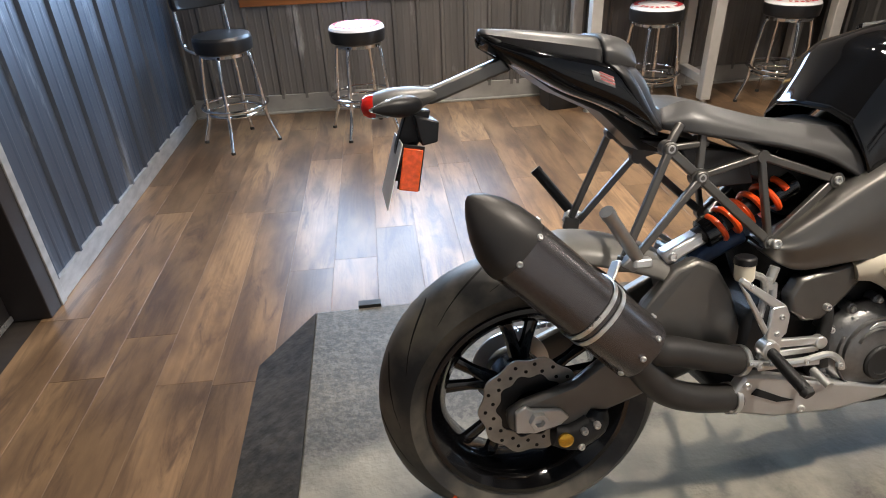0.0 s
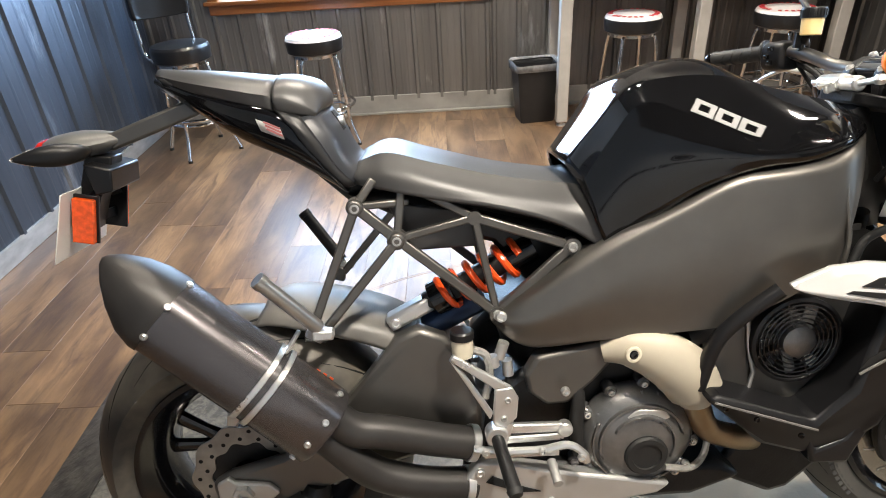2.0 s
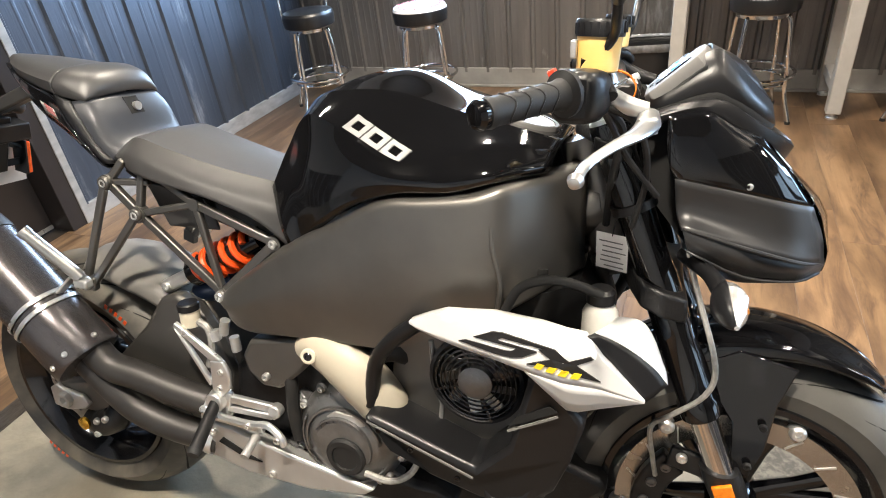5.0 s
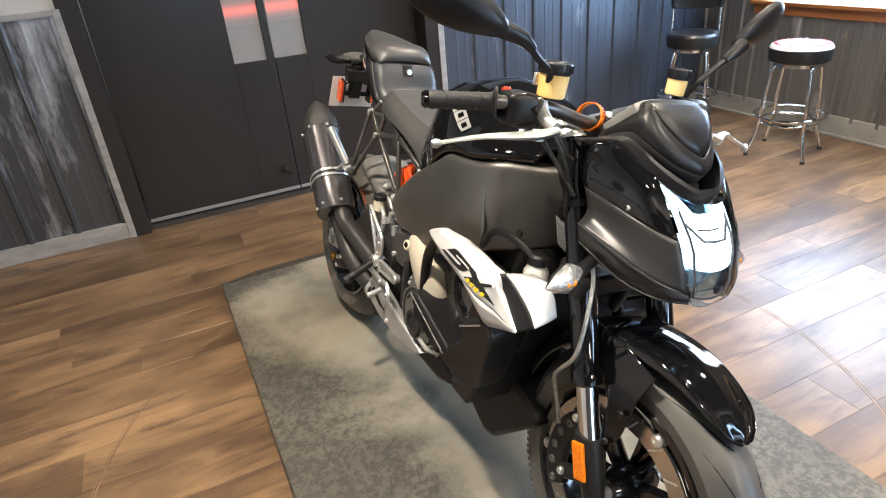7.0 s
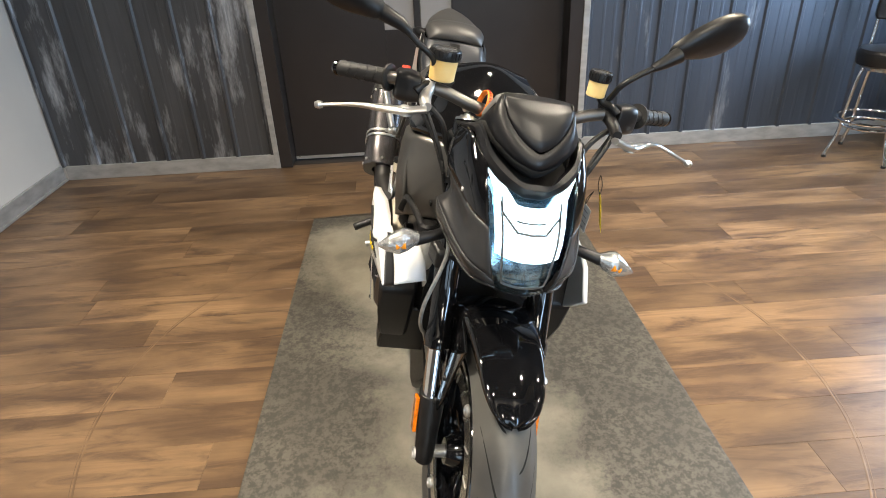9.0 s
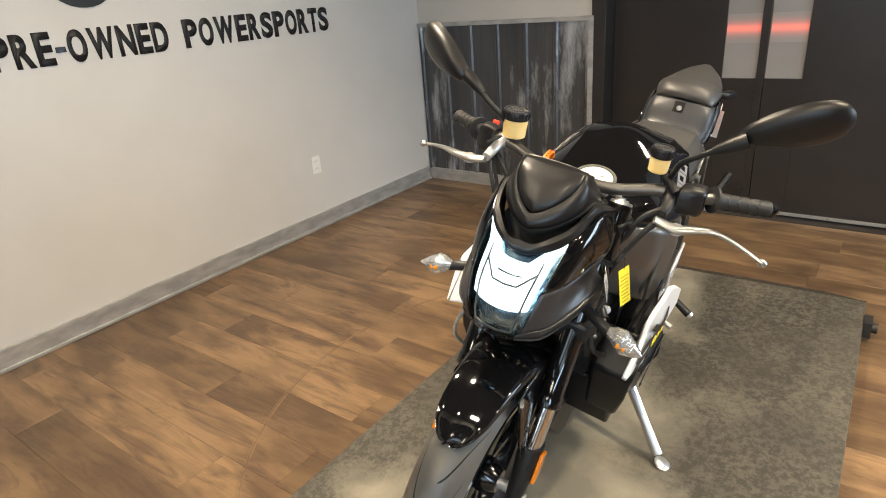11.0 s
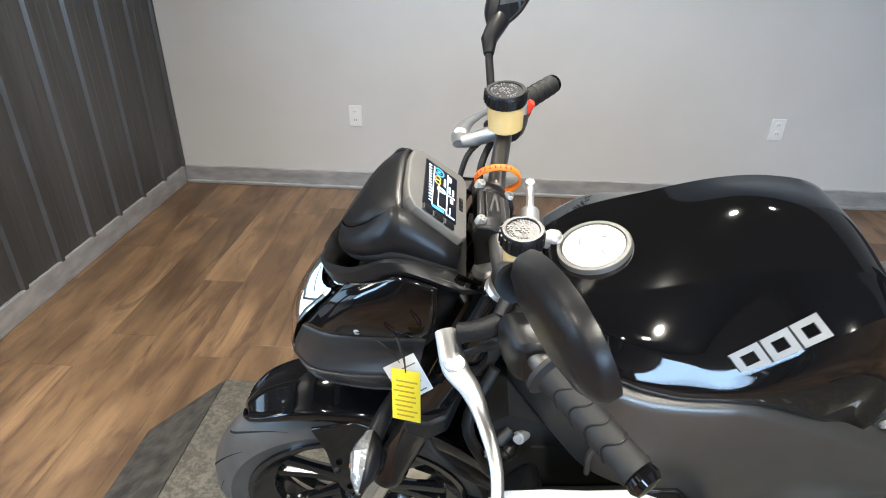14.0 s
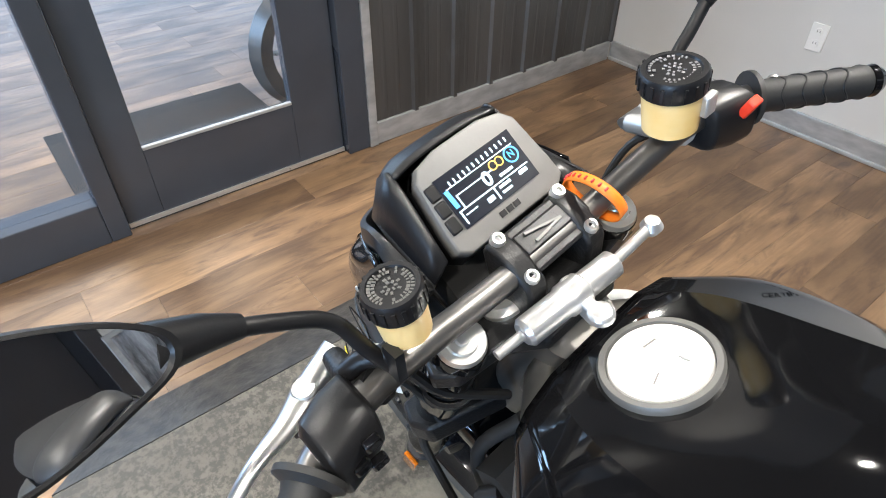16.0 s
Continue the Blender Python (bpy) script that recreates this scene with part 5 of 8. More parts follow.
for k in range(6):
    box(bm, V(0.938 + k * 0.011, -0.1775, 0.475), (0.007, 0.003, 0.020))
part("raised_mark", bm, M_cast, alt)
bm = bmesh.new()
prism(bm, [(0.70, 0.56), (0.76, 0.62), (0.93, 0.575), (0.98, 0.555), (0.90, 0.50), (0.80, 0.45), (0.72, 0.47)], 0.085, 0.135)
part("sprocket_cover", bm, M_matte, eng, "matte black sprocket cover", bevel=0.012)
# grey starter cover, right
bm = bmesh.new()
prism(bm, [(0.952, 0.640), (0.925, 0.632), (0.800, 0.610), (0.779, 0.575), (0.785, 0.540), (0.816, 0.512), (0.856, 0.512), (0.905, 0.556), (0.935, 0.590)], -0.115, -0.150)
part("side_cover", bm, M_frame, eng, "satin charcoal side cover", bevel=0.008)
bm = bmesh.new()
tube(bm, catmull([V(0.865, 0.13, 0.565), V(0.875, 0.14, 0.52), V(0.872, 0.14, 0.46), V(0.878, 0.14, 0.40)], 4), 0.013, 10)
part("coolant_hose", bm, M_rubber, eng, "black coolant hose")
bm = bmesh.new()
tube(bm, catmull([V(1.06, 0.15, 0.625), V(1.10, 0.14, 0.63), V(1.125, 0.12, 0.60), V(1.13, 0.10, 0.54)], 4), 0.020, 12)
part("coolant_hose", bm, M_rubber, eng, "black coolant hose")
for p in (V(0.845, 0.17, 0.552), V(1.075, 0.15, 0.365), V(1.055, 0.15, 0.352), V(0.90, 0.15, 0.325)):
    bolt(eng, p, (0, -1, 0), 0.008, 0.008)
bm = bmesh.new()
tube(bm, catmull([V(1.03, 0.165, 0.372), V(1.08, 0.16, 0.362), V(1.115, 0.14, 0.375), V(1.13, 0.12, 0.42)], 5), 0.0065, 8)
part("oil_line", bm, M_hose, eng, "braided oil line")

# -- header pipe and cream shield --
bm = bmesh.new()
tube(bm, catmull([V(0.98, 0.135, 0.60), V(1.05, 0.150, 0.56), V(1.085, 0.145, 0.50), V(1.125, 0.125, 0.42), V(1.20, 0.095, 0.372), V(1.245, 0.065, 0.345), V(1.215, 0.04, 0.318), V(1.12, 0.03, 0.300), V(0.95, 0.05, 0.285), V(0.78, 0.09, 0.31)], 6), 0.024, 18)
hd = part("header_pipe", bm, M_bronze, bike, "heat-tinted bronze exhaust header")
bm = bmesh.new()
path = catmull([V(0.915, 0.150, 0.612), V(0.955, 0.160, 0.620), V(1.006, 0.166, 0.606), V(1.050, 0.166, 0.572), V(1.078, 0.160, 0.530), V(1.084, 0.155, 0.500)], 6)
tube(bm, path, [0.020, 0.034, 0.047, 0.052, 0.049, 0.030], 18, flat=0.75, up=(0, 1, 0))
hs = part("heat_shield", bm, M_shield, bike, "cream wrapped header heat shield")
bm = bmesh.new()
lathe(bm, [(0.006, 0.0), (0.014, 0.0), (0.014, 0.005), (0.010, 0.006), (0.006, 0.004)], V(0.955, 0.189, 0.624), (0.1, -1, 0.1), 22, closed=True)
part("shield_grommet", bm, M_cream, hs)
bolt(hs, V(0.955, 0.192, 0.624), (0.1, -1, 0.1), 0.008, 0.004, M_gloss)
bm = bmesh.new()
lathe(bm, [(0.026, -0.012), (0.029, -0.012), (0.029, 0.012), (0.026, 0.012)], V(1.13, 0.035, 0.302), (1, 0.1, 0.1), 24, closed=True)
part("header_clamp", bm, M_alu, hd)

# -- belly pan --
bm = bmesh.new()
prism(bm, [(0.646, 0.349), (0.686, 0.415), (0.735, 0.410), (0.860, 0.374), (0.960, 0.354), (1.045, 0.332), (1.020, 0.314), (0.900, 0.298), (0.760, 0.306), (0.670, 0.330)], -0.135, -0.165)
bel = part("belly_pan", bm, M_silver, bike, "silver cast belly pan", bevel=0.006)
bm = bmesh.new()
prism(bm, [(0.700, 0.372), (0.760, 0.345), (0.800, 0.343), (0.770, 0.355), (0.712, 0.384)], -0.1655, -0.168)
part("belly_slot", bm, M_groove, bel, "dark slot", smooth=False)
for p in (V(0.690, 0.166, 0.392), V(0.82, 0.166, 0.318), V(0.66, 0.166, 0.345)):
    bolt(bel, p, (0, -1, 0), 0.0085, 0.005)
bm = bmesh.new()
prism(bm, [(0.66, 0.36), (0.70, 0.40), (0.86, 0.37), (1.16, 0.34), (1.20, 0.31), (1.10, 0.275), (0.76, 0.285), (0.67, 0.32)], -0.134, 0.130)
prism(bm, [(1.16, 0.30), (1.24, 0.40), (1.36, 0.43), (1.455, 0.395), (1.465, 0.372), (1.32, 0.235), (1.28, 0.225), (1.20, 0.265)], -0.090, 0.090)
part("lower_pan", bm, M_cast, bike, "black lower engine pan", bevel=0.02)

# -- frame spars --
SP = [(0.728, 0.668, 0.690, 0.125), (0.760, 0.640, 0.712, 0.148), (0.805, 0.628, 0.742, 0.160), (0.912, 0.640, 0.815, 0.174), (1.035, 0.650, 0.880, 0.186), (1.110, 0.660, 0.918, 0.194), (1.180, 0.690, 0.926, 0.200), (1.250, 0.724, 0.934, 0.198), (1.295, 0.742, 0.946, 0.185), (1.330, 0.755, 0.948, 0.150), (1.365, 0.768, 0.950, 0.105), (1.400, 0.780, 0.955, 0.060)]
for s in (1, -1):
    rows = []
    for f_, lo, hi, n_ in SP:
        h = hi - lo
        rows.append([V(f_, s * (n_ - 0.055), lo + 0.006), V(f_, s * (n_ - 0.012), lo), V(f_, s * (n_ - 0.006), lo + 0.02 * min(1, h / 0.1)), V(f_, s * (n_ + 0.006), lo + h * 0.5), V(f_, s * (n_ + 0.001), hi - 0.035 * min(1, h / 0.1)), V(f_, s * (n_ - 0.008), hi - 0.008), V(f_, s * (n_ - 0.05), hi)])
    bm = bmesh.new()
    rr = fine(rows, 4, 3)
    vs = grid(bm, rr)
    fr = part("frame_spar", bm, M_frame, bike, "broad satin charcoal frame spar", solid=0.005, angle=50)
    bolt(fr, V(0.742, s * 0.140, 0.688), (0, -s, 0), 0.010, 0.006)
    bm = bmesh.new()
    tube(bm, catmull([V(1.292, s * 0.190, 0.748), V(1.296, s * 0.192, 0.80), V(1.284, s * 0.194, 0.86), V(1.280, s * 0.184, 0.928)], 5), 0.0045, 8)
    part("frame_weld", bm, M_frame, fr)
    if s > 0:
        bm = bmesh.new()
        box(bm, V(1.348, 0.134, 0.80), (0.016, 0.004, 0.010))
        part("frame_plug", bm, M_groove, fr)
bm = bmesh.new()
rod(bm, V(1.385, 0, 0.985), V(1.460, 0, 0.775), 0.042, 0.046, 24)
tube(bm, [V(1.30, 0, 0.86), V(1.42, 0, 0.88)], [0.07, 0.05], 16)
part("steering_head", bm, M_frame, bike)

# -- tank cover --
TK = [
    [(0.924, 0.148, 0.790), (0.903, 0.148, 0.842), (0.881, 0.126, 0.905), (0.868, 0.076, 0.930), (0.862, 0.0, 0.936)],
    [(0.955, 0.152, 0.826), (0.938, 0.154, 0.900), (0.926, 0.132, 0.975), (0.918, 0.080, 0.994), (0.915, 0.0, 0.998)],
    [(1.000, 0.168, 0.858), (0.985, 0.168, 0.940), (0.974, 0.140, 1.030), (0.966, 0.094, 1.050), (0.962, 0.0, 1.056)],
    [(1.060, 0.180, 0.898), (1.052, 0.182, 0.950), (1.044, 0.160, 1.010), (1.034, 0.100, 1.064), (1.028, 0.0, 1.082)],
    [(1.140, 0.190, 0.925), (1.135, 0.194, 0.945), (1.150, 0.180, 0.968), (1.114, 0.098, 1.060), (1.110, 0.0, 1.086)],
    [(1.220, 0.190, 0.931), (1.218, 0.192, 0.946), (1.212, 0.170, 0.980), (1.206, 0.098, 1.034), (1.200, 0.0, 1.044)],
    [(1.290, 0.174, 0.946), (1.290, 0.174, 0.960), (1.285, 0.142, 0.992), (1.300, 0.090, 1.008), (1.285, 0.0, 1.002)],
    [(1.350, 0.118, 0.950), (1.354, 0.118, 0.962), (1.358, 0.098, 0.978), (1.362, 0.060, 0.986), (1.362, 0.0, 0.988)],
]
rows = [[V(f_, n_, u_) for f_, n_, u_ in r] + [V(f_, -n_, u_) for f_, n_, u_ in r[-2::-1]] for r in TK]
bm = bmesh.new()
tk_rows = fine(rows, 6, 6, crease=(2, 3, 5, 6), upto=8)
grid(bm, tk_rows)
tank = part("fuel_tank", bm, M_gloss, bike, "gloss black tank cover", solid=0.005, angle=24)
cap_c = V(1.294, 0, 1.004)
cap_ax = V(0.30, 0, 1).normalized()
bm = bmesh.new()
lathe(bm, [(0.044, -0.030), (0.051, -0.030), (0.052, 0.005), (0.050, 0.008), (0.045, 0.008), (0.044, 0.005)], cap_c, cap_ax, 48, closed=True)
capr = part("filler_ring", bm, M_capring, tank, "grey filler ring")
bm = bmesh.new()
lathe(bm, [(0, 0.007), (0.042, 0.007), (0.0435, 0.005), (0.0435, -0.02)], cap_c, cap_ax, 48)
cap = part("filler_cap", bm, material("satin_white_metal", (0.82, 0.82, 0.80), 0.30, metal=0.4, spread=0.04), tank, "bright satin filler cap")
bm = bmesh.new()
for a, l in ((0.6, 0.014), (2.5, 0.010), (4.2, 0.012)):
    p = cap_c + cap_ax * 0.0078 + V(math.cos(a) * 0.020, math.sin(a) * 0.020, -0.3 * math.cos(a) * 0.020)
    box(bm, p, (l, 0.0016, 0.001), Matrix.Rotation(a + 0.8, 3, "Z"))
tagged(part("cap_marks", bm, M_gauge, cap, smooth=False), kind="stuff")


tank_tree = BVHTree.FromPolygons([p for r in tk_rows for p in r], [(a * len(tk_rows[0]) + b, a * len(tk_rows[0]) + b + 1, (a + 1) * len(tk_rows[0]) + b + 1, (a + 1) * len(tk_rows[0]) + b) for a in range(len(tk_rows) - 1) for b in range(len(tk_rows[0]) - 1)])


def tank_badge(side):
    """Three plain slanted silver shapes, each slit along, in the place of a maker's name."""
    low0, low1 = V(1.042, side * 0.162, 1.021), V(1.144, side * 0.195, 0.980)
    top0, top1 = V(1.061, side * 0.147, 1.043), V(1.160, side * 0.183, 0.999)

    def put(e, h, lift):
        p = low0.lerp(low1, e).lerp(top0.lerp(top1, e), h)
        q, nrm, _, _ = tank_tree.find_nearest(p)
        if nrm.z < 0:
            nrm = -nrm
        return q + nrm * lift
    for k in range(3):
        e0 = k / 3 + 0.015
        for nm, mt, g, lift in (("badge_outline", M_lettering, 0.012, 0.0010), ("tank_badge", M_silverdecal, 0.0, 0.0018)):
            bm = bmesh.new()
            for a, b, h0, h1 in ((0.0, 0.305, -g, 0.26), (0.0, 0.075, 0.26, 0.74), (0.23, 0.305, 0.26, 0.74), (0.0, 0.305, 0.74, 1 + g)):
                grid(bm, [[put(e0 + a - g + (b - a + 2 * g) * j / 5, h0 + (h1 - h0) * i / 3, lift) for j in range(6)] for i in range(4)])
            part(nm, bm, mt, tank, "silver tank badge shape" if mt is M_silverdecal else "", solid=0.0004, smooth=False)


tank_badge(1)
tank_badge(-1)

# -- seats and tail --
ST = [
    [(0.512, 0.092, 0.926), (0.512, 0.096, 0.940), (0.520, 0.070, 0.960), (0.524, 0.0, 0.962)],
    [(0.580, 0.126, 0.914), (0.574, 0.116, 0.944), (0.570, 0.088, 0.974), (0.570, 0.0, 0.978)],
    [(0.655, 0.134, 0.898), (0.648, 0.122, 0.926), (0.642, 0.090, 0.953), (0.642, 0.0, 0.957)],
    [(0.750, 0.134, 0.878), (0.750, 0.118, 0.900), (0.750, 0.084, 0.922), (0.750, 0.0, 0.925)],
    [(0.850, 0.136, 0.842), (0.850, 0.118, 0.874), (0.854, 0.080, 0.902), (0.856, 0.0, 0.906)],
    [(0.930, 0.142, 0.786), (0.912, 0.137, 0.842), (0.896, 0.096, 0.898), (0.884, 0.0, 0.914)],
]
rows = [[V(f_, n_, u_) for f_, n_, u_ in r] + [V(f_, -n_, u_) for f_, n_, u_ in r[-2::-1]] for r in ST]
bm = bmesh.new()
grid(bm, fine(rows, 6, 5, crease=(2, 4)))
seat = part("rider_seat", bm, M_seat, bike, "matte grey vinyl rider seat", solid=0.012, angle=24)
bm = bmesh.new()
PL = [
    [(0.198, 0.020, 1.104), (0.196, 0.022, 1.118), (0.198, 0.012, 1.126), (0.198, 0.0, 1.127)],
    [(0.260, 0.058, 1.086), (0.258, 0.062, 1.104), (0.260, 0.042, 1.118), (0.260, 0.0, 1.122)],
    [(0.340, 0.086, 1.066), (0.338, 0.090, 1.088), (0.340, 0.062, 1.106), (0.340, 0.0, 1.112)],
    [(0.398, 0.098, 1.052), (0.396, 0.100, 1.076), (0.398, 0.070, 1.096), (0.398, 0.0, 1.103)],
]
rows = [[V(f_, n_, u_) for f_, n_, u_ in r] + [V(f_, -n_, u_) for f_, n_, u_ in r[-2::-1]] for r in PL]
grid(bm, fine(rows, 5, 5, crease=(1, 5)))
pill = part("pillion_seat", bm, M_seat, bike, "grey vinyl pillion seat", solid=0.010, angle=24)
bm = bmesh.new()
PF = [
    [(0.402, 0.100, 1.050), (0.400, 0.103, 1.076), (0.402, 0.072, 1.099), (0.402, 0.0, 1.106)],
    [(0.420, 0.100, 1.046), (0.420, 0.102, 1.072), (0.422, 0.072, 1.097), (0.424, 0.0, 1.104)],
    [(0.446, 0.096, 1.042), (0.448, 0.096, 1.060), (0.456, 0.066, 1.085), (0.460, 0.0, 1.093)],
    [(0.462, 0.090, 1.040), (0.466, 0.088, 1.048), (0.474, 0.055, 1.066), (0.478, 0.0, 1.072)],
    [(0.458, 0.084, 1.038), (0.464, 0.080, 1.042), (0.474, 0.045, 1.048), (0.480, 0.0, 1.052)],
]
rows = [[V(f_, n_, u_) for f_, n_, u_ in r] + [V(f_, -n_, u_) for f_, n_, u_ in r[-2::-1]] for r in PF]
grid(bm, fine(rows, 4, 5))
part("pillion_pad", bm, M_seat, pill, "rounded front pad of the pillion seat", solid=0.010, angle=60)
bm = bmesh.new()
HP = [[(0.436, 0.104, 1.040), (0.458, 0.090, 1.044), (0.468, 0.060, 1.047), (0.473, 0.0, 1.050)], [(0.456, 0.112, 1.008), (0.480, 0.098, 1.012), (0.489, 0.070, 1.014), (0.493, 0.0, 1.015)], [(0.482, 0.112, 0.962), (0.498, 0.100, 0.967), (0.508, 0.070, 0.970), (0.512, 0.0, 0.972)], [(0.508, 0.104, 0.926), (0.520, 0.092, 0.936), (0.530, 0.070, 0.948), (0.536, 0.0, 0.955)]]
rows = [[V(f_, n_, u_) for f_, n_, u_ in r] + [V(f_, -n_, u_) for f_, n_, u_ in r[-2::-1]] for r in HP]
grid(bm, fine(rows, 4, 4))
hump = part("seat_panel", bm, material("blue_grey_plastic", (0.028, 0.031, 0.038), 0.40, spread=0.1, scale=40, bump=0.05, bump_scale=400), bike, "matte blue-grey panel below the pillion seat", solid=0.004)
bm = bmesh.new()
prism(bm, [(0.465, 1.042), (0.480, 1.040), (0.4965, 1.008), (0.480, 1.004)], -0.020, 0.014)
lk = part("lock_recess", bm, M_groove, hump, smooth=False)
bm = bmesh.new()
rod(bm, V(0.484, 0, 1.020), V(0.4965, 0, 1.022), 0.009)
part("seat_lock", bm, M_alu, lk, "bright key lock")
for s in (1, -1):
    bm = bmesh.new()
    TS = [
        [(0.196, 0.022, 1.114), (0.194, 0.018, 1.100)],
        [(0.260, 0.062, 1.090), (0.262, 0.050, 1.058)],
        [(0.330, 0.090, 1.070), (0.335, 0.078, 1.012)],
        [(0.395, 0.106, 1.054), (0.410, 0.098, 0.978)],
        [(0.425, 0.114, 1.030), (0.470, 0.108, 0.940)],
        [(0.455, 0.116, 0.985), (0.500, 0.110, 0.918)],
    ]
    rows = [[V(a[0], s * a[1], a[2]), V((a[0] + b[0]) / 2, s * ((a[1] + b[1]) / 2 + 0.010), (a[2] + b[2]) / 2), V(b[0], s * b[1], b[2]), V(b[0], s * b[1] * 0.5, b[2] - 0.006)] for a, b in TS]
    grid(bm, fine(rows, 4, 4))
    tl = part("tail_panel", bm, M_gloss, bike, "gloss black tail panel", solid=0.004)
    bm = bmesh.new()
    TG = [[(0.400, 0.104, 1.056), (0.440, 0.106, 1.044)], [(0.422, 0.117, 1.034), (0.462, 0.110, 1.010)], [(0.450, 0.120, 0.990), (0.490, 0.108, 0.960)], [(0.498, 0.114, 0.926), (0.516, 0.100, 0.926)]]
    rows = [[V(a[0], s * a[1], a[2]), V((a[0] + b[0]) / 2, s * ((a[1] + b[1]) / 2 + 0.004), (a[2] + b[2]) / 2), V(b[0], s * b[1], b[2])] for a, b in TG]
    grid(bm, fine(rows, 4, 3))
    part("tail_trim", bm, M_matte, tl, "matte black tail trim", solid=0.004)
    bm = bmesh.new()
    q = [V(0.372, s * 0.1115, 1.044), V(0.409, s * 0.1180, 1.029), V(0.414, s * 0.1170, 1.010), V(0.378, s * 0.1105, 1.025)]
    grid(bm, [[q[0], q[0].lerp(q[1], 0.5), q[1]], [q[3], q[3].lerp(q[2], 0.5), q[2]]])
    fl_ = part("flag_sticker", bm, M_white, tl, "small pale flag sticker", solid=0.001)
    bm = bmesh.new()
    for k in range(3):
        a = q[0].lerp(q[3], 0.1 + 0.3 * k) + V(0.012, s * 0.004, -0.003)
        b = q[1].lerp(q[2], 0.1 + 0.3 * k) + V(0, s * 0.002, 0)
        bar(bm, a, b, 0.003, 0.0008)
    part("flag_bars", bm, M_fadedred, fl_, smooth=False)
bm = bmesh.new()
prism(bm, [(0.20, 1.115), (0.40, 1.06), (0.47, 1.03), (0.50, 0.93), (0.56, 0.905), (0.60, 0.86), (0.50, 0.88), (0.42, 0.96), (0.33, 1.005), (0.26, 1.055)], -0.045, 0.045)
part("under_tail", bm, M_matte, bike, "black under-seat tail tray", bevel=0.01)
bm = bmesh.new()
prism(bm, [(0.49, 0.905), (0.56, 0.905), (0.93, 0.80), (0.96, 0.72), (0.80, 0.72), (0.74, 0.80), (0.60, 0.845)], -0.075, 0.075)
part("airbox_tray", bm, M_matte, bike, "black tray under the seat", bevel=0.01)
bm = bmesh.new()
prism(bm, [(0.56, 0.89), (0.70, 0.865), (0.72, 0.80), (0.60, 0.80)], -0.078, -0.086)
part("tray_cover", bm, M_seat, bike, "grey tray side", bevel=0.006)

# -- tail light, plate carrier --
bm = bmesh.new()
prism(bm, [(0.235, 1.075), (0.255, 1.050), (0.10, 1.000), (0.055, 1.005), (0.055, 1.025), (0.10, 1.030)], -0.016, 0.016)
carrier = part("plate_carrier", bm, M_frame, bike, "grey plastic tail arm", bevel=0.005)
bm = bmesh.new()
rows = []
for f_, wd, h in ((-0.022, 0.030, 0.016), (0.0, 0.050, 0.024), (0.035, 0.058, 0.026), (0.075, 0.040, 0.020), (0.11, 0.016, 0.010)):
    rows.append([V(f_, wd * math.cos(a), 1.006 + f_ * 0.10 + h * math.sin(a)) for a in (2 * math.pi * k / 14 for k in range(14))])
grid(bm, fine(rows, 3, 1), wrap=True)
tlamp = part("tail_light", bm, M_capring, carrier, "dark grey cased tail light")
bm = bmesh.new()
rows = []
for f_, k_ in ((-0.034, 0.25), (-0.030, 0.75), (-0.020, 1.0), (-0.008, 1.04)):
    rows.append([V(f_, 0.040 * k_ * math.cos(a), 1.004 + 0.022 * k_ * math.sin(a)) for a in (2 * math.pi * k / 14 for k in range(14))])
vs = grid(bm, rows, wrap=True)
bm.faces.new(vs[0])
part("red_lens", bm, M_red, tlamp, "red tail lens")
for s in (1, -1):
    bm = bmesh.new()
    tube(bm, catmull([V(0.06, s * 0.030, 1.000), V(0.055, s * 0.070, 1.000), V(0.050, s * 0.085, 1.000)], 3), 0.007, 8)
    stalk = part("signal_stalk", bm, M_matte, carrier)
    bm = bmesh.new()
    sig = [(0.072, 0.040, 0.004, 0.004), (0.062, 0.062, 0.016, 0.014), (0.040, 0.082, 0.022, 0.019), (0.012, 0.098, 0.017, 0.014), (-0.017, 0.107, 0.003, 0.003)]
    rows = [[V(f_ + w_ * 0.9 * math.cos(a), s * (n_ + 0.3 * w_ * math.cos(a)), 1.006 + h_ * math.sin(a)) for a in (2 * math.pi * k / 14 for k in range(14))] for f_, n_, w_, h_ in sig]
    grid(bm, fine(rows, 3, 1), wrap=True)
    sg = part("signal_housing", bm, M_matte, stalk, "black turn signal housing")
    bm = bmesh.new()
    grid(bm, [[p + V(-0.002, s * 0.0005, 0) for p in r[3:12]] for r in rows[1:]])
    part("signal_lens", bm, M_facet, sg, "clear turn signal lens", solid=0.002, smooth=False)
bm = bmesh.new()
prism(bm, [(0.05, 0.995), (0.095, 0.99), (0.085, 0.955), (0.06, 0.92), (0.035, 0.86), (0.012, 0.865), (0.025, 0.93)], -0.022, 0.022)
prism(bm, [(0.06, 0.985), (0.105, 0.972), (0.100, 0.935), (0.07, 0.930)], -0.055, 0.055)
part("plate_bracket", bm, M_matte, carrier, "black plate bracket", bevel=0.003)
bm = bmesh.new()
a, b = V(0.032, 0, 0.942), V(-0.006, 0, 0.824)
bar(bm, a, b, 0.178, 0.0022, up=(1, 0, -0.35))
pl_ = part("number_plate", bm, M_whiteplastic, carrier, "blank white licence plate", bevel=0.0008)
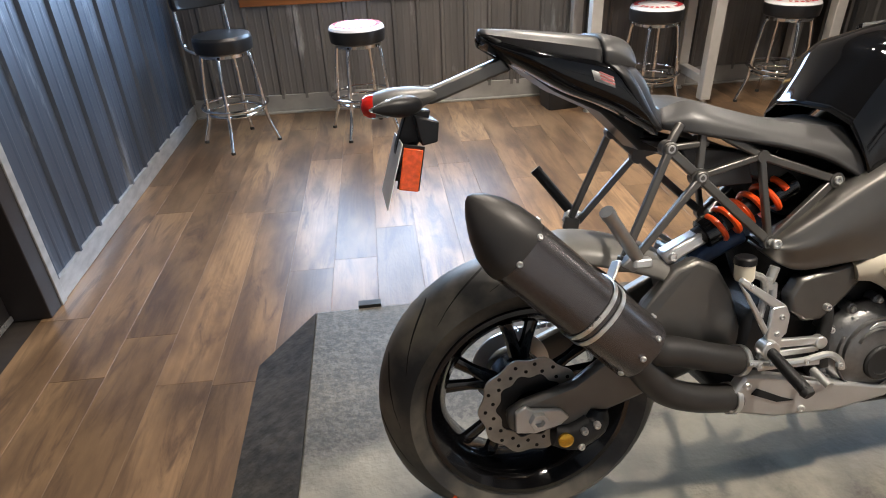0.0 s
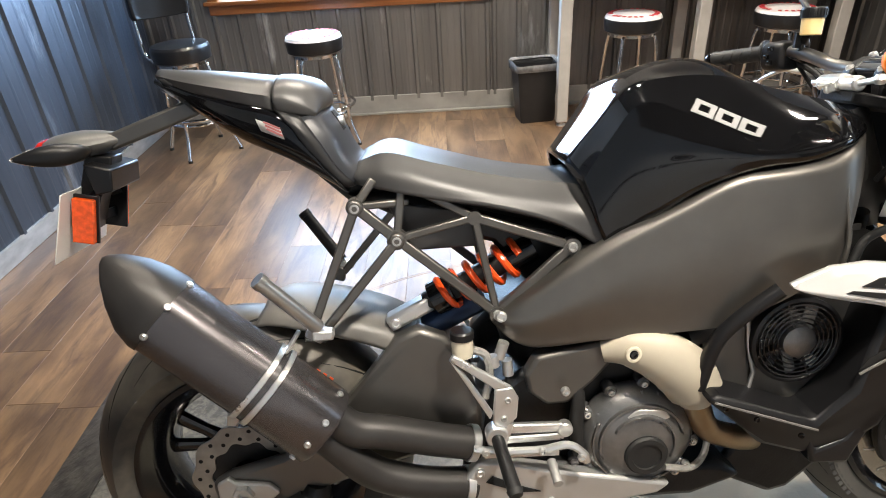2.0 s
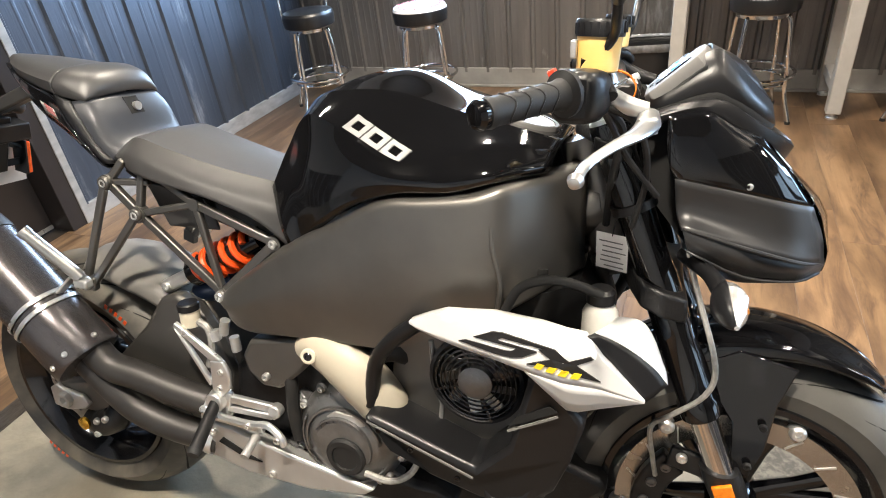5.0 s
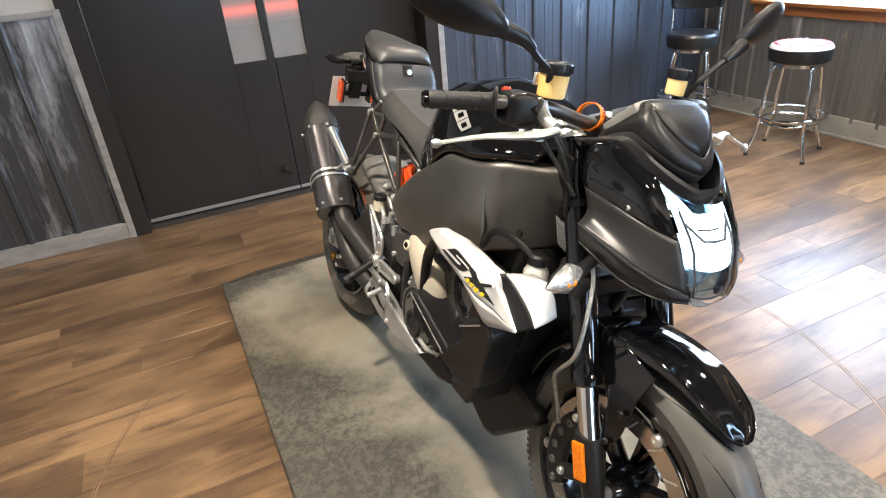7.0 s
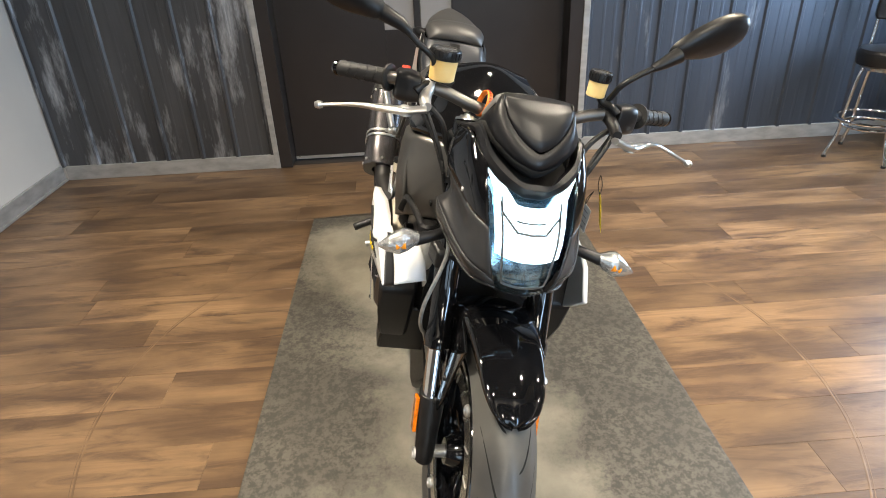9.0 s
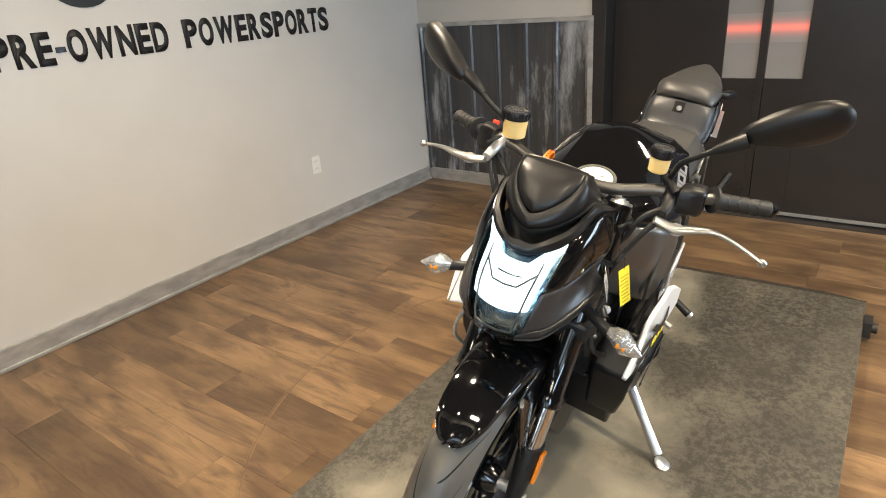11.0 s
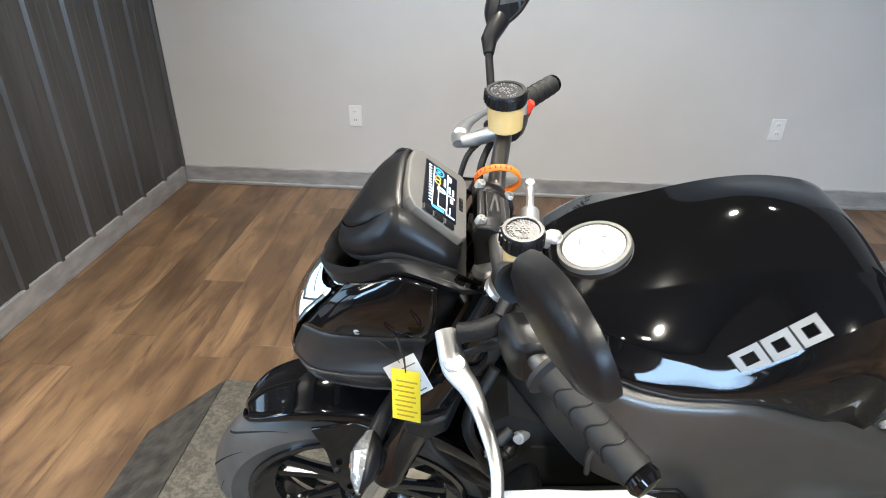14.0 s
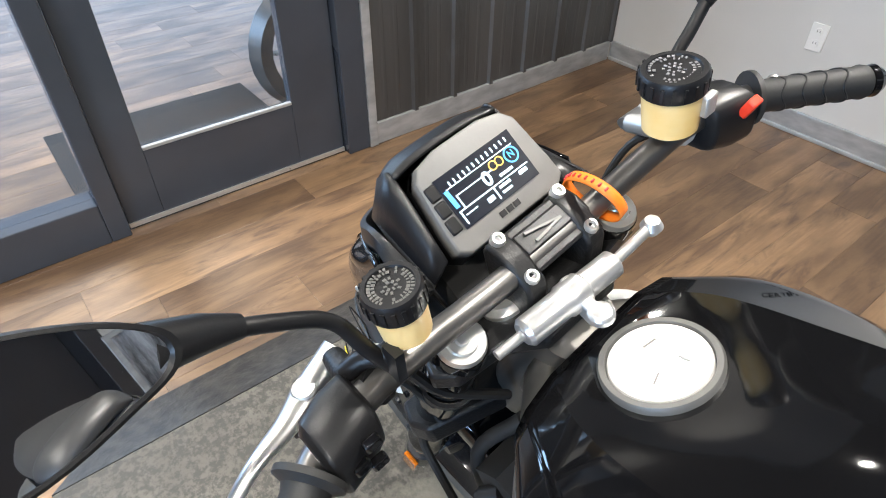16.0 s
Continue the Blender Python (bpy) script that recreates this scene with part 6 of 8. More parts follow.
for s in (1, -1):
    bm = bmesh.new()
    c_ = V(0.045, s * 0.062, 0.890)
    box(bm, c_, (0.036, 0.012, 0.078), Matrix.Rotation(radians(12), 3, "Y"))
    rf = part("side_reflector", bm, M_orangered, carrier, "orange-red side reflector", bevel=0.002)
    bm = bmesh.new()
    bar(bm, V(0.05, s * 0.02, 0.93), V(0.055, s * 0.06, 0.91), 0.02, 0.006)
    bar(bm, V(0.035, s * 0.02, 0.88), V(0.045, s * 0.06, 0.88), 0.016, 0.006)
    part("reflector_arm", bm, M_matte, rf)
    bm = bmesh.new()
    box(bm, c_ + V(0.001, -s * 0.0085, 0.002), (0.042, 0.005, 0.084), Matrix.Rotation(radians(12), 3, "Y"))
    part("reflector_back", bm, M_matte, rf, "black reflector back", bevel=0.001)

M_steelpeg = material("grey_steel_peg", (0.46, 0.46, 0.45), 0.3, metal=0.85, spread=0.15, scale=30)
# -- rear subframe lattice and passenger pegs --
for s in (1, -1):
    A, B_, C_, D_, E_ = (V(0.513, s * 0.124, 0.895), V(0.576, s * 0.126, 0.836), V(0.706, s * 0.120, 0.862), V(0.868, s * 0.120, 0.800), V(0.737, s * 0.122, 0.688))
    bm = bmesh.new()
    bar(bm, A, B_, 0.018, 0.014)
    sub = part("subframe", bm, M_frame, bike, "open charcoal cast rear subframe", bevel=0.003)
    for a, b, w in ((B_, E_, 0.017), (B_, C_, 0.013), (C_, E_, 0.013), (C_, D_, 0.016), (D_, E_, 0.018), (V(0.59, s * 0.112, 0.925), B_, 0.014), (A, V(0.545, s * 0.11, 0.935), 0.014), (C_, V(0.63, s * 0.115, 0.905), 0.014), (A, V(0.60, s * 0.112, 0.895), 0.012)):
        bm = bmesh.new()
        bar(bm, a, b, w, 0.0135)
        part("strut", bm, M_frame, sub, bevel=0.003)
    for p, r_ in ((A, 0.015), (B_, 0.017), (C_, 0.012), (D_, 0.015), (E_, 0.014)):
        bm = bmesh.new()
        lathe(bm, [(0, -0.009), (r_, -0.009), (r_, 0.009), (0, 0.009)], p, (0, 1, 0), 16)
        part("boss", bm, M_frame, sub)
    for p in (A, B_, D_, E_):
        bolt(sub, p + V(0, s * 0.012 if p in (A, B_) else s * 0.008, 0), (0, -s, 0), 0.009, 0.006, M_silver)
    bm = bmesh.new()
    K = V(0.430, s * 0.145, 0.696)
    for a, b in ((A + V(0, s * 0.010, 0), K + V(-0.004, 0, 0.006)), (B_ + V(0, s * 0.010, 0), K + V(0.012, 0, -0.006))):
        bar(bm, a, b, 0.015, 0.012)
        lathe(bm, [(0, -0.007), (0.013, -0.007), (0.013, 0.007), (0, 0.007)], a, (0, 1, 0), 16)
    bar(bm, K + V(0.015, 0, -0.012), K + V(-0.02, 0.006 * s, -0.004), 0.030, 0.016)
    han = part("peg_hanger", bm, M_frame, bike, "charcoal passenger peg hanger", bevel=0.003)
    bm = bmesh.new()
    k0, k1 = V(0.437, s * 0.172, 0.708), V(0.368, s * 0.205, 0.803)
    rod(bm, k0, k1, 0.0125, 0.0125, 16)
    rod(bm, k1, k1 + (k1 - k0).normalized() * 0.012, 0.0140, 0.0135, 16)
    peg = part("passenger_peg", bm, M_steelpeg if s > 0 else M_cast, han, "plain metal passenger peg")
    bm = bmesh.new()
    bar(bm, K + V(-0.005, s * 0.012, -0.01), k0 + V(0.002, 0, 0), 0.032, 0.020)
    box(bm, k0 + V(0.008, s * 0.004, -0.010), (0.034, 0.020, 0.018))
    part("peg_clevis", bm, M_alu, peg, bevel=0.004)

# -- rider pegs, heel guards, levers --
for s in (1, -1):
    yo, yi = -s * 0.176, -s * 0.166
    bm = bmesh.new()
    for poly_ in ([(0.647, 0.630), (0.654, 0.640), (0.752, 0.570), (0.722, 0.568)], [(0.752, 0.570), (0.763, 0.547), (0.759, 0.509), (0.736, 0.486), (0.716, 0.500), (0.718, 0.522), (0.722, 0.568)], [(0.647, 0.630), (0.672, 0.602), (0.718, 0.522), (0.712, 0.508)]):
        prism(bm, poly_, yi, yo)
    heel = part("heel_guard", bm, M_alu, bike, "bright triangular aluminium heel guard", bevel=0.003)
    for p in (V(0.744, s * 0.176, 0.546), V(0.736, s * 0.176, 0.510)):
        bolt(heel, p, (0, -s, 0), 0.006, 0.004, M_silver)
    bm = bmesh.new()
    for a, b, w in ((V(0.725, s * 0.165, 0.484), V(0.846, s * 0.160, 0.474), 0.018), (V(0.725, s * 0.165, 0.460), V(0.838, s * 0.160, 0.456), 0.014), (V(0.846, s * 0.160, 0.476), V(0.836, s * 0.160, 0.452), 0.016), (V(0.738, s * 0.165, 0.500), V(0.722, s * 0.165, 0.448), 0.036)):
        bar(bm, a, b, w, 0.012)
    lathe(bm, [(0, -0.010), (0.014, -0.010), (0.014, 0.010), (0, 0.010)], V(0.846, s * 0.160, 0.470), (0, 1, 0), 16)
    lathe(bm, [(0, -0.014), (0.020, -0.014), (0.020, 0.014), (0, 0.014)], V(0.722, s * 0.172, 0.478), (0, 1, 0), 18)
    rs = part("rearset_plate", bm, M_alu, bike, "bright aluminium footrest plate", bevel=0.003)
    bm = bmesh.new()
    p0, p1 = V(0.722, s * 0.180, 0.476), V(0.738, s * 0.268, 0.434)
    rod(bm, p0, p1, 0.0115, 0.013, 14)
    pg = part("rider_footpeg", bm, M_cast, rs, "dark ribbed rider footpeg")
    bm = bmesh.new()
    rod(bm, p1, p1 + (p1 - p0).normalized() * 0.010, 0.0145, 0.011, 14)
    part("peg_tip", bm, M_rubber if s > 0 else M_alu, pg)
    bm = bmesh.new()
    tube(bm, catmull([V(0.680, s * 0.176, 0.452), V(0.735, s * 0.180, 0.446), V(0.80, s * 0.184, 0.446), V(0.845, s * 0.190, 0.456), V(0.872, s * 0.192, 0.438), V(0.878, s * 0.192, 0.420)], 5), 0.0072, 8)
    bar(bm, V(0.70, s * 0.176, 0.440), V(0.83, s * 0.184, 0.440), 0.012, 0.008)
    lev = part("brake_pedal" if s > 0 else "shift_lever", bm, M_alu, bike, "bright aluminium foot lever")
    bm = bmesh.new()
    rod(bm, V(0.815, s * 0.190, 0.425), V(0.818, s * 0.235, 0.412), 0.0085, 0.0085, 12)
    part("toe_peg", bm, M_silver, lev)
    for p in (V(0.70, s * 0.182, 0.448), V(0.868, s * 0.196, 0.432), V(0.80, s * 0.188, 0.446)):
        bolt(lev, p, (0, -s, 0), 0.0075, 0.006)
bm = bmesh.new()
lathe(bm, [(0, 0), (0.017, 0), (0.019, 0.006), (0.019, 0.034), (0, 0.034)], V(0.672, 0.150, 0.625), (0, 0, 1), 18)
rbr = part("rear_brake_reservoir", bm, M_cream, bike, "cream rear brake fluid cup")
bm = bmesh.new()
lathe(bm, [(0, 0.034), (0.021, 0.034), (0.021, 0.046), (0.018, 0.049), (0, 0.049)], V(0.672, 0.150, 0.625), (0, 0, 1), 18)
part("cup_lid", bm, M_matte, rbr, "black lid")
bm = bmesh.new()
tube(bm, catmull([V(0.690, 0.150, 0.635), V(0.712, 0.152, 0.622), V(0.716, 0.155, 0.585), V(0.706, 0.160, 0.545)], 5), 0.0075, 8)
part("cup_hose", bm, M_hose, rbr)
bm = bmesh.new()
for p, q in ((V(0.722, 0.15, 0.62), V(0.726, 0.15, 0.60)), (V(0.735, 0.14, 0.61), V(0.745, 0.14, 0.64)), (V(0.750, 0.13, 0.60), V(0.752, 0.13, 0.57))):
    rod(bm, p, q, 0.010, 0.010, 10)
part("linkage_bolts", bm, M_silver, bike, "bright linkage fittings")
# side stand
bm = bmesh.new()
tube(bm, catmull([V(1.00, -0.125, 0.36), V(1.035, -0.19, 0.305), V(1.08, -0.275, 0.225), V(1.115, -0.345, 0.158)], 4), [0.018, 0.014, 0.013, 0.014], 10, flat=1.2)
st_ = part("side_stand", bm, M_lever, bike, "bright aluminium side stand")
bm = bmesh.new()
lathe(bm, [(0, 0.0), (0.024, 0.0), (0.026, 0.006), (0.018, 0.012), (0, 0.012)], V(1.125, -0.366, 0.138), (0, 0.22, 0.976), 18)
part("stand_foot", bm, M_alu, st_)

# -- radiator pods with fans, white side panels --
for s in (1, -1):
    bm = bmesh.new()
    lip, fd = (0.0, 0.150) if s > 0 else (0.012, 0.205)
    # left pod takes a darker copy of the plastic: its shade is in the colour
    M_hull = M_matte if s > 0 else M_podshade
    n0, n1 = -s * 0.140, -s * (0.230 + lip)
    prism(bm, [(1.068, 0.546), (1.085, 0.556), (1.262, 0.486), (1.318, 0.545), (1.352, 0.690), (1.372, 0.690), (1.432, 0.606), (1.412, 0.535), (1.386, 0.460), (1.340, 0.402), (1.262, 0.400), (1.180, 0.436), (1.120, 0.500)], n0, lambda x, z: n1 * (1 - 1.6 * max(0, 0.50 - z)))
    pod = part("radiator_pod", bm, M_hull, bike, "matte black radiator pod", bevel=0.010 if s > 0 else 0.018)
    bm = bmesh.new()
    tube(bm, catmull([V(1.070, s * (0.19 + lip), 0.550), V(1.088, s * (0.20 + lip), 0.635), V(1.120, s * (0.21 + lip), 0.684), V(1.176, s * (0.222 + lip), 0.735)], 4), 0.013, 10)
    part("pod_rim", bm, M_hull, pod)
    # right strips are grey: the lip's highlight is put into their colour
    bm = bmesh.new()
    bar(bm, V(1.080, s * (0.2325 + lip), 0.545), V(1.262, s * (0.2325 + lip), 0.475), 0.003, 0.003)
    bar(bm, V(1.318, s * (0.2325 + lip), 0.578), V(1.392, s * (0.2325 + lip), 0.618), 0.0035, 0.003)
    part("pod_edge_line", bm, M_gauge if s > 0 else M_hull, pod, smooth=False)
    bm = bmesh.new()
    prism(bm, [(1.318, 0.584), (1.392, 0.624), (1.380, 0.632), (1.330, 0.604)], -s * (0.2305 + lip), -s * (0.2315 + lip))
    part("pod_slot", bm, M_groove, pod, smooth=False)
    for p in (V(1.155, s * (0.231 + lip), 0.505), V(1.10, s * (0.231 + lip), 0.531), V(1.235, s * (0.231 + lip), 0.466)):
        bolt(pod, p, (0, -s, 0), 0.005, 0.003, M_gloss)
    bm = bmesh.new()
    prism(bm, [(1.085, 0.550), (1.100, 0.640), (1.160, 0.725), (1.360, 0.705), (1.340, 0.56), (1.262, 0.480)], -s * (fd - 0.016), -s * (fd - 0.002))
    # left shroud is darkened by the same shaded colour
    shr = part("fan_shroud", bm, M_frame if s > 0 else M_podshade, pod, "grey radiator fan shroud", bevel=0.004)
    bm = bmesh.new()
    tube(bm, [V(1.168, s * fd, 0.665), V(1.172, s * (fd + 0.004), 0.60), V(1.185, s * (fd + 0.004), 0.55), V(1.180, s * fd, 0.51)], 0.004, 6)
    part("shroud_edge", bm, M_silver, shr)
    fc = V(1.250, s * fd, 0.612) if s > 0 else V(1.246, s * fd, 0.585)
    bm = bmesh.new()
    lathe(bm, [(0.068, 0.0), (0.080, 0.0), (0.080, 0.018), (0.074, 0.020), (0.068, 0.014)], fc, (0, -s, 0), 40, closed=True)
    fan = part("radiator_fan", bm, M_matte, pod, "black radiator fan with a ring grille")
    bm = bmesh.new()
    lathe(bm, [(0.0, 0.0), (0.068, 0.0)], fc + V(0, s * 0.002, 0), (0, -s, 0), 32)
    part("fan_back", bm, M_groove, fan)
    for r_ in (0.036, 0.044, 0.052, 0.060, 0.068):
        bm = bmesh.new()
        tube(bm, [fc + V(math.cos(a) * r_, s * 0.020, math.sin(a) * r_) for a in (2 * math.pi * k / 32 for k in range(32))], 0.0016, 6, closed=True)
        part("grille_ring", bm, M_grille, fan)
    bm = bmesh.new()
    lathe(bm, [(0, 0.028), (0.020, 0.028), (0.029, 0.024), (0.030, 0.012), (0.026, 0.010)], fc, (0, -s, 0), 24)
    part("fan_motor", bm, M_engine, fan)
    for k in range(4):
        a = radians(20 + 90 * k)
        bm = bmesh.new()
        bar(bm, fc + V(math.cos(a) * 0.026, s * 0.019, math.sin(a) * 0.026), fc + V(math.cos(a) * 0.076, s * 0.019, math.sin(a) * 0.076), 0.004, 0.003)
        part("grille_arm", bm, M_grille, fan)
    for k in range(9):
        a = 2 * math.pi * k / 9
        bm = bmesh.new()
        p0 = fc + V(math.cos(a) * 0.024, s * 0.006, math.sin(a) * 0.024)
        p1 = fc + V(math.cos(a + 0.5) * 0.064, s * 0.010, math.sin(a + 0.5) * 0.064)
        bar(bm, p0, p1, 0.020, 0.002, up=(0.4 * math.sin(a), 1, 0.4))
        part("fan_blade", bm, M_silver if s > 0 and k in (6, 7) else M_engine, fan)
    # white panel, a curved shell
    def outn(x, z, s=s):
        if s < 0:
            return -s * (0.262 - 0.07 * (x - 1.18) - max(0, z - 0.735) * 0.45 - max(0, 0.66 - z) * 0.3)
        return -s * (0.261 - 0.26 * max(0, x - 1.40) - 1.6 * max(0, z - 0.762 + 0.2 * (x - 1.31)) - 0.1 * max(0, 1.25 - x))
    bm = bmesh.new()
    if s < 0:
        poly = [(1.178, 0.751), (1.205, 0.768), (1.240, 0.777), (1.300, 0.769), (1.355, 0.765), (1.410, 0.757), (1.452, 0.728), (1.509, 0.667), (1.470, 0.634), (1.430, 0.606), (1.400, 0.648), (1.360, 0.695), (1.318, 0.705), (1.278, 0.713), (1.225, 0.732)]
        prism(bm, poly, outn, lambda x, z, s=s: outn(x, z) + s * 0.012)
    else:
        # upper facet above the crease, then the small facet folded under it
        top_ = [(1.176, 1.205, 1.232, 1.300, 1.368, 1.429, 1.508), (0.753, 0.768, 0.779, 0.776, 0.766, 0.753, 0.667)]
        fold_ = [(1.176, 1.190, 1.225, 1.300, 1.348, 1.450, 1.508), (0.749, 0.742, 0.732, 0.716, 0.703, 0.684, 0.664)]
        xs = [1.176 + 0.332 * (k / 40) for k in range(41)]
        zt, zf = np.interp(xs, *top_), np.interp(xs, *fold_)
        up_ = [[Vector((x, outn(x, b_ + (a_ - b_) * j / 6), b_ + (a_ - b_) * j / 6)) for x, a_, b_ in zip(xs, zt, zf)] for j in range(7)]
        xl = [1.348 + 0.160 * k / 20 for k in range(21)]
        zu = np.interp(xl, *fold_)
        zl = np.interp(xl, (1.348, 1.404, 1.418, 1.508), (0.702, 0.634, 0.630, 0.663))
        low_ = [[Vector((x, outn(x, b_ + (a_ - b_) * j / 3) + s * 0.42 * (a_ - b_) * (1 - j / 3), b_ + (a_ - b_) * j / 3)) for x, a_, b_ in zip(xl, zu, zl)] for j in range(4)]
        lip = [p + V(0, -0.014, 0) for p in up_[-1]]
        grid(bm, up_ + [lip])
        grid(bm, low_)
    pan = part("side_panel", bm, M_white, bike, "white radiator side panel with black angular mark", **({"bevel": 0.003} if s < 0 else {"solid": 0.006, "angle": 28}))
    def mark(pl, mat_, nm, lift=0.0016):
        b_ = bmesh.new()
        prism(b_, pl, lambda x, z: outn(x, z) - s * lift, lambda x, z: outn(x, z) + s * 0.001)
        part(nm, b_, mat_, pan, smooth=False)
    if s > 0:
        mark([(1.276, 0.747), (1.303, 0.759), (1.317, 0.759), (1.387, 0.744), (1.376, 0.742), (1.317, 0.751), (1.311, 0.7485), (1.312, 0.746), (1.365, 0.737), (1.336, 0.738)], M_lettering, "panel_mark")
        mark([(1.365, 0.7365), (1.344, 0.725), (1.330, 0.723), (1.307, 0.725), (1.254, 0.738), (1.264, 0.741), (1.322, 0.732), (1.331, 0.733), (1.336, 0.7375)], M_lettering, "panel_mark")
        mark([(1.367, 0.741), (1.389, 0.744), (1.408, 0.727), (1.435, 0.735), (1.439, 0.731), (1.417, 0.722), (1.450, 0.697), (1.423, 0.704), (1.394, 0.717), (1.367, 0.716), (1.351, 0.716), (1.361, 0.720), (1.384, 0.728)], M_lettering, "panel_mark", 0.0020)
        for k in range(4):
            x, z = 1.361 + k * 0.0165, 0.7125 - k * 0.0032
            mark([(x, z), (x + 0.010, z - 0.002), (x + 0.015, z + 0.006), (x + 0.005, z + 0.008)], M_yellow, "panel_figure_bar", 0.0026)
    else:
        mark([(1.463, 0.683), (1.447, 0.711), (1.370, 0.717), (1.377, 0.706), (1.435, 0.697), (1.448, 0.682)], M_lettering, "panel_mark")
        mark([(1.448, 0.681), (1.393, 0.684), (1.384, 0.705), (1.376, 0.705), (1.386, 0.672), (1.474, 0.662)], M_lettering, "panel_mark")
        mark([(1.368, 0.713), (1.340, 0.731), (1.314, 0.727), (1.278, 0.748), (1.295, 0.730), (1.312, 0.710), (1.352, 0.708)], M_lettering, "panel_mark")
        mark([(1.400, 0.742), (1.365, 0.742), (1.335, 0.726), (1.352, 0.716)], M_lettering, "panel_mark", 0.0018)
        for k in range(4):
            x = 1.370 - k * 0.0165
            z = 0.681 + k * 0.0045
            mark([(x, z), (x - 0.010, z + 0.002), (x - 0.005, z + 0.017), (x + 0.005, z + 0.015)], M_yellow, "panel_figure_bar", 0.0022)
    # the right panel's front, turned inwards beyond a dark inlaid strip
    if s < 0:
        F_PARTS = ()
    else:
        F_PARTS = (("panel_inlay", M_matte, "black inlaid strip"), ("panel_front", M_white, "white front face of the side panel"))
    F0 = [(1.427, 0.231, 0.753), (1.455, 0.232, 0.722), (1.482, 0.232, 0.692), (1.509, 0.230, 0.663)]
    F1 = [(1.436, 0.223, 0.756), (1.474, 0.219, 0.740), (1.514, 0.213, 0.710), (1.536, 0.211, 0.684)]
    F2 = [(1.462, 0.165, 0.756), (1.492, 0.160, 0.752), (1.508, 0.150, 0.726), (1.516, 0.142, 0.688)]
    f0_, f1_, f2_ = [[V(a, s * b, c) for a, b, c in r] for r in (F0, F1, F2)]
    mid_ = [p.lerp(q, 0.5) + V(0.006, 0, 0.004) for p, q in zip(f1_, f2_)]
    for (nm, mt, lb), gr in zip(F_PARTS, ([f0_, f1_], [f1_, mid_, f2_, [p + V(-0.03, -s * 0.004, -0.03) for p in f2_]])):
        bm = bmesh.new()
        grid(bm, fine(gr, 4, 5))
        part(nm, bm, mt, pan, lb, solid=0.005, angle=60)
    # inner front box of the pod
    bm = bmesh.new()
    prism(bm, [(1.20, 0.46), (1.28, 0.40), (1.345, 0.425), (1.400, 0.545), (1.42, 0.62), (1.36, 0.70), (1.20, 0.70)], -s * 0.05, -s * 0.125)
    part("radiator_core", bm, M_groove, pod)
    bm = bmesh.new()
    prism(bm, [(1.265, 0.452), (1.276, 0.385), (1.345, 0.380), (1.372, 0.44), (1.398, 0.540), (1.385, 0.545), (1.335, 0.432), (1.285, 0.412)], -s * 0.05, -s * 0.205)
    part("pod_scoop", bm, M_hull, pod, "matte black pod scoop", bevel=0.006)
# coolant bottle on the right
bm = bmesh.new()
lathe(bm, [(0.0, -0.085), (0.022, -0.085), (0.027, -0.070), (0.026, -0.016), (0.021, -0.006), (0.016, 0.002), (0.0, 0.002)], V(1.436, 0.146, 0.768), (0, 0, 1), 20)
cool = part("coolant_bottle", bm, M_bottle, bike, "white plastic coolant bottle")
bm = bmesh.new()
lathe(bm, [(0.0, 0.022), (0.016, 0.022), (0.021, 0.016), (0.021, 0.0), (0.0, 0.0)], V(1.436, 0.146, 0.768), (0, 0, 1), 18)
part("bottle_cap", bm, M_matte, cool, "black cap")
bm = bmesh.new()
tube(bm, catmull([V(1.440, 0.158, 0.782), V(1.405, 0.175, 0.802), V(1.365, 0.188, 0.812), V(1.325, 0.19, 0.795), V(1.305, 0.195, 0.76)], 6), 0.0072, 10)
part("bottle_hose", bm, M_rubber, cool, "black hose")

# -- front fork --
FT, FB = V(1.432, 0, 1.005), V(1.676, 0, 0.362)
fdir = (FB - FT).normalized()


def on_fork(u_):
    return FT + (FB - FT) * ((FT.z - u_) / (FT.z - FB.z))


bm = bmesh.new()
prism(bm, [(1.375, -0.045), (1.375, 0.045), (1.405, 0.075), (1.412, 0.125), (1.432, 0.142), (1.462, 0.128), (1.468, 0.075), (1.455, 0.03), (1.455, -0.03), (1.468, -0.075), (1.462, -0.128), (1.432, -0.142), (1.412, -0.125), (1.405, -0.075)], 0, 1)
for v in bm.verts:
    v.co = Vector((v.co.x, v.co.z, 0.978 + v.co.y * 0.022 - (v.co.x - 1.43) * 0.30))
tc_ = part("top_clamp", bm, M_cast, bike, "black top fork clamp", bevel=0.004)
bm = bmesh.new()
prism(bm, [(1.455, -0.05), (1.455, 0.05), (1.490, 0.140), (1.520, 0.150), (1.555, 0.135), (1.550, 0.05), (1.550, -0.05), (1.555, -0.135), (1.520, -0.150), (1.490, -0.140)], 0, 1)
for v in bm.verts:
    v.co = Vector((v.co.x, v.co.z, 0.755 + v.co.y * 0.040 - (v.co.x - 1.51) * 0.35))
part("bottom_clamp", bm, M_cast, bike, "black bottom fork clamp", bevel=0.006)
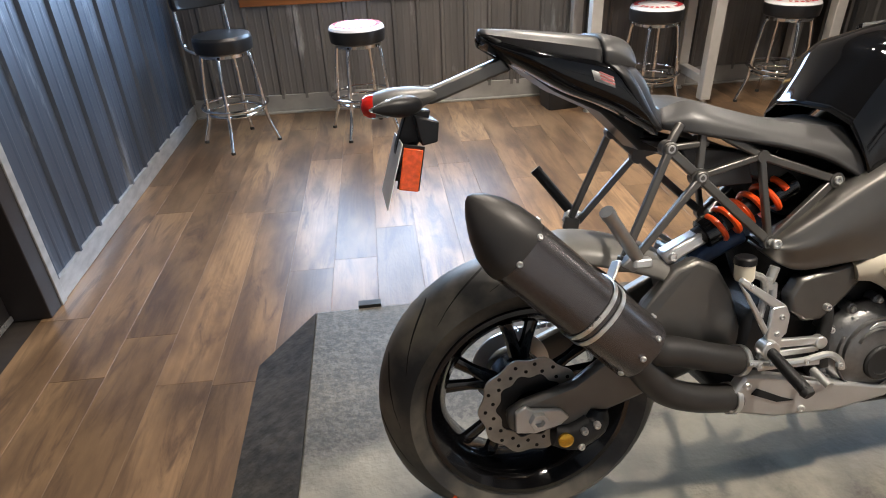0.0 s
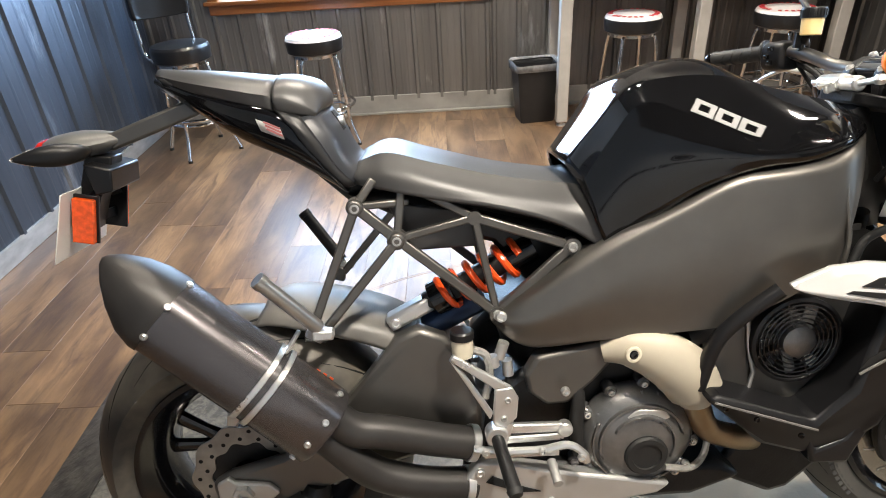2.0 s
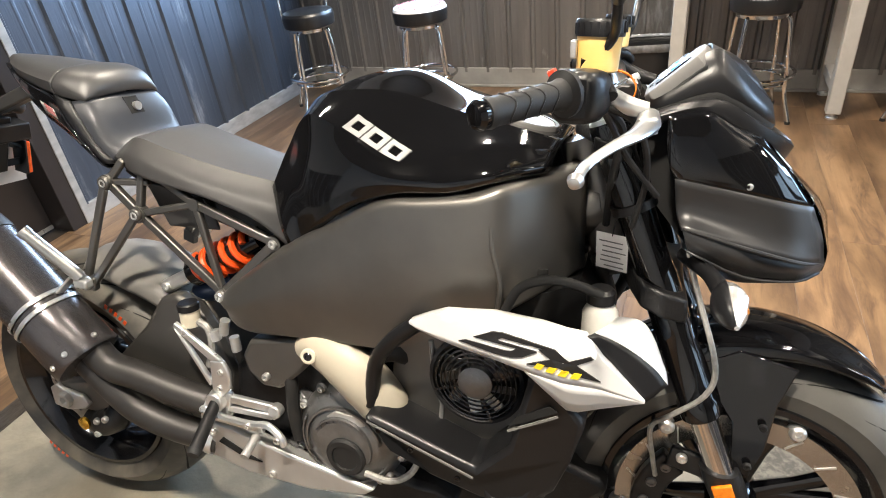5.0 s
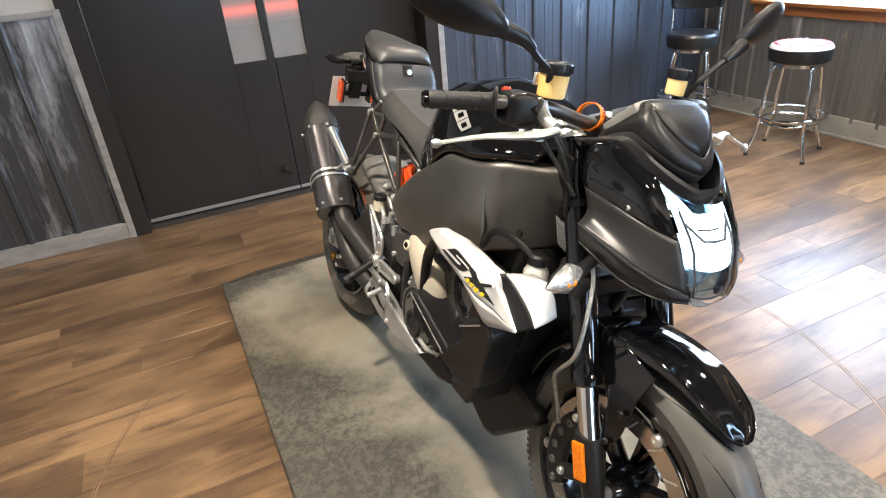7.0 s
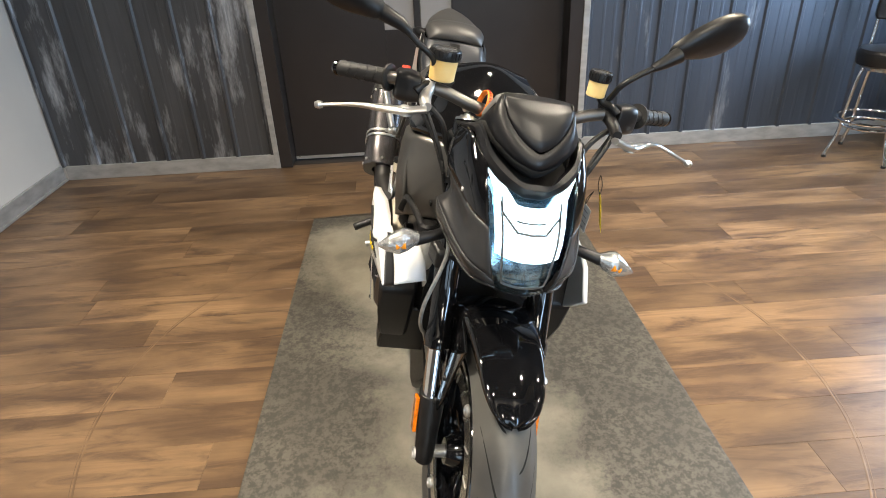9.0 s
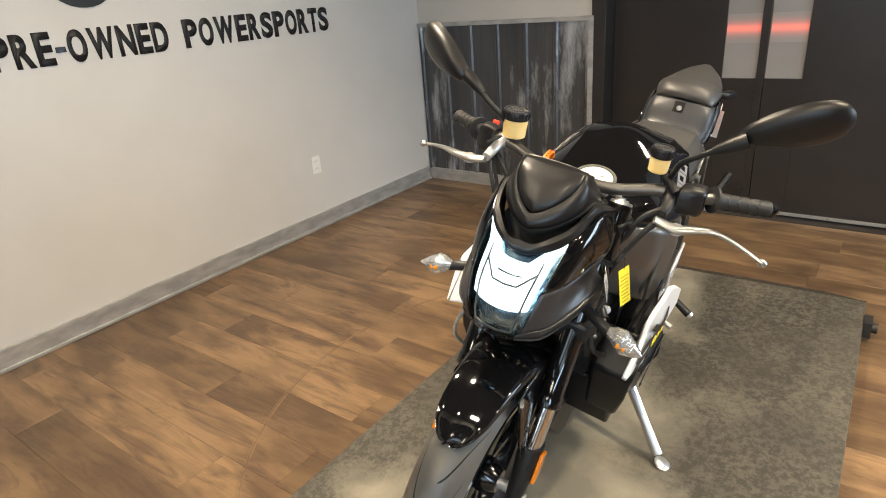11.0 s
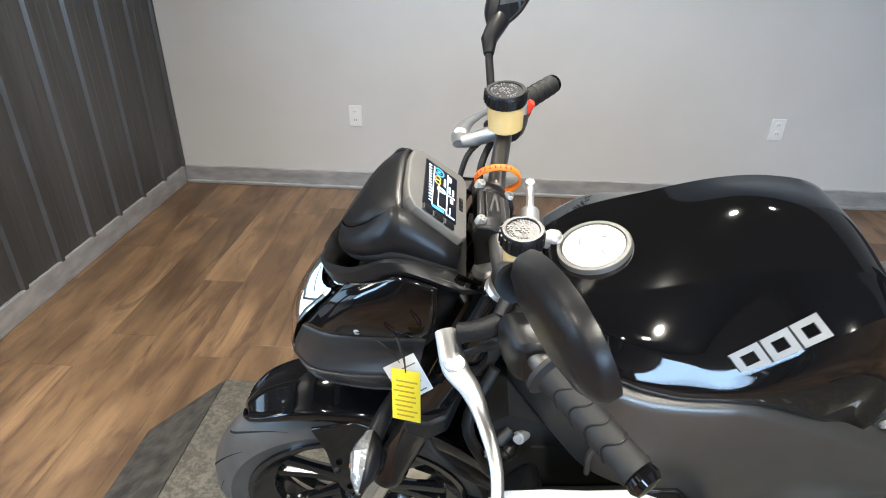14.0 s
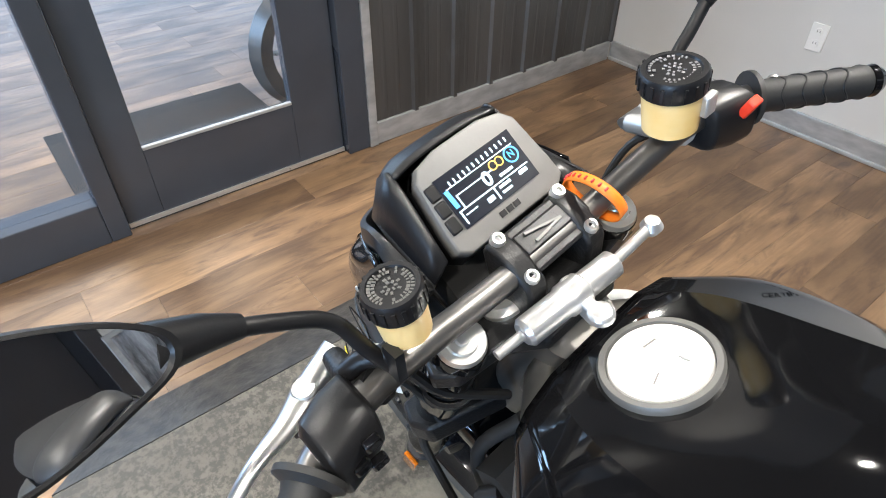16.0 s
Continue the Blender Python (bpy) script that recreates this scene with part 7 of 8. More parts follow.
for s in (1, -1):
    off = V(0, s * 0.105, 0)
    bm = bmesh.new()
    lathe(bm, [(0, -0.018), (0.025, -0.018), (0.0265, -0.010), (0.0265, 0.20), (0.0285, 0.22), (0.0285, 0.30), (0.0275, 0.31), (0.0275, 0.425), (0.031, 0.43), (0.031, 0.455), (0.024, 0.460)], FT + off, fdir, 28)
    fk = part("fork_leg", bm, M_gloss, bike, "black upside-down fork leg")
    bm = bmesh.new()
    rod(bm, FT + off + fdir * 0.45, FT + off + fdir * 0.615, 0.0215, 0.0215, 24)
    part("stanchion", bm, M_chrome, fk, "polished chrome stanchion")
    bm = bmesh.new()
    lathe(bm, [(0, -0.014), (0.006, -0.014), (0.007, -0.010), (0.014, -0.010), (0.015, -0.006), (0.022, -0.006), (0.024, -0.002), (0.024, 0.006)], FT + off - fdir * 0.018, fdir, 22)
    part("fork_cap", bm, M_alu, fk, "bright fork cap")
    bm = bmesh.new()
    p = on_fork(0.485) + off
    rows = []
    for d_, w_, t_ in ((0.0, 0.030, 0.030), (0.03, 0.032, 0.032), (0.09, 0.028, 0.026), (0.125, 0.026, 0.024), (0.150, 0.020, 0.022)):
        c_ = p + fdir * d_
        rows.append([c_ + V(math.cos(a) * w_, s * math.sin(a) * t_ * 0.9, 0) for a in (2 * math.pi * k / 14 for k in range(14))])
    vs = grid(bm, rows, wrap=True)
    bm.faces.new(vs[-1])
    bm.faces.new(vs[0][::-1])
    foot = part("fork_foot", bm, M_cast, fk, "black fork foot")
    bm = bmesh.new()
    rc = on_fork(0.438) + V(-0.002, s * 0.135, 0)
    bar(bm, rc - fdir * 0.038, rc + fdir * 0.038, 0.030, 0.008)
    part("fork_reflector", bm, M_amber, foot, "amber fork reflector", bevel=0.002)
    bm = bmesh.new()
    lathe(bm, [(0.006, 0), (0.013, 0), (0.013, 0.005), (0.007, 0.005), (0.006, 0.001)], p + fdir * 0.138 + V(0, s * 0.020, 0), (0, -s, 0), 16, closed=True)
    part("axle_cap", bm, M_alu, foot)
    bm = bmesh.new()
    lathe(bm, [(0.0285, -0.006), (0.033, -0.006), (0.033, 0.006), (0.0285, 0.006)], on_fork(0.905) + off, fdir, 24, closed=True)
    part("fork_ring", bm, M_cast, fk)
bm = bmesh.new()
rod(bm, V(FA[0] + 0.002, 0.115, FA[2]), V(FA[0] + 0.002, -0.115, FA[2]), 0.014)
part("front_axle", bm, M_silver, fw)
# front caliper
bm = bmesh.new()
rows = []
for k in range(9):
    a = radians(136 + k * 9.5)
    rr0, rr1 = 0.118, 0.168
    c0, c1 = V(FA[0] + math.cos(a) * rr0, 0, FA[2] + math.sin(a) * rr0), V(FA[0] + math.cos(a) * rr1, 0, FA[2] + math.sin(a) * rr1)
    rows.append([c0 + V(0, 0.058, 0), c0 + V(0, 0.078, 0), c1 + V(0, 0.080, 0), c1 + V(0, 0.058, 0)])
vs = grid(bm, rows, wrap=True)
bm.faces.new(vs[0][::-1])
bm.faces.new(vs[-1])
fcal = part("front_caliper", bm, M_cast, bike, "grey eight-piston front caliper", bevel=0.004)
for k in range(5):
    a = radians(142 + k * 16)
    bolt(fcal, V(FA[0] + math.cos(a) * 0.146, 0.080, FA[2] + math.sin(a) * 0.146), (0, -1, 0), 0.009, 0.004, M_engine)
bm = bmesh.new()
bar(bm, V(1.555, 0.080, 0.475), V(1.650, 0.085, 0.455), 0.040, 0.012)
bar(bm, V(1.560, 0.080, 0.330), V(1.655, 0.085, 0.385), 0.034, 0.012)
part("caliper_bracket", bm, M_cast, fcal, bevel=0.004)
for p in (V(1.575, 0.090, 0.478), V(1.565, 0.090, 0.335)):
    bolt(fcal, p, (0, -1, 0), 0.009, 0.006)
# front mudguard
rows = []
for deg, r_, wd, drop in ((52.5, 0.318, 0.006, 0.001), (53.5, 0.322, 0.022, 0.003), (57, 0.328, 0.041, 0.008), (64, 0.336, 0.055, 0.016), (76, 0.343, 0.063, 0.026), (90, 0.347, 0.070, 0.036), (106, 0.350, 0.078, 0.048), (124, 0.344, 0.076, 0.044), (142, 0.332, 0.072, 0.038), (160, 0.324, 0.066, 0.03)):
    a = radians(deg)
    c_, s_ = math.cos(a), math.sin(a)
    def at(n_, q):
        return V(FA[0] + c_ * (r_ - q), n_, FA[2] + s_ * (r_ - q))
    rows.append([at(-wd - 0.003, drop), at(-wd, drop * 0.45), at(-wd * 0.75, 0.008), at(0, 0), at(wd * 0.75, 0.008), at(wd, drop * 0.45), at(wd + 0.003, drop)])
bm = bmesh.new()
grid(bm, fine(rows, 5, 4))
mg = part("front_mudguard", bm, M_gloss, bike, "gloss black front mudguard", solid=0.004, angle=60)
for s in (1, -1):
    bm = bmesh.new()
    prism(bm, [(1.590, 0.655), (1.640, 0.680), (1.720, 0.660), (1.700, 0.600), (1.690, 0.520), (1.672, 0.470), (1.645, 0.480), (1.640, 0.560), (1.600, 0.620)], lambda x, z, s=s: -s * (0.074 + (0.66 - z) * 0.10), lambda x, z, s=s: -s * (0.080 + (0.66 - z) * 0.10))
    lg = part("mudguard_leg", bm, M_gloss, mg, "gloss black mudguard leg", bevel=0.002)
    for p in (V(1.682, s * 0.098, 0.565), V(1.668, s * 0.104, 0.495)):
        bolt(lg, p, (0, -s, 0), 0.006, 0.004, M_cast)

# -- nose, headlight, dash --
M_nosesatin = material("satin_black_panel", (0.026, 0.026, 0.027), 0.36, spread=0.1, scale=30, bump=0.04, bump_scale=400)
NC = 0.008                          # the bars and the nose are turned a little to the right


def nose(f, n, u):
    return V(f, n + NC, u)


def mirrored(half):
    """Rows given for the right half, side first and centre last, made whole."""
    return [[nose(*p) for p in r] + [nose(f_, -n_, u_) for f_, n_, u_ in r[-2::-1]] for r in half]


rows = []
for v in range(9):
    t = v / 8
    row = []
    for k in range(13):
        q = -1 + 2 * k / 12
        side_f = float(np.interp(t, (0, 0.45, 0.80, 1), (1.631, 1.700, 1.728, 1.728)))
        side_u = float(np.interp(t, (0, 0.45, 0.80, 1), (0.998, 0.911, 0.838, 0.812)))
        mid_f = float(np.interp(t, (0, 0.45, 0.80, 1), (1.664, 1.728, 1.742, 1.726)))
        mid_u = float(np.interp(t, (0, 0.45, 0.80, 1), (0.962, 0.898, 0.824, 0.796)))
        w_ = float(np.interp(t, (0, 0.45, 0.80, 1), (0.086, 0.077, 0.064, 0.050)))
        e = abs(q) ** 2.2
        row.append(nose(mid_f + (side_f - mid_f) * e, q * w_, mid_u + (side_u - mid_u) * e))
    rows.append(row)
bm = bmesh.new()
grid(bm, rows)
hl = part("headlight", bm, M_clearlens, bike, "lit headlight behind a clear lens", solid=0.002)
bm = bmesh.new()
grid(bm, [[p - V(0.012, 0, 0) for p in r[1:-1]] for r in rows[1:6]])
part("lamp_face", bm, M_headlamp, hl, "bright blue-white headlight beam")
for s in (1, -1):
    bm = bmesh.new()
    c_ = [rows[v][k if s < 0 else 12 - k] - V(0.010, 0, 0) for v, k in ((0, 0), (1, 1), (2, 3), (1, 4), (0, 2))]
    bm.faces.new([bm.verts.new(p) for p in c_])
    part("marker_lamp", bm, M_headlamp, hl, "bright slanting marker lamp", solid=0.002)
bm = bmesh.new()
grid(bm, [[p - V(0.020, 0, 0) for p in r] for r in rows])
part("lamp_reflector", bm, M_bluebowl, hl, "blue-tinted faceted reflector bowl", solid=0.002)
bm = bmesh.new()
for edge_ in ([r[2] for r in rows[1:8]], [r[-3] for r in rows[1:8]], rows[7][2:-2], [rows[2][2], rows[3][4], rows[3][6], rows[3][8], rows[2][10]]):
    tube(bm, [p - V(0.009, 0, 0) for p in edge_], 0.0022, 6)
part("lamp_bezel", bm, M_gauge, hl, "thin grey inner lamp bezel")
bm = bmesh.new()
rows_b = [[p - V(0.008, 0, 0) + V(0, 0, d_) for p in rows[2][4:9]] for d_ in (-0.002, -0.016)]
rows_b[1] = [p + V(0.004, 0, -0.010 * (1 - abs(k - 2) / 2)) for k, p in enumerate(rows_b[1])]
grid(bm, rows_b)
part("lamp_divider", bm, M_gauge, hl, "grey chevron divider of the lamp", solid=0.002)
for s in (1, -1):
    def N_(f, n, u, s=s):
        return nose(f, s * n, u)
    edge = [rows[v][12 if s > 0 else 0] for v in range(9)]
    tipg = edge[4].lerp(edge[3], 0.4)
    GS = [
        [edge[0] + V(-0.004, 0, 0.004), N_(1.585, 0.100, 1.022), N_(1.552, 0.112, 1.040), N_(1.506, 0.124, 1.034)],
        [edge[1], N_(1.618, 0.106, 0.994), N_(1.572, 0.121, 1.000), N_(1.506, 0.134, 1.004)],
        [edge[2], N_(1.640, 0.107, 0.958), N_(1.586, 0.125, 0.962), N_(1.512, 0.138, 0.972)],
        [tipg, N_(1.652, 0.106, 0.924), N_(1.590, 0.122, 0.939), N_(1.520, 0.136, 0.955)],
    ]
    bm = bmesh.new()
    grid(bm, fine(GS, 5, 5))
    gp = part("nose_panel", bm, M_gloss, bike, "gloss black headlight side panel", solid=0.004, angle=60)
    bolt(gp, N_(1.612, 0.1165, 0.944), (-0.35, -s, -0.1), 0.005, 0.003, M_silver)
    CH_ = [
        [tipg, N_(1.652, 0.106, 0.924), N_(1.590, 0.122, 0.939), N_(1.520, 0.136, 0.955)],
        [edge[5].lerp(edge[6], 0.3), N_(1.668, 0.100, 0.878), N_(1.605, 0.113, 0.894), N_(1.526, 0.124, 0.912)],
        [edge[7].lerp(edge[8], 0.2), N_(1.690, 0.099, 0.838), N_(1.625, 0.126, 0.860), N_(1.535, 0.149, 0.891)],
    ]
    bm = bmesh.new()
    grid(bm, fine(CH_, 4, 4))
    ch = part("chin_panel", bm, M_nosesatin, bike, "satin black lower headlight panel", solid=0.004, angle=50)
    CW = [
        CH_[2],
        [edge[8] + V(-0.002, 0, -0.002), N_(1.690, 0.088, 0.808), N_(1.620, 0.112, 0.818), N_(1.545, 0.146, 0.860)],
        [edge[8] - V(0.03, s * 0.015, 0.006), N_(1.650, 0.048, 0.790), N_(1.60, 0.070, 0.798), N_(1.54, 0.09, 0.850)],
        [nose(1.690, 0, 0.790), nose(1.640, 0, 0.786), nose(1.59, 0, 0.790), nose(1.55, 0, 0.830)],
    ]
    bm = bmesh.new()
    grid(bm, [r for r in CW[:2]])
    grid(bm, fine(CW[1:], 3, 3))
    part("chin_underside", bm, M_nosesatin, ch, "", solid=0.003, angle=30)
    bm = bmesh.new()
    tube(bm, catmull([CH_[2][3], CH_[2][2], CH_[2][1], CH_[2][1].lerp(CH_[2][0], 0.75)], 5), [0.0015, 0.003, 0.003, 0.0015], 8)
    part("chin_crease", bm, M_nosesatin, ch)
# cowl: flat upper face, stepped flanks, then the thick chevron brow
UP = [
    [(1.551, 0.066, 1.113), (1.553, 0.044, 1.116), (1.554, 0.022, 1.1175), (1.554, 0.0, 1.118)],
    [(1.575, 0.0665, 1.102), (1.590, 0.046, 1.098), (1.598, 0.023, 1.093), (1.602, 0.0, 1.090)],
    [(1.596, 0.058, 1.082), (1.618, 0.040, 1.060), (1.632, 0.020, 1.046), (1.640, 0.0, 1.039)],
]
bm = bmesh.new()
grid(bm, fine(mirrored(UP), 3, 3, crease=(3,)))
cowl = part("dash_cowl", bm, M_matte, bike, "matte black dash cowl with a short screen", solid=0.004, angle=30)
FLANK_T = [(1.478, 0.076, 1.058), (1.551, 0.067, 1.112), (1.577, 0.067, 1.100), (1.598, 0.059, 1.080), (1.620, 0.040, 1.058), (1.634, 0.020, 1.044), (1.642, 0.0, 1.036)]
FLANK_R = [(1.482, 0.092, 1.036), (1.552, 0.090, 1.060), (1.582, 0.085, 1.052), (1.606, 0.072, 1.038), (1.630, 0.046, 1.020), (1.643, 0.022, 1.011), (1.649, 0.0, 1.007)]
FLANK_U = [(1.482, 0.100, 1.028), (1.545, 0.090, 1.040), (1.570, 0.078, 1.030), (1.590, 0.062, 1.016), (1.610, 0.040, 1.000), (1.622, 0.020, 0.990), (1.626, 0.0, 0.985)]
# the throat sheet is near-black: the gap's shade is its colour
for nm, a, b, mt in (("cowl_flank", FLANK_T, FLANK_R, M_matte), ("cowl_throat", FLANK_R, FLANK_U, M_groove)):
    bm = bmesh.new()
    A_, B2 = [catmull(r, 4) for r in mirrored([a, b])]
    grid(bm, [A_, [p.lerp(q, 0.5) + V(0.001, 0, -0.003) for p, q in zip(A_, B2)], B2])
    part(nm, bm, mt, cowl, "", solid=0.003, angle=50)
BROW_I = [(1.480, 0.094, 1.034), (1.556, 0.093, 1.054), (1.612, 0.080, 1.026), (1.642, 0.056, 1.006), (1.666, 0.028, 0.990), (1.668, 0.0, 0.989)]
BROW_O = [(1.480, 0.122, 1.030), (1.560, 0.104, 1.044), (1.610, 0.092, 1.010), (1.646, 0.066, 0.986), (1.666, 0.022, 0.967), (1.668, 0.0, 0.966)]
bm = bmesh.new()
I_, O_ = [catmull(r, 4) for r in mirrored([BROW_I, BROW_O])]
grid(bm, [[p + V(-0.030, 0, -0.022) for p in I_], I_, [p.lerp(q, 0.5) + V(0.006, 0, 0.003) for p, q in zip(I_, O_)], O_, [p + V(-0.006, 0, -0.008) for p in O_], [p + V(-0.030, 0, -0.004) for p in O_]])
part("headlight_brow", bm, M_matte, cowl, "matte black V-shaped brow", solid=0.002, angle=32)
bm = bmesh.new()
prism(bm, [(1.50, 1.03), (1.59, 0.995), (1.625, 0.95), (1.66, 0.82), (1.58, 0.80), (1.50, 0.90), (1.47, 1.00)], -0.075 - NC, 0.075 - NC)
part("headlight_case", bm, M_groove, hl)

# dash
gx0, gx1 = V(1.474, 0.010, 1.049), V(1.549, 0.010, 1.112)
gd = (gx1 - gx0).normalized()
gn = Vector((-gd.z, 0, gd.x))
glen = (gx1 - gx0).length
gm = Matrix.Identity(4)
for i, c in enumerate((Vector((0, -1, 0)), gd, gn)):
    for j in range(3):
        gm[j][i] = c[j]
gm.translation = gx0 + Vector((0, -0.008, 0))


bm = bmesh.new()
def bezel(k_, z_, drop=0.0):
    """The dash outline, crowned at the top, with rounded corners."""
    pts = [(-0.060, 0.000), (-0.071, 0.008), (-0.070, 0.030), (-0.064, glen - 0.016), (-0.054, glen - 0.004), (-0.028, glen + 0.002), (0.028, glen + 0.002), (0.054, glen - 0.004), (0.064, glen - 0.016), (0.070, 0.030), (0.071, 0.008), (0.060, 0.000)]
    return [gm @ Vector((x * k_, glen / 2 + (y - glen / 2) * k_ - drop, z_)) for x, y in pts]


vs = grid(bm, [bezel(0.97, -0.030, 0.004), bezel(1.0, -0.012), bezel(1.01, -0.010), bezel(1.01, 0.000), bezel(0.985, 0.005), bezel(0.90, 0.006)], wrap=True)
bm.faces.new(vs[-1])
bm.faces.new(vs[0][::-1])
dash = part("dashboard", bm, M_gauge, bike, "grey dashboard with a lit colour screen", bevel=0.0015, angle=25)
bm = bmesh.new()
vs = grid(bm, [bezel(1.025, -0.016), bezel(1.03, -0.013), bezel(1.03, -0.028, 0.002), bezel(1.02, -0.040, 0.006)], wrap=True)
bm.faces.new(vs[-1])
part("dash_back", bm, M_matte, dash, "black rear shell of the dashboard", angle=40)


def on_screen(x, y, z):
    """Where a place of the drawn screen lies on the dash face."""
    return Vector(((x + 0.042) * 1.02 - 0.051, (y - 0.020) * 0.80 + 0.021, z + 0.0025))


def on_dash(x0, y0, x1, y1, z, mat_, name, parent, slant=0.0):
    bm = bmesh.new()
    q = [gm @ on_screen(*p) for p in ((x0, y0, z), (x1, y0, z), (x1 + slant, y1, z), (x0 + slant, y1, z))]
    lo = [bm.verts.new(p - gn * 0.0016) for p in q]
    hi = [bm.verts.new(p) for p in q]
    bm.faces.new(hi)
    for k in range(4):
        bm.faces.new((lo[k], lo[(k + 1) % 4], hi[(k + 1) % 4], hi[k]))
    return part(name, bm, mat_, parent, smooth=False)


scr = on_dash(-0.042, 0.020, 0.054, 0.088, 0.0052, M_screen, "screen", dash)
for k in range(3):
    bm = bmesh.new()
    c_ = gm @ Vector((-0.0595 + 0.0012 * k, 0.031 + k * 0.0175, 0.0065))
    box(bm, c_, (0.013, 0.004, 0.004))
    bmesh.ops.transform(bm, matrix=Matrix.Translation(c_) @ gm.to_3x3().to_4x4() @ Matrix.Diagonal((1, 4, 1, 1)) @ Matrix.Translation(-c_), verts=bm.verts)
    part("dash_button", bm, M_matte, dash, bevel=0.002)
zz = 0.0060
for k in range(13):
    x = -0.030 + k * 0.0062
    on_dash(x, 0.0715 + k * 0.0004, x + 0.0012, 0.0775 + k * 0.0004, zz, M_lcdwhite, "rev_tick", scr)
on_dash(-0.036, 0.070, 0.048, 0.0712, zz, M_lcdwhite, "rev_line", scr)
on_dash(-0.0385, 0.046, -0.034, 0.070, zz, M_lcdblue, "rev_bar", scr, -0.001)
for a in ((-0.030, 0.058, 0.014, 0.0592), (-0.0312, 0.040, -0.030, 0.0592), (-0.038, 0.040, 0.050, 0.0416), (0.004, 0.024, 0.0052, 0.040), (-0.038, 0.024, -0.0365, 0.040)):
    on_dash(*a, zz, M_lcdwhite, "screen_line", scr)
for a in ((-0.034, 0.033, -0.020, 0.0345), (-0.008, 0.028, 0.000, 0.034), (0.010, 0.034, 0.024, 0.0375), (0.010, 0.027, 0.022, 0.030), (0.036, 0.033, 0.046, 0.038), (0.018, 0.045, 0.034, 0.0485)):
    on_dash(*a, zz, M_lcdwhite, "screen_text_bar", scr)
lettering("speed_figure", "0", gm @ Matrix.Translation(on_screen(0.0, 0.044, 0.0058)), 0.0150, 0.0095, M_lcdwhite, scr, 0.0004, bold=0.02)
bm = bmesh.new()
lathe(bm, [(0.0070, 0.0), (0.0085, 0.0), (0.0085, 0.0006), (0.0070, 0.0006)], gm @ on_screen(0.041, 0.060, 0.0056), gn, 20, closed=True)
part("gear_ring", bm, M_lcdblue, scr)
lettering("gear_letter", "N", gm @ Matrix.Translation(on_screen(0.0380, 0.0563, 0.0058)), 0.0075, 0.006, M_lcdblue, scr, 0.0004)
bm = bmesh.new()
for k, x in enumerate((0.018, 0.026)):
    lathe(bm, [(0.0038, 0.0), (0.0050, 0.0), (0.0050, 0.0006), (0.0038, 0.0006)], gm @ on_screen(x, 0.062, 0.0056), gn, 16, closed=True)
part("warning_rings", bm, M_lcdgold, scr)
for k in range(3):
    on_dash(-0.006 + k * 0.009, 0.005, 0.001 + k * 0.009, 0.0125, 0.0048, M_matte, "maker_mark_bar", dash)

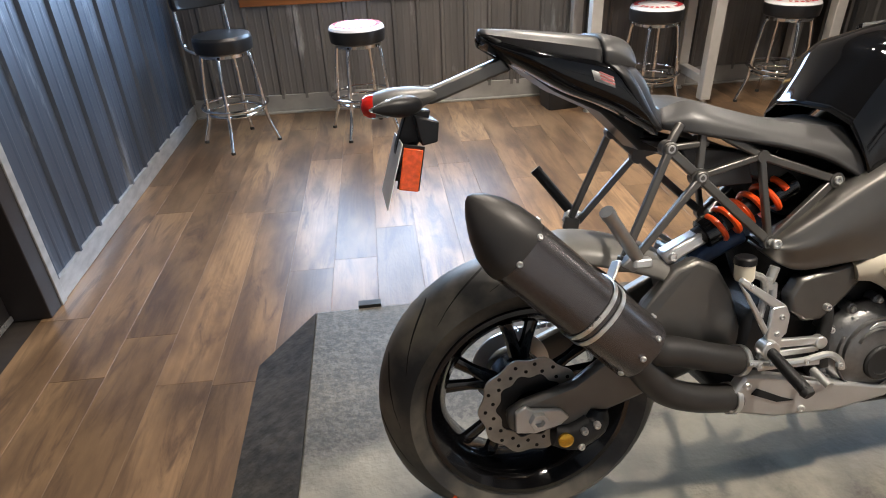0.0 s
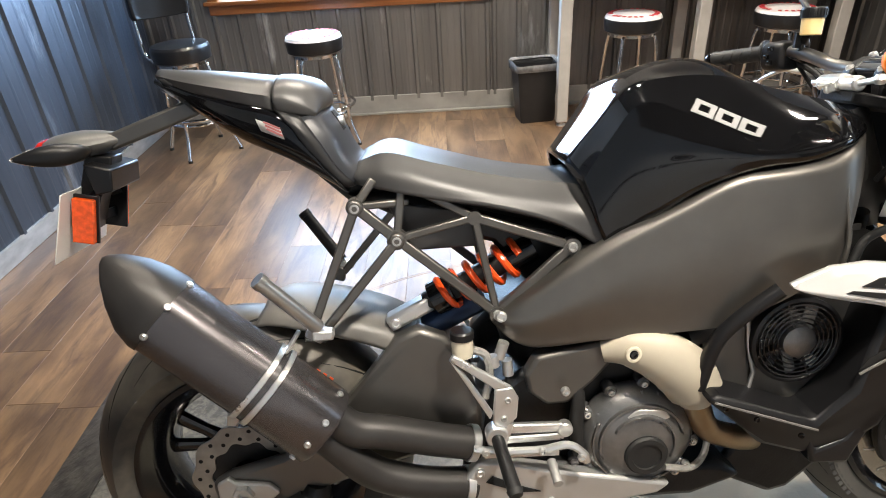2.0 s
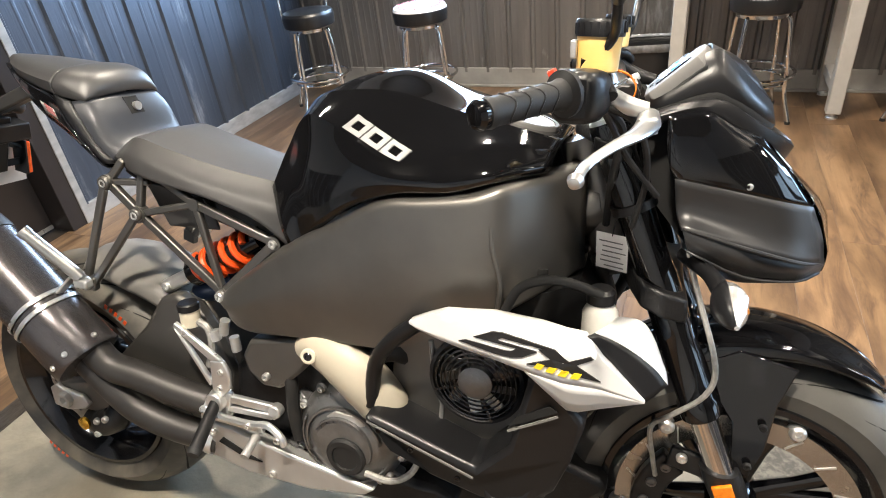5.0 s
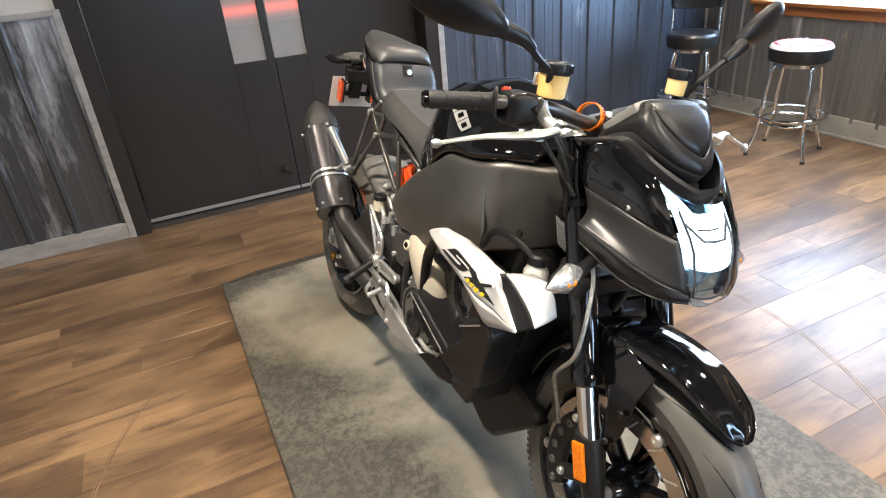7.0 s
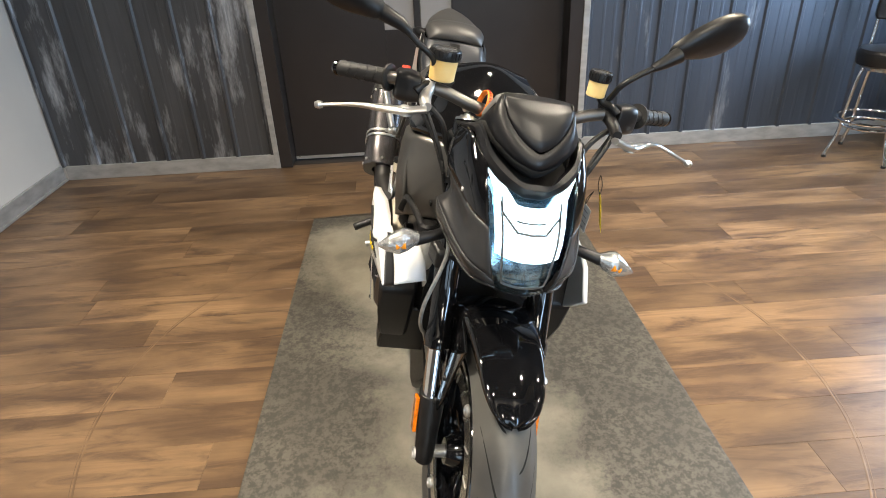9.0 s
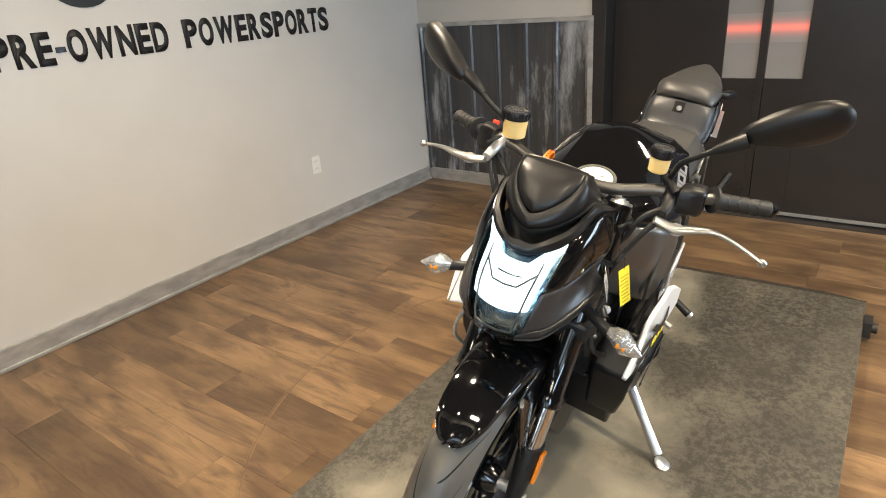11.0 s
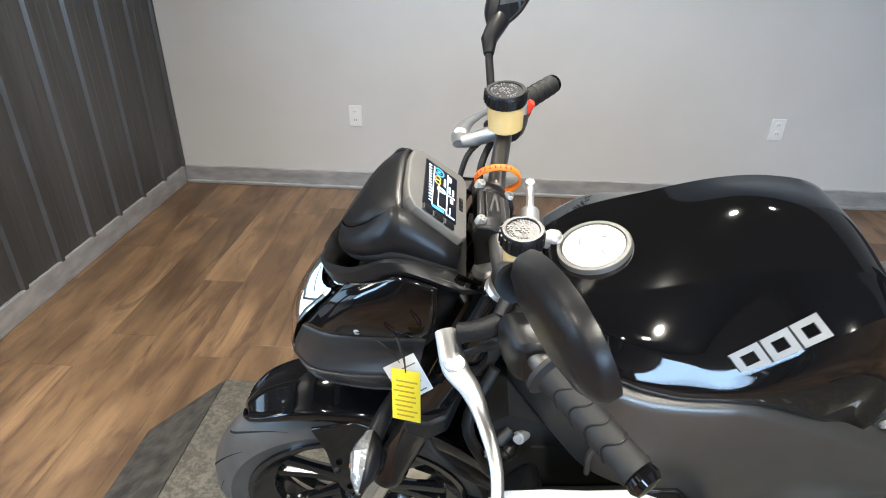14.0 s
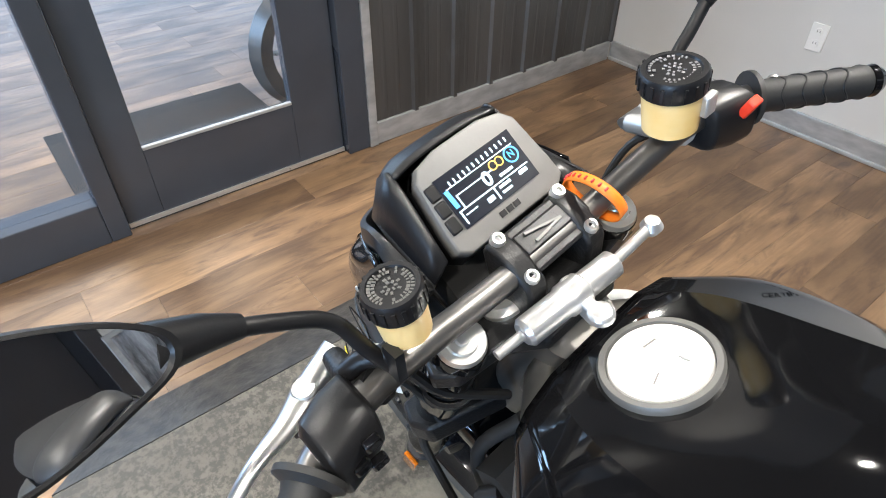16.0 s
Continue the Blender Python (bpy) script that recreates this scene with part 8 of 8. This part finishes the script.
# -- handlebar and controls --
BAR = [V(1.430, 0.0, 1.046), V(1.430, 0.055, 1.047), V(1.427, 0.100, 1.054), V(1.419, 0.155, 1.070), V(1.412, 0.205, 1.078), V(1.396, 0.262, 1.078), V(1.325, 0.366, 1.067)]
BAR = [Vector((p.x, -p.y, p.z)) for p in BAR[:0:-1]] + BAR
bm = bmesh.new()
tube(bm, catmull(BAR, 5), 0.0128, 16)
hb = part("handlebar", bm, material("dark_anodised_bar", (0.15, 0.145, 0.14), 0.34, metal=0.8, spread=0.1), bike, "dark anodised handlebar")
for s in (1, -1):
    bm = bmesh.new()
    cn = 0.0145 + s * 0.040
    prism(bm, [(1.404, 1.036), (1.407, 1.046), (1.416, 1.052), (1.424, 1.061), (1.440, 1.068), (1.448, 1.068), (1.458, 1.069), (1.464, 1.058), (1.458, 0.985), (1.408, 0.985)], -(cn - 0.012), -(cn + 0.012))
    cl = part("bar_clamp", bm, M_cast, hb, "black bar clamp", bevel=0.004)
    for x, z in ((1.414, 1.047), (1.454, 1.067)):
        bolt(cl, V(x, cn, z), V(-0.4, 0, 1), 0.0075, 0.008, M_alu)
    if s > 0:
        for x, z in ((1.418, 1.048), (1.452, 1.063)):
            bm = bmesh.new()
            bar(bm, V(x, -0.016, z), V(x, 0.046, z), 0.011, 0.008, up=(-0.4, 0, 1))
            part("clamp_rail", bm, M_cast, cl, "", bevel=0.003)
        bm = bmesh.new()
        bar(bm, V(1.436, -0.014, 1.0625), V(1.436, 0.044, 1.0625), 0.022, 0.004, up=(-0.4, 0, 1))
        plate = part("clamp_plate", bm, M_cast, cl, "grey plate with a raised mark", bevel=0.0015)
        bm = bmesh.new()
        for a, b in ((V(1.441, -0.004, 1.068), V(1.433, 0.036, 1.0645)), (V(1.430, 0.000, 1.0635), V(1.433, 0.036, 1.0645))):
            bar(bm, a, b, 0.0026, 0.003, up=(-0.4, 0, 1))
        part("raised_mark", bm, M_capring, plate, "", smooth=False)
    g0, g1 = V(1.392, s * 0.268, 1.077), V(1.324, s * 0.368, 1.067)
    gdv = (g1 - g0).normalized()
    L = (g1 - g0).length
    bm = bmesh.new()
    lathe(bm, [(0.010, 0.0), (0.027, 0.0), (0.027, 0.005), (0.0185, 0.009), (0.0165, 0.016), (0.0160, L - 0.012), (0.0175, L - 0.006), (0.0160, L), (0.009, L)], g0, gdv, 24)
    grip = part("grip", bm, M_rubber, hb, "black ribbed rubber grip")
    for k in range(4):
        bm = bmesh.new()
        p = g0 + gdv * (0.030 + k * 0.021)
        sd_ = gdv.cross(Vector((0, 0, 1))).normalized()
        so_ = gdv.cross(sd_)
        tube(bm, [p + (sd_ * math.cos(a) + so_ * math.sin(a)) * 0.0164 + gdv * 0.004 * math.sin(3 * a) for a in (2 * math.pi * j / 28 for j in range(28))], 0.0011, 6, closed=True)
        part("grip_rib", bm, M_cast, grip)
    bm = bmesh.new()
    lathe(bm, [(0.010, 0.0), (0.0155, 0.002), (0.0165, 0.008), (0.013, 0.014), (0, 0.016)], g1, gdv, 20)
    part("bar_end", bm, M_gloss, grip, "glossy bar end cap")
    # switchgear
    sw0 = V(1.402, s * 0.232, 1.074)
    dsw = (g0 - V(1.412, s * 0.205, 1.078)).normalized()
    bm = bmesh.new()
    rows = []
    for d_, w_, h_ in ((-0.026, 0.018, 0.020), (-0.022, 0.026, 0.028), (0.0, 0.029, 0.032), (0.022, 0.028, 0.030), (0.028, 0.022, 0.024)):
        c_ = sw0 + dsw * d_ + V(0.004, 0, -0.004)
        rows.append([c_ + V(math.copysign(abs(math.cos(a)) ** 0.6, math.cos(a)) * w_, 0, math.copysign(abs(math.sin(a)) ** 0.6, math.sin(a)) * h_) for a in (2 * math.pi * k / 20 for k in range(20))])
    vs = grid(bm, rows, wrap=True)
    bm.faces.new(vs[0][::-1])
    bm.faces.new(vs[-1])
    sw = part("switchgear", bm, M_matte, hb, "black switch housing", bevel=0.002)
    bm = bmesh.new()
    if s > 0:
        box(bm, sw0 + V(-0.028, 0.006, 0.018), (0.010, 0.016, 0.020), Matrix.Rotation(radians(-25), 3, "Y"))
        part("kill_switch", bm, material("red_switch", (0.75, 0.05, 0.02), 0.35, spread=0.05), sw, "red kill switch", bevel=0.002)
    else:
        for a_, b_ in ((0.012, 0.008), (-0.004, -0.006), (-0.016, 0.006)):
            box(bm, sw0 + V(-0.027, b_, a_), (0.008, 0.014, 0.010))
        part("switch_buttons", bm, M_gloss, sw, bevel=0.002)
    # lever and perch
    bm = bmesh.new()
    tube(bm, catmull([V(1.412, s * 0.190, 1.078), V(1.430, s * 0.196, 1.068), V(1.456, s * 0.200, 1.056), V(1.480, s * 0.198, 1.050)], 3), [0.017, 0.013, 0.012, 0.010], 12)
    perch = part("lever_perch", bm, M_silver if s > 0 else M_cast, hb, "silver lever perch" if s > 0 else "black lever perch")
    bm = bmesh.new()
    lv = [V(1.482, 0.198, 1.046), V(1.482, 0.238, 1.038), V(1.472, 0.282, 1.034), V(1.450, 0.325, 1.028), V(1.430, 0.364, 1.018), V(1.424, 0.402, 1.010)] if s > 0 else [V(1.494, -0.190, 1.042), V(1.482, -0.232, 1.031), V(1.466, -0.262, 1.034), V(1.454, -0.298, 1.037), V(1.441, -0.345, 1.022), V(1.443, -0.394, 1.004)]
    lv = catmull(lv, 6)
    tube(bm, lv, [0.012, 0.0150, 0.0115, 0.0078, 0.0064, 0.0056], 12, flat=0.60, up=(0, 0, 1))
    lathe(bm, [(0, -0.009), (0.006, -0.0075), (0.0088, 0), (0.006, 0.0075), (0, 0.009)], lv[-1], (lv[-1] - lv[-3]), 14)
    lvr = part("brake_lever" if s > 0 else "clutch_lever", bm, M_lever, perch, "satin aluminium hand lever")
    bm = bmesh.new()
    lathe(bm, [(0, 0.009), (0.010, 0.009), (0.012, 0.007), (0.012, -0.009), (0, -0.009)], lv[6], (0, 0, 1), 16)
    part("lever_adjuster", bm, M_silver, lvr)
    # mirror
    du = 0.0 if s < 0 else -0.024
    neck, tip = (V(1.430, 0.298, 1.198), V(1.360, 0.455, 1.272)) if s > 0 else (V(1.440, s * 0.286, 1.214 + du), V(1.385, s * 0.430, 1.306 + du))
    bm = bmesh.new()
    tube(bm, catmull([V(1.410, s * 0.174, 1.080), V(1.420, s * 0.186, 1.112), V(1.436, s * 0.197, 1.144 + du * 0.3), V(1.440, s * 0.228, 1.172 + du * 0.6), V(1.442, s * 0.256, 1.192 + du * 0.5)], 6), 0.0062, 10)
    tube(bm, [V(1.442, s * 0.246, 1.186 + du * 0.5), V(1.442, s * 0.266, 1.200 + du * 0.5), neck.lerp(tip, 0.06)], [0.0080, 0.0125, 0.0165], 14)
    mst = part("mirror_stalk", bm, M_matte, hb, "black mirror stalk")
    along_ = (tip - neck).normalized()
    wide_ = V(0.42, -s * 0.41, 0.81)
    wide_ = (wide_ - along_ * wide_.dot(along_)).normalized()
    rear_ = along_.cross(wide_) * -s
    if rear_.x > 0:
        rear_ = -rear_
    reach = (tip - neck).length
    outl = catmull([Vector((q, w_, 0)) for q, w_ in ((0.0, 0.012), (0.16, 0.030), (0.42, 0.042), (0.70, 0.044), (0.92, 0.030), (1.0, 0.0), (0.93, -0.034), (0.72, -0.050), (0.42, -0.046), (0.16, -0.027), (0.0, -0.010))], 4, closed=True)

    yaw_, slim, deep = (0.0, 1.0, 1.0) if s > 0 else (0.20, 0.95, 0.7)

    def facing(back, k_):
        return [neck + along_ * (reach * (0.5 + (p.x - 0.5) * k_ * slim)) + wide_ * (p.y * k_ * 0.88) - rear_ * (back * deep + yaw_ * reach * (p.x - 0.5) * k_ * slim) for p in outl]
    bm = bmesh.new()
    vs = grid(bm, [facing(b_, k_) for k_, b_ in ((0.93, 0.0015), (0.95, -0.003), (1.0, -0.002), (1.0, 0.010), (0.95, 0.018), (0.80, 0.027), (0.48, 0.033), (0.12, 0.035))], wrap=True)
    bm.faces.new(vs[-1])
    part("mirror_shell", bm, M_matte, mst, "black mirror shell", angle=50)
    bm = bmesh.new()
    bm.faces.new([bm.verts.new(p) for p in facing(0.001, 0.94)])
    part("mirror_glass", bm, M_mirror, mst, "mirror glass")
    # fluid cups
    r_, h_ = (0.030, 0.042) if s > 0 else (0.0225, 0.032)
    c_ = V(1.418, s * 0.170, 1.155) if s > 0 else V(1.416, s * 0.154, 1.161)
    tilt = V(0.05, 0, 1).normalized()
    bm = bmesh.new()
    lathe(bm, [(0, -0.020 - h_), (r_ * 0.78, -0.020 - h_), (r_ * 0.86, -0.018 - h_), (r_ * 0.92, -0.018), (0, -0.018)], c_, tilt, 28)
    cup = part("brake_fluid_cup" if s > 0 else "clutch_fluid_cup", bm, M_fluid, hb, "translucent amber fluid cup")
    bm = bmesh.new()
    lathe(bm, [(0, -0.020), (r_, -0.020), (r_ * 1.02, -0.016), (r_ * 1.02, -0.003), (r_ * 0.95, 0.0), (r_ * 0.8, 0.0), (r_ * 0.76, -0.002), (0, -0.002)], c_, tilt, 28)
    lid = part("cup_lid", bm, M_matte, cup, "black ribbed lid with worn white print")
    bm = bmesh.new()
    for k in range(20):
        a = 2 * math.pi * k / 20
        box(bm, c_ + V(math.cos(a) * r_ * 1.01, math.sin(a) * r_ * 1.01, -0.010), (0.003, 0.003, 0.013), Matrix.Rotation(-a, 3, "Z"))
    tagged(part("lid_ribs", bm, M_matte, lid, smooth=False), kind="stuff")
    bm = bmesh.new()
    rnd = random.Random(4 + s)
    for q0, count in ((0.70, 34), (0.56, 26), (0.30, 12), (0.16, 6)):
        for k in range(count):
            if rnd.random() < 0.25:
                continue
            a, q = 2 * math.pi * k / count, r_ * q0
            box(bm, c_ + V(math.cos(a) * q, math.sin(a) * q, -0.0016), (0.0026, rnd.uniform(0.0010, 0.0026), 0.0008), Matrix.Rotation(-a, 3, "Z"))
    tagged(part("lid_print", bm, M_silverdecal if s > 0 else M_capring, lid, smooth=False), kind="stuff")
    bm = bmesh.new()
    tube(bm, catmull([c_ + V(-0.004, s * 0.012, -0.020 - h_), c_ + V(0.0, s * 0.022, -0.030 - h_), c_ + V(0.012, s * 0.036, -0.034 - h_), c_ + V(0.020, s * 0.050, -0.045 - h_)], 4), 0.0085, 10)
    bar(bm, c_ + V(-0.012, s * 0.020, -0.045), V(1.404, s * 0.178, 1.086), 0.016, 0.008)
    part("cup_bracket", bm, M_matte, cup)
    if s > 0:
        bm = bmesh.new()
        box(bm, c_ + V(-0.030, 0.014, -0.034), (0.008, 0.016, 0.022))
        part("cup_clip", bm, M_silver, cup, bevel=0.002)
    # cables
    for j, (mid1, mid2, end) in enumerate(((V(1.45, s * 0.16, 1.02), V(1.44, s * 0.13, 0.95), V(1.43, s * 0.06, 0.86)), (V(1.47, s * 0.19, 1.03), V(1.485, s * 0.155, 0.96), V(1.47, s * 0.13, 0.88)), (V(1.44, s * 0.20, 1.03), V(1.46, s * 0.17, 0.985), V(1.50, s * 0.145, 0.93)))):
        bm = bmesh.new()
        tube(bm, catmull([V(1.425, s * 0.215, 1.06), mid1, mid2, end], 6), 0.0045 if j else 0.006, 8)
        part("control_cable", bm, M_rubber, bike, "black control cable")
    # turn signals
    bm = bmesh.new()
    tube(bm, catmull([V(1.545, s * 0.100, 0.836), V(1.575, s * 0.150, 0.828), V(1.590, s * 0.192, 0.820)], 4), [0.013, 0.011, 0.013], 12)
    tsg = part("signal_stalk", bm, M_matte, bike, "black rubber signal stalk")
    a0, a1 = V(1.592, s * 0.186, 0.824), V(1.602, s * 0.262, 0.806)
    rows = []
    for t, w_, h_ in ((0.0, 0.010, 0.010), (0.25, 0.019, 0.022), (0.45, 0.022, 0.027), (0.75, 0.015, 0.016), (1.0, 0.003, 0.003)):
        c_ = a0.lerp(a1, t)
        rows.append([c_ + V(math.cos(a) * w_, 0, math.sin(a) * h_) for a in (2 * math.pi * k / 14 for k in range(14))])
    bm = bmesh.new()
    vs = grid(bm, rows, wrap=True)
    bm.faces.new(vs[0][::-1])
    bm.faces.new(vs[-1])
    part("signal_lens", bm, M_facet, tsg, "clear faceted signal lens", smooth=False)
    bm = bmesh.new()
    c_ = a0.lerp(a1, 0.42)
    tube(bm, [c_ + V(0.012, -s * 0.006, 0), c_ + V(0.014, s * 0.012, -0.004)], [0.010, 0.008], 10)
    part("signal_bulb", bm, M_bulb, tsg, "amber bulb")
    bm = bmesh.new()
    grid(bm, [[p + (p - a0.lerp(a1, t)) * 0.05 for p in r[4:11]] for r, t in zip(rows, (0, 0.25, 0.45, 0.75, 1.0))])
    part("signal_housing", bm, M_matte, tsg, "black signal housing", solid=0.001)

# steering damper, ignition, wristband
bm = bmesh.new()
d0, d1 = V(1.381, 0.050, 1.028), V(1.390, -0.064, 1.024)
dd = (d1 - d0).normalized()
lathe(bm, [(0, 0), (0.010, 0), (0.0135, 0.003), (0.0135, 0.040), (0.0165, 0.043), (0.0165, 0.064), (0.0145, 0.067), (0.0145, 0.110), (0.011, 0.114), (0, 0.114)], d0, dd, 24)
dam = part("steering_damper", bm, M_alu, bike, "bright aluminium steering damper")
bm = bmesh.new()
rod(bm, d0, V(1.378, 0.094, 1.037), 0.0055)
lathe(bm, [(0, -0.009), (0.007, -0.008), (0.011, 0), (0.007, 0.008), (0, 0.009)], V(1.378, 0.100, 1.037), (0, 0, 1), 16)
part("damper_end", bm, M_alu, dam)
bm = bmesh.new()
rod(bm, d1, d1 + dd * 0.030, 0.005)
part("damper_rod", bm, M_alu, dam)
bm = bmesh.new()
bar(bm, d0 + dd * 0.052, d0 + dd * 0.054 + V(-0.030, 0, -0.008), 0.020, 0.014)
lathe(bm, [(0, 0.012), (0.012, 0.010), (0.013, 0.0), (0, 0)], d0 + dd * 0.054 + V(-0.032, 0, -0.004), (0, 0, 1), 16)
bar(bm, d0 + dd * 0.052, d0 + dd * 0.050 + V(0.016, 0, 0.006), 0.016, 0.012)
part("damper_clamp", bm, M_alu, dam, bevel=0.003)
bm = bmesh.new()
lathe(bm, [(0, 0.012), (0.016, 0.012), (0.022, 0.006), (0.022, 0), (0, 0)], V(1.440, -0.040, 0.995), V(0.3, 0, 1), 20)
part("ignition_lock", bm, M_silver, bike, "round metal ignition lock")
bm = bmesh.new()
wc, wa = V(1.428, 0.080, 1.052), V(0.05, 1, 0.25).normalized()
s1_ = wa.cross(V(0, 0, 1)).normalized()
s2_ = wa.cross(s1_)
rows = []
for e in (-0.0055, 0.0055):
    rows.append([wc + wa * e + s1_ * math.cos(a) * 0.033 + s2_ * math.sin(a) * 0.027 - s2_ * 0.010 for a in (2 * math.pi * k / 36 for k in range(36))])
grid(bm, rows, wrap=True)
wb = thing("wristband", "orange silicone wristband looped round the handlebar", "wristband", m=bike_m.copy())
part("band", bm, M_band, wb, solid=0.0018)
bm = bmesh.new()
for k in range(9):
    a = radians(196 + k * 13)
    p = wc + s1_ * math.cos(a) * 0.0335 + s2_ * math.sin(a) * 0.0275 - s2_ * 0.010
    box(bm, p, (0.0016, 0.0042, 0.0022))
tagged(part("print_bars", bm, M_redprint, wb, smooth=False), "unreadable printing", kind="stuff")

# hanging paper tags
def tag(p, size, mat_, turn, name, label, lines, ink, tip=0):
    ob = thing(name, label, "tag", m=Matrix.Translation(bike_m @ p) @ bike_m.to_3x3().to_4x4() @ pose(0, 0, 0, 17, 0, 0) @ pose(0, 0, 0, 0, tip, turn))
    w_, h_ = size
    bm = bmesh.new()
    box(bm, (0, 0, -h_ / 2), (w_, 0.0008, h_))
    card = part("card", bm, mat_, ob, bevel=0.0003, smooth=False)
    bm = bmesh.new()
    for k in range(lines):
        z = -h_ * (0.22 + 0.68 * k / max(1, lines - 1))
        for y in (-0.0007, 0.0007):
            box(bm, ((-0.06 + 0.1 * (k % 3)) * w_ * 0.5, y, z), (w_ * (0.62 if k % 2 else 0.74), 0.0004, h_ * 0.030))
    tagged(part("print_bars", bm, ink, card, smooth=False), "unreadable printing", kind="stuff")
    bm = bmesh.new()
    tube(bm, catmull([(0, 0, -0.004), (0.002, 0.004, 0.02), (0.012, 0.0, 0.045), (0.004, -0.004, 0.02), (0, 0, -0.004)], 5), 0.0008, 6)
    part("tie", bm, M_rubber, ob)


tag(V(1.543, -0.170, 0.944), (0.038, 0.078), material("yellow_card", (0.85, 0.66, 0.03), 0.6, spread=0.05), -14, "yellow_tag", "yellow printed paper tag hanging from the handlebar", 8, material("ochre_print", (0.46, 0.31, 0.02), 0.6, spread=0.1))
tag(V(1.556, -0.140, 0.925), (0.044, 0.066), M_whiteplastic, 14, "white_tag", "white printed paper tag behind the yellow one", 4, M_gauge, 24)
tag(V(1.444, 0.114, 0.862), (0.048, 0.066), M_whiteplastic, -14, "white_tag", "white printed paper tag beside the fork", 6, M_gauge)
bm = bmesh.new()
tube(bm, catmull([V(1.538, 0.122, 0.90), V(1.553, 0.122, 0.83), V(1.570, 0.121, 0.775), V(1.598, 0.150, 0.690), V(1.590, 0.152, 0.640), V(1.547, 0.138, 0.587), V(1.522, 0.122, 0.550), V(1.530, 0.104, 0.480), V(1.537, 0.098, 0.441)], 6), 0.0042, 8)
part("brake_hose", bm, M_hose, bike, "grey braided front brake hose")
bm = bmesh.new()
tube(bm, catmull([V(1.50, -0.12, 0.82), V(1.52, -0.14, 0.74), V(1.48, -0.15, 0.68), V(1.42, -0.16, 0.64)], 5), 0.006, 8)
tube(bm, catmull([V(1.42, 0.05, 0.80), V(1.44, 0.0, 0.70), V(1.40, -0.06, 0.62)], 5), 0.012, 10)
tube(bm, catmull([V(1.42, -0.05, 0.80), V(1.46, -0.10, 0.72), V(1.42, -0.12, 0.62)], 5), 0.010, 10)
part("wiring_loom", bm, M_rubber, bike, "black wiring and hoses behind the fork")
for p, q, r_ in ((V(1.414, -0.135, 0.730), V(1.396, -0.120, 0.742), 0.012), (V(1.384, -0.132, 0.738), V(1.372, -0.118, 0.728), 0.010), (V(1.400, -0.132, 0.694), V(1.386, -0.115, 0.700), 0.013), (V(1.426, -0.128, 0.684), V(1.418, -0.110, 0.688), 0.008)):
    bm = bmesh.new()
    rod(bm, p, q, r_, r_ * 0.9, 14)
    rod(bm, p + (p - q) * 0.3, p, r_ * 0.6, r_ * 0.6, 10)
    part("hose_fitting", bm, M_cast if r_ > 0.011 else M_silver, bike, "small metal hose fitting")
# block fills the hollow behind the pods; near-black colour stands for shade there
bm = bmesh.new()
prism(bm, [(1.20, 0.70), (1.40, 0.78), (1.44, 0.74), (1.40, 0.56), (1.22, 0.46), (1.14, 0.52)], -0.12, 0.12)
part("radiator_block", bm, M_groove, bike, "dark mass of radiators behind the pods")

# ---- floor planks, laid last ----
def planks(parent, x0, x1, y0, y1, z, width=0.182, length=1.22, seed=3):
    rnd = random.Random(seed)
    cache = {}
    x = x0
    while x < x1 - 0.01:
        w = min(width, x1 - x)
        y = y0 - rnd.uniform(0.05, length)
        while y < y1:
            a, b = max(y, y0), min(y + length, y1)
            if b - a > 0.02:
                key = (round(w, 3), round(b - a, 3))
                if key not in cache:
                    bm = bmesh.new()
                    e = 0.0007
                    W, L = w / 2 - 0.0002, (b - a) / 2 - 0.0002
                    lo = [bm.verts.new((sx * W, sy * L, -0.004)) for sx, sy in ((-1, -1), (1, -1), (1, 1), (-1, 1))]
                    me_ = [bm.verts.new((sx * W, sy * L, -e)) for sx, sy in ((-1, -1), (1, -1), (1, 1), (-1, 1))]
                    hi = [bm.verts.new((sx * (W - e), sy * (L - e), 0)) for sx, sy in ((-1, -1), (1, -1), (1, 1), (-1, 1))]
                    bm.faces.new(hi)
                    for i in range(4):
                        j = (i + 1) % 4
                        bm.faces.new((lo[i], lo[j], me_[j], me_[i]))
                        bm.faces.new((me_[i], me_[j], hi[j], hi[i]))
                    cache[key] = mesh_of(bm, "plank", M_plank, smooth=False)
                ob = new("plank", cache[key])
                ob.location = (x + w / 2, (a + b) / 2, z)
                ob.parent = parent
            y += length
        x += width


planks(floor, XW - 0.02, XE + 0.02, YS, YN, 0.0)
planks(hall_floor, XE + 0.16, XE + 5.2, -2.0, 6.0, 0.0, seed=5)
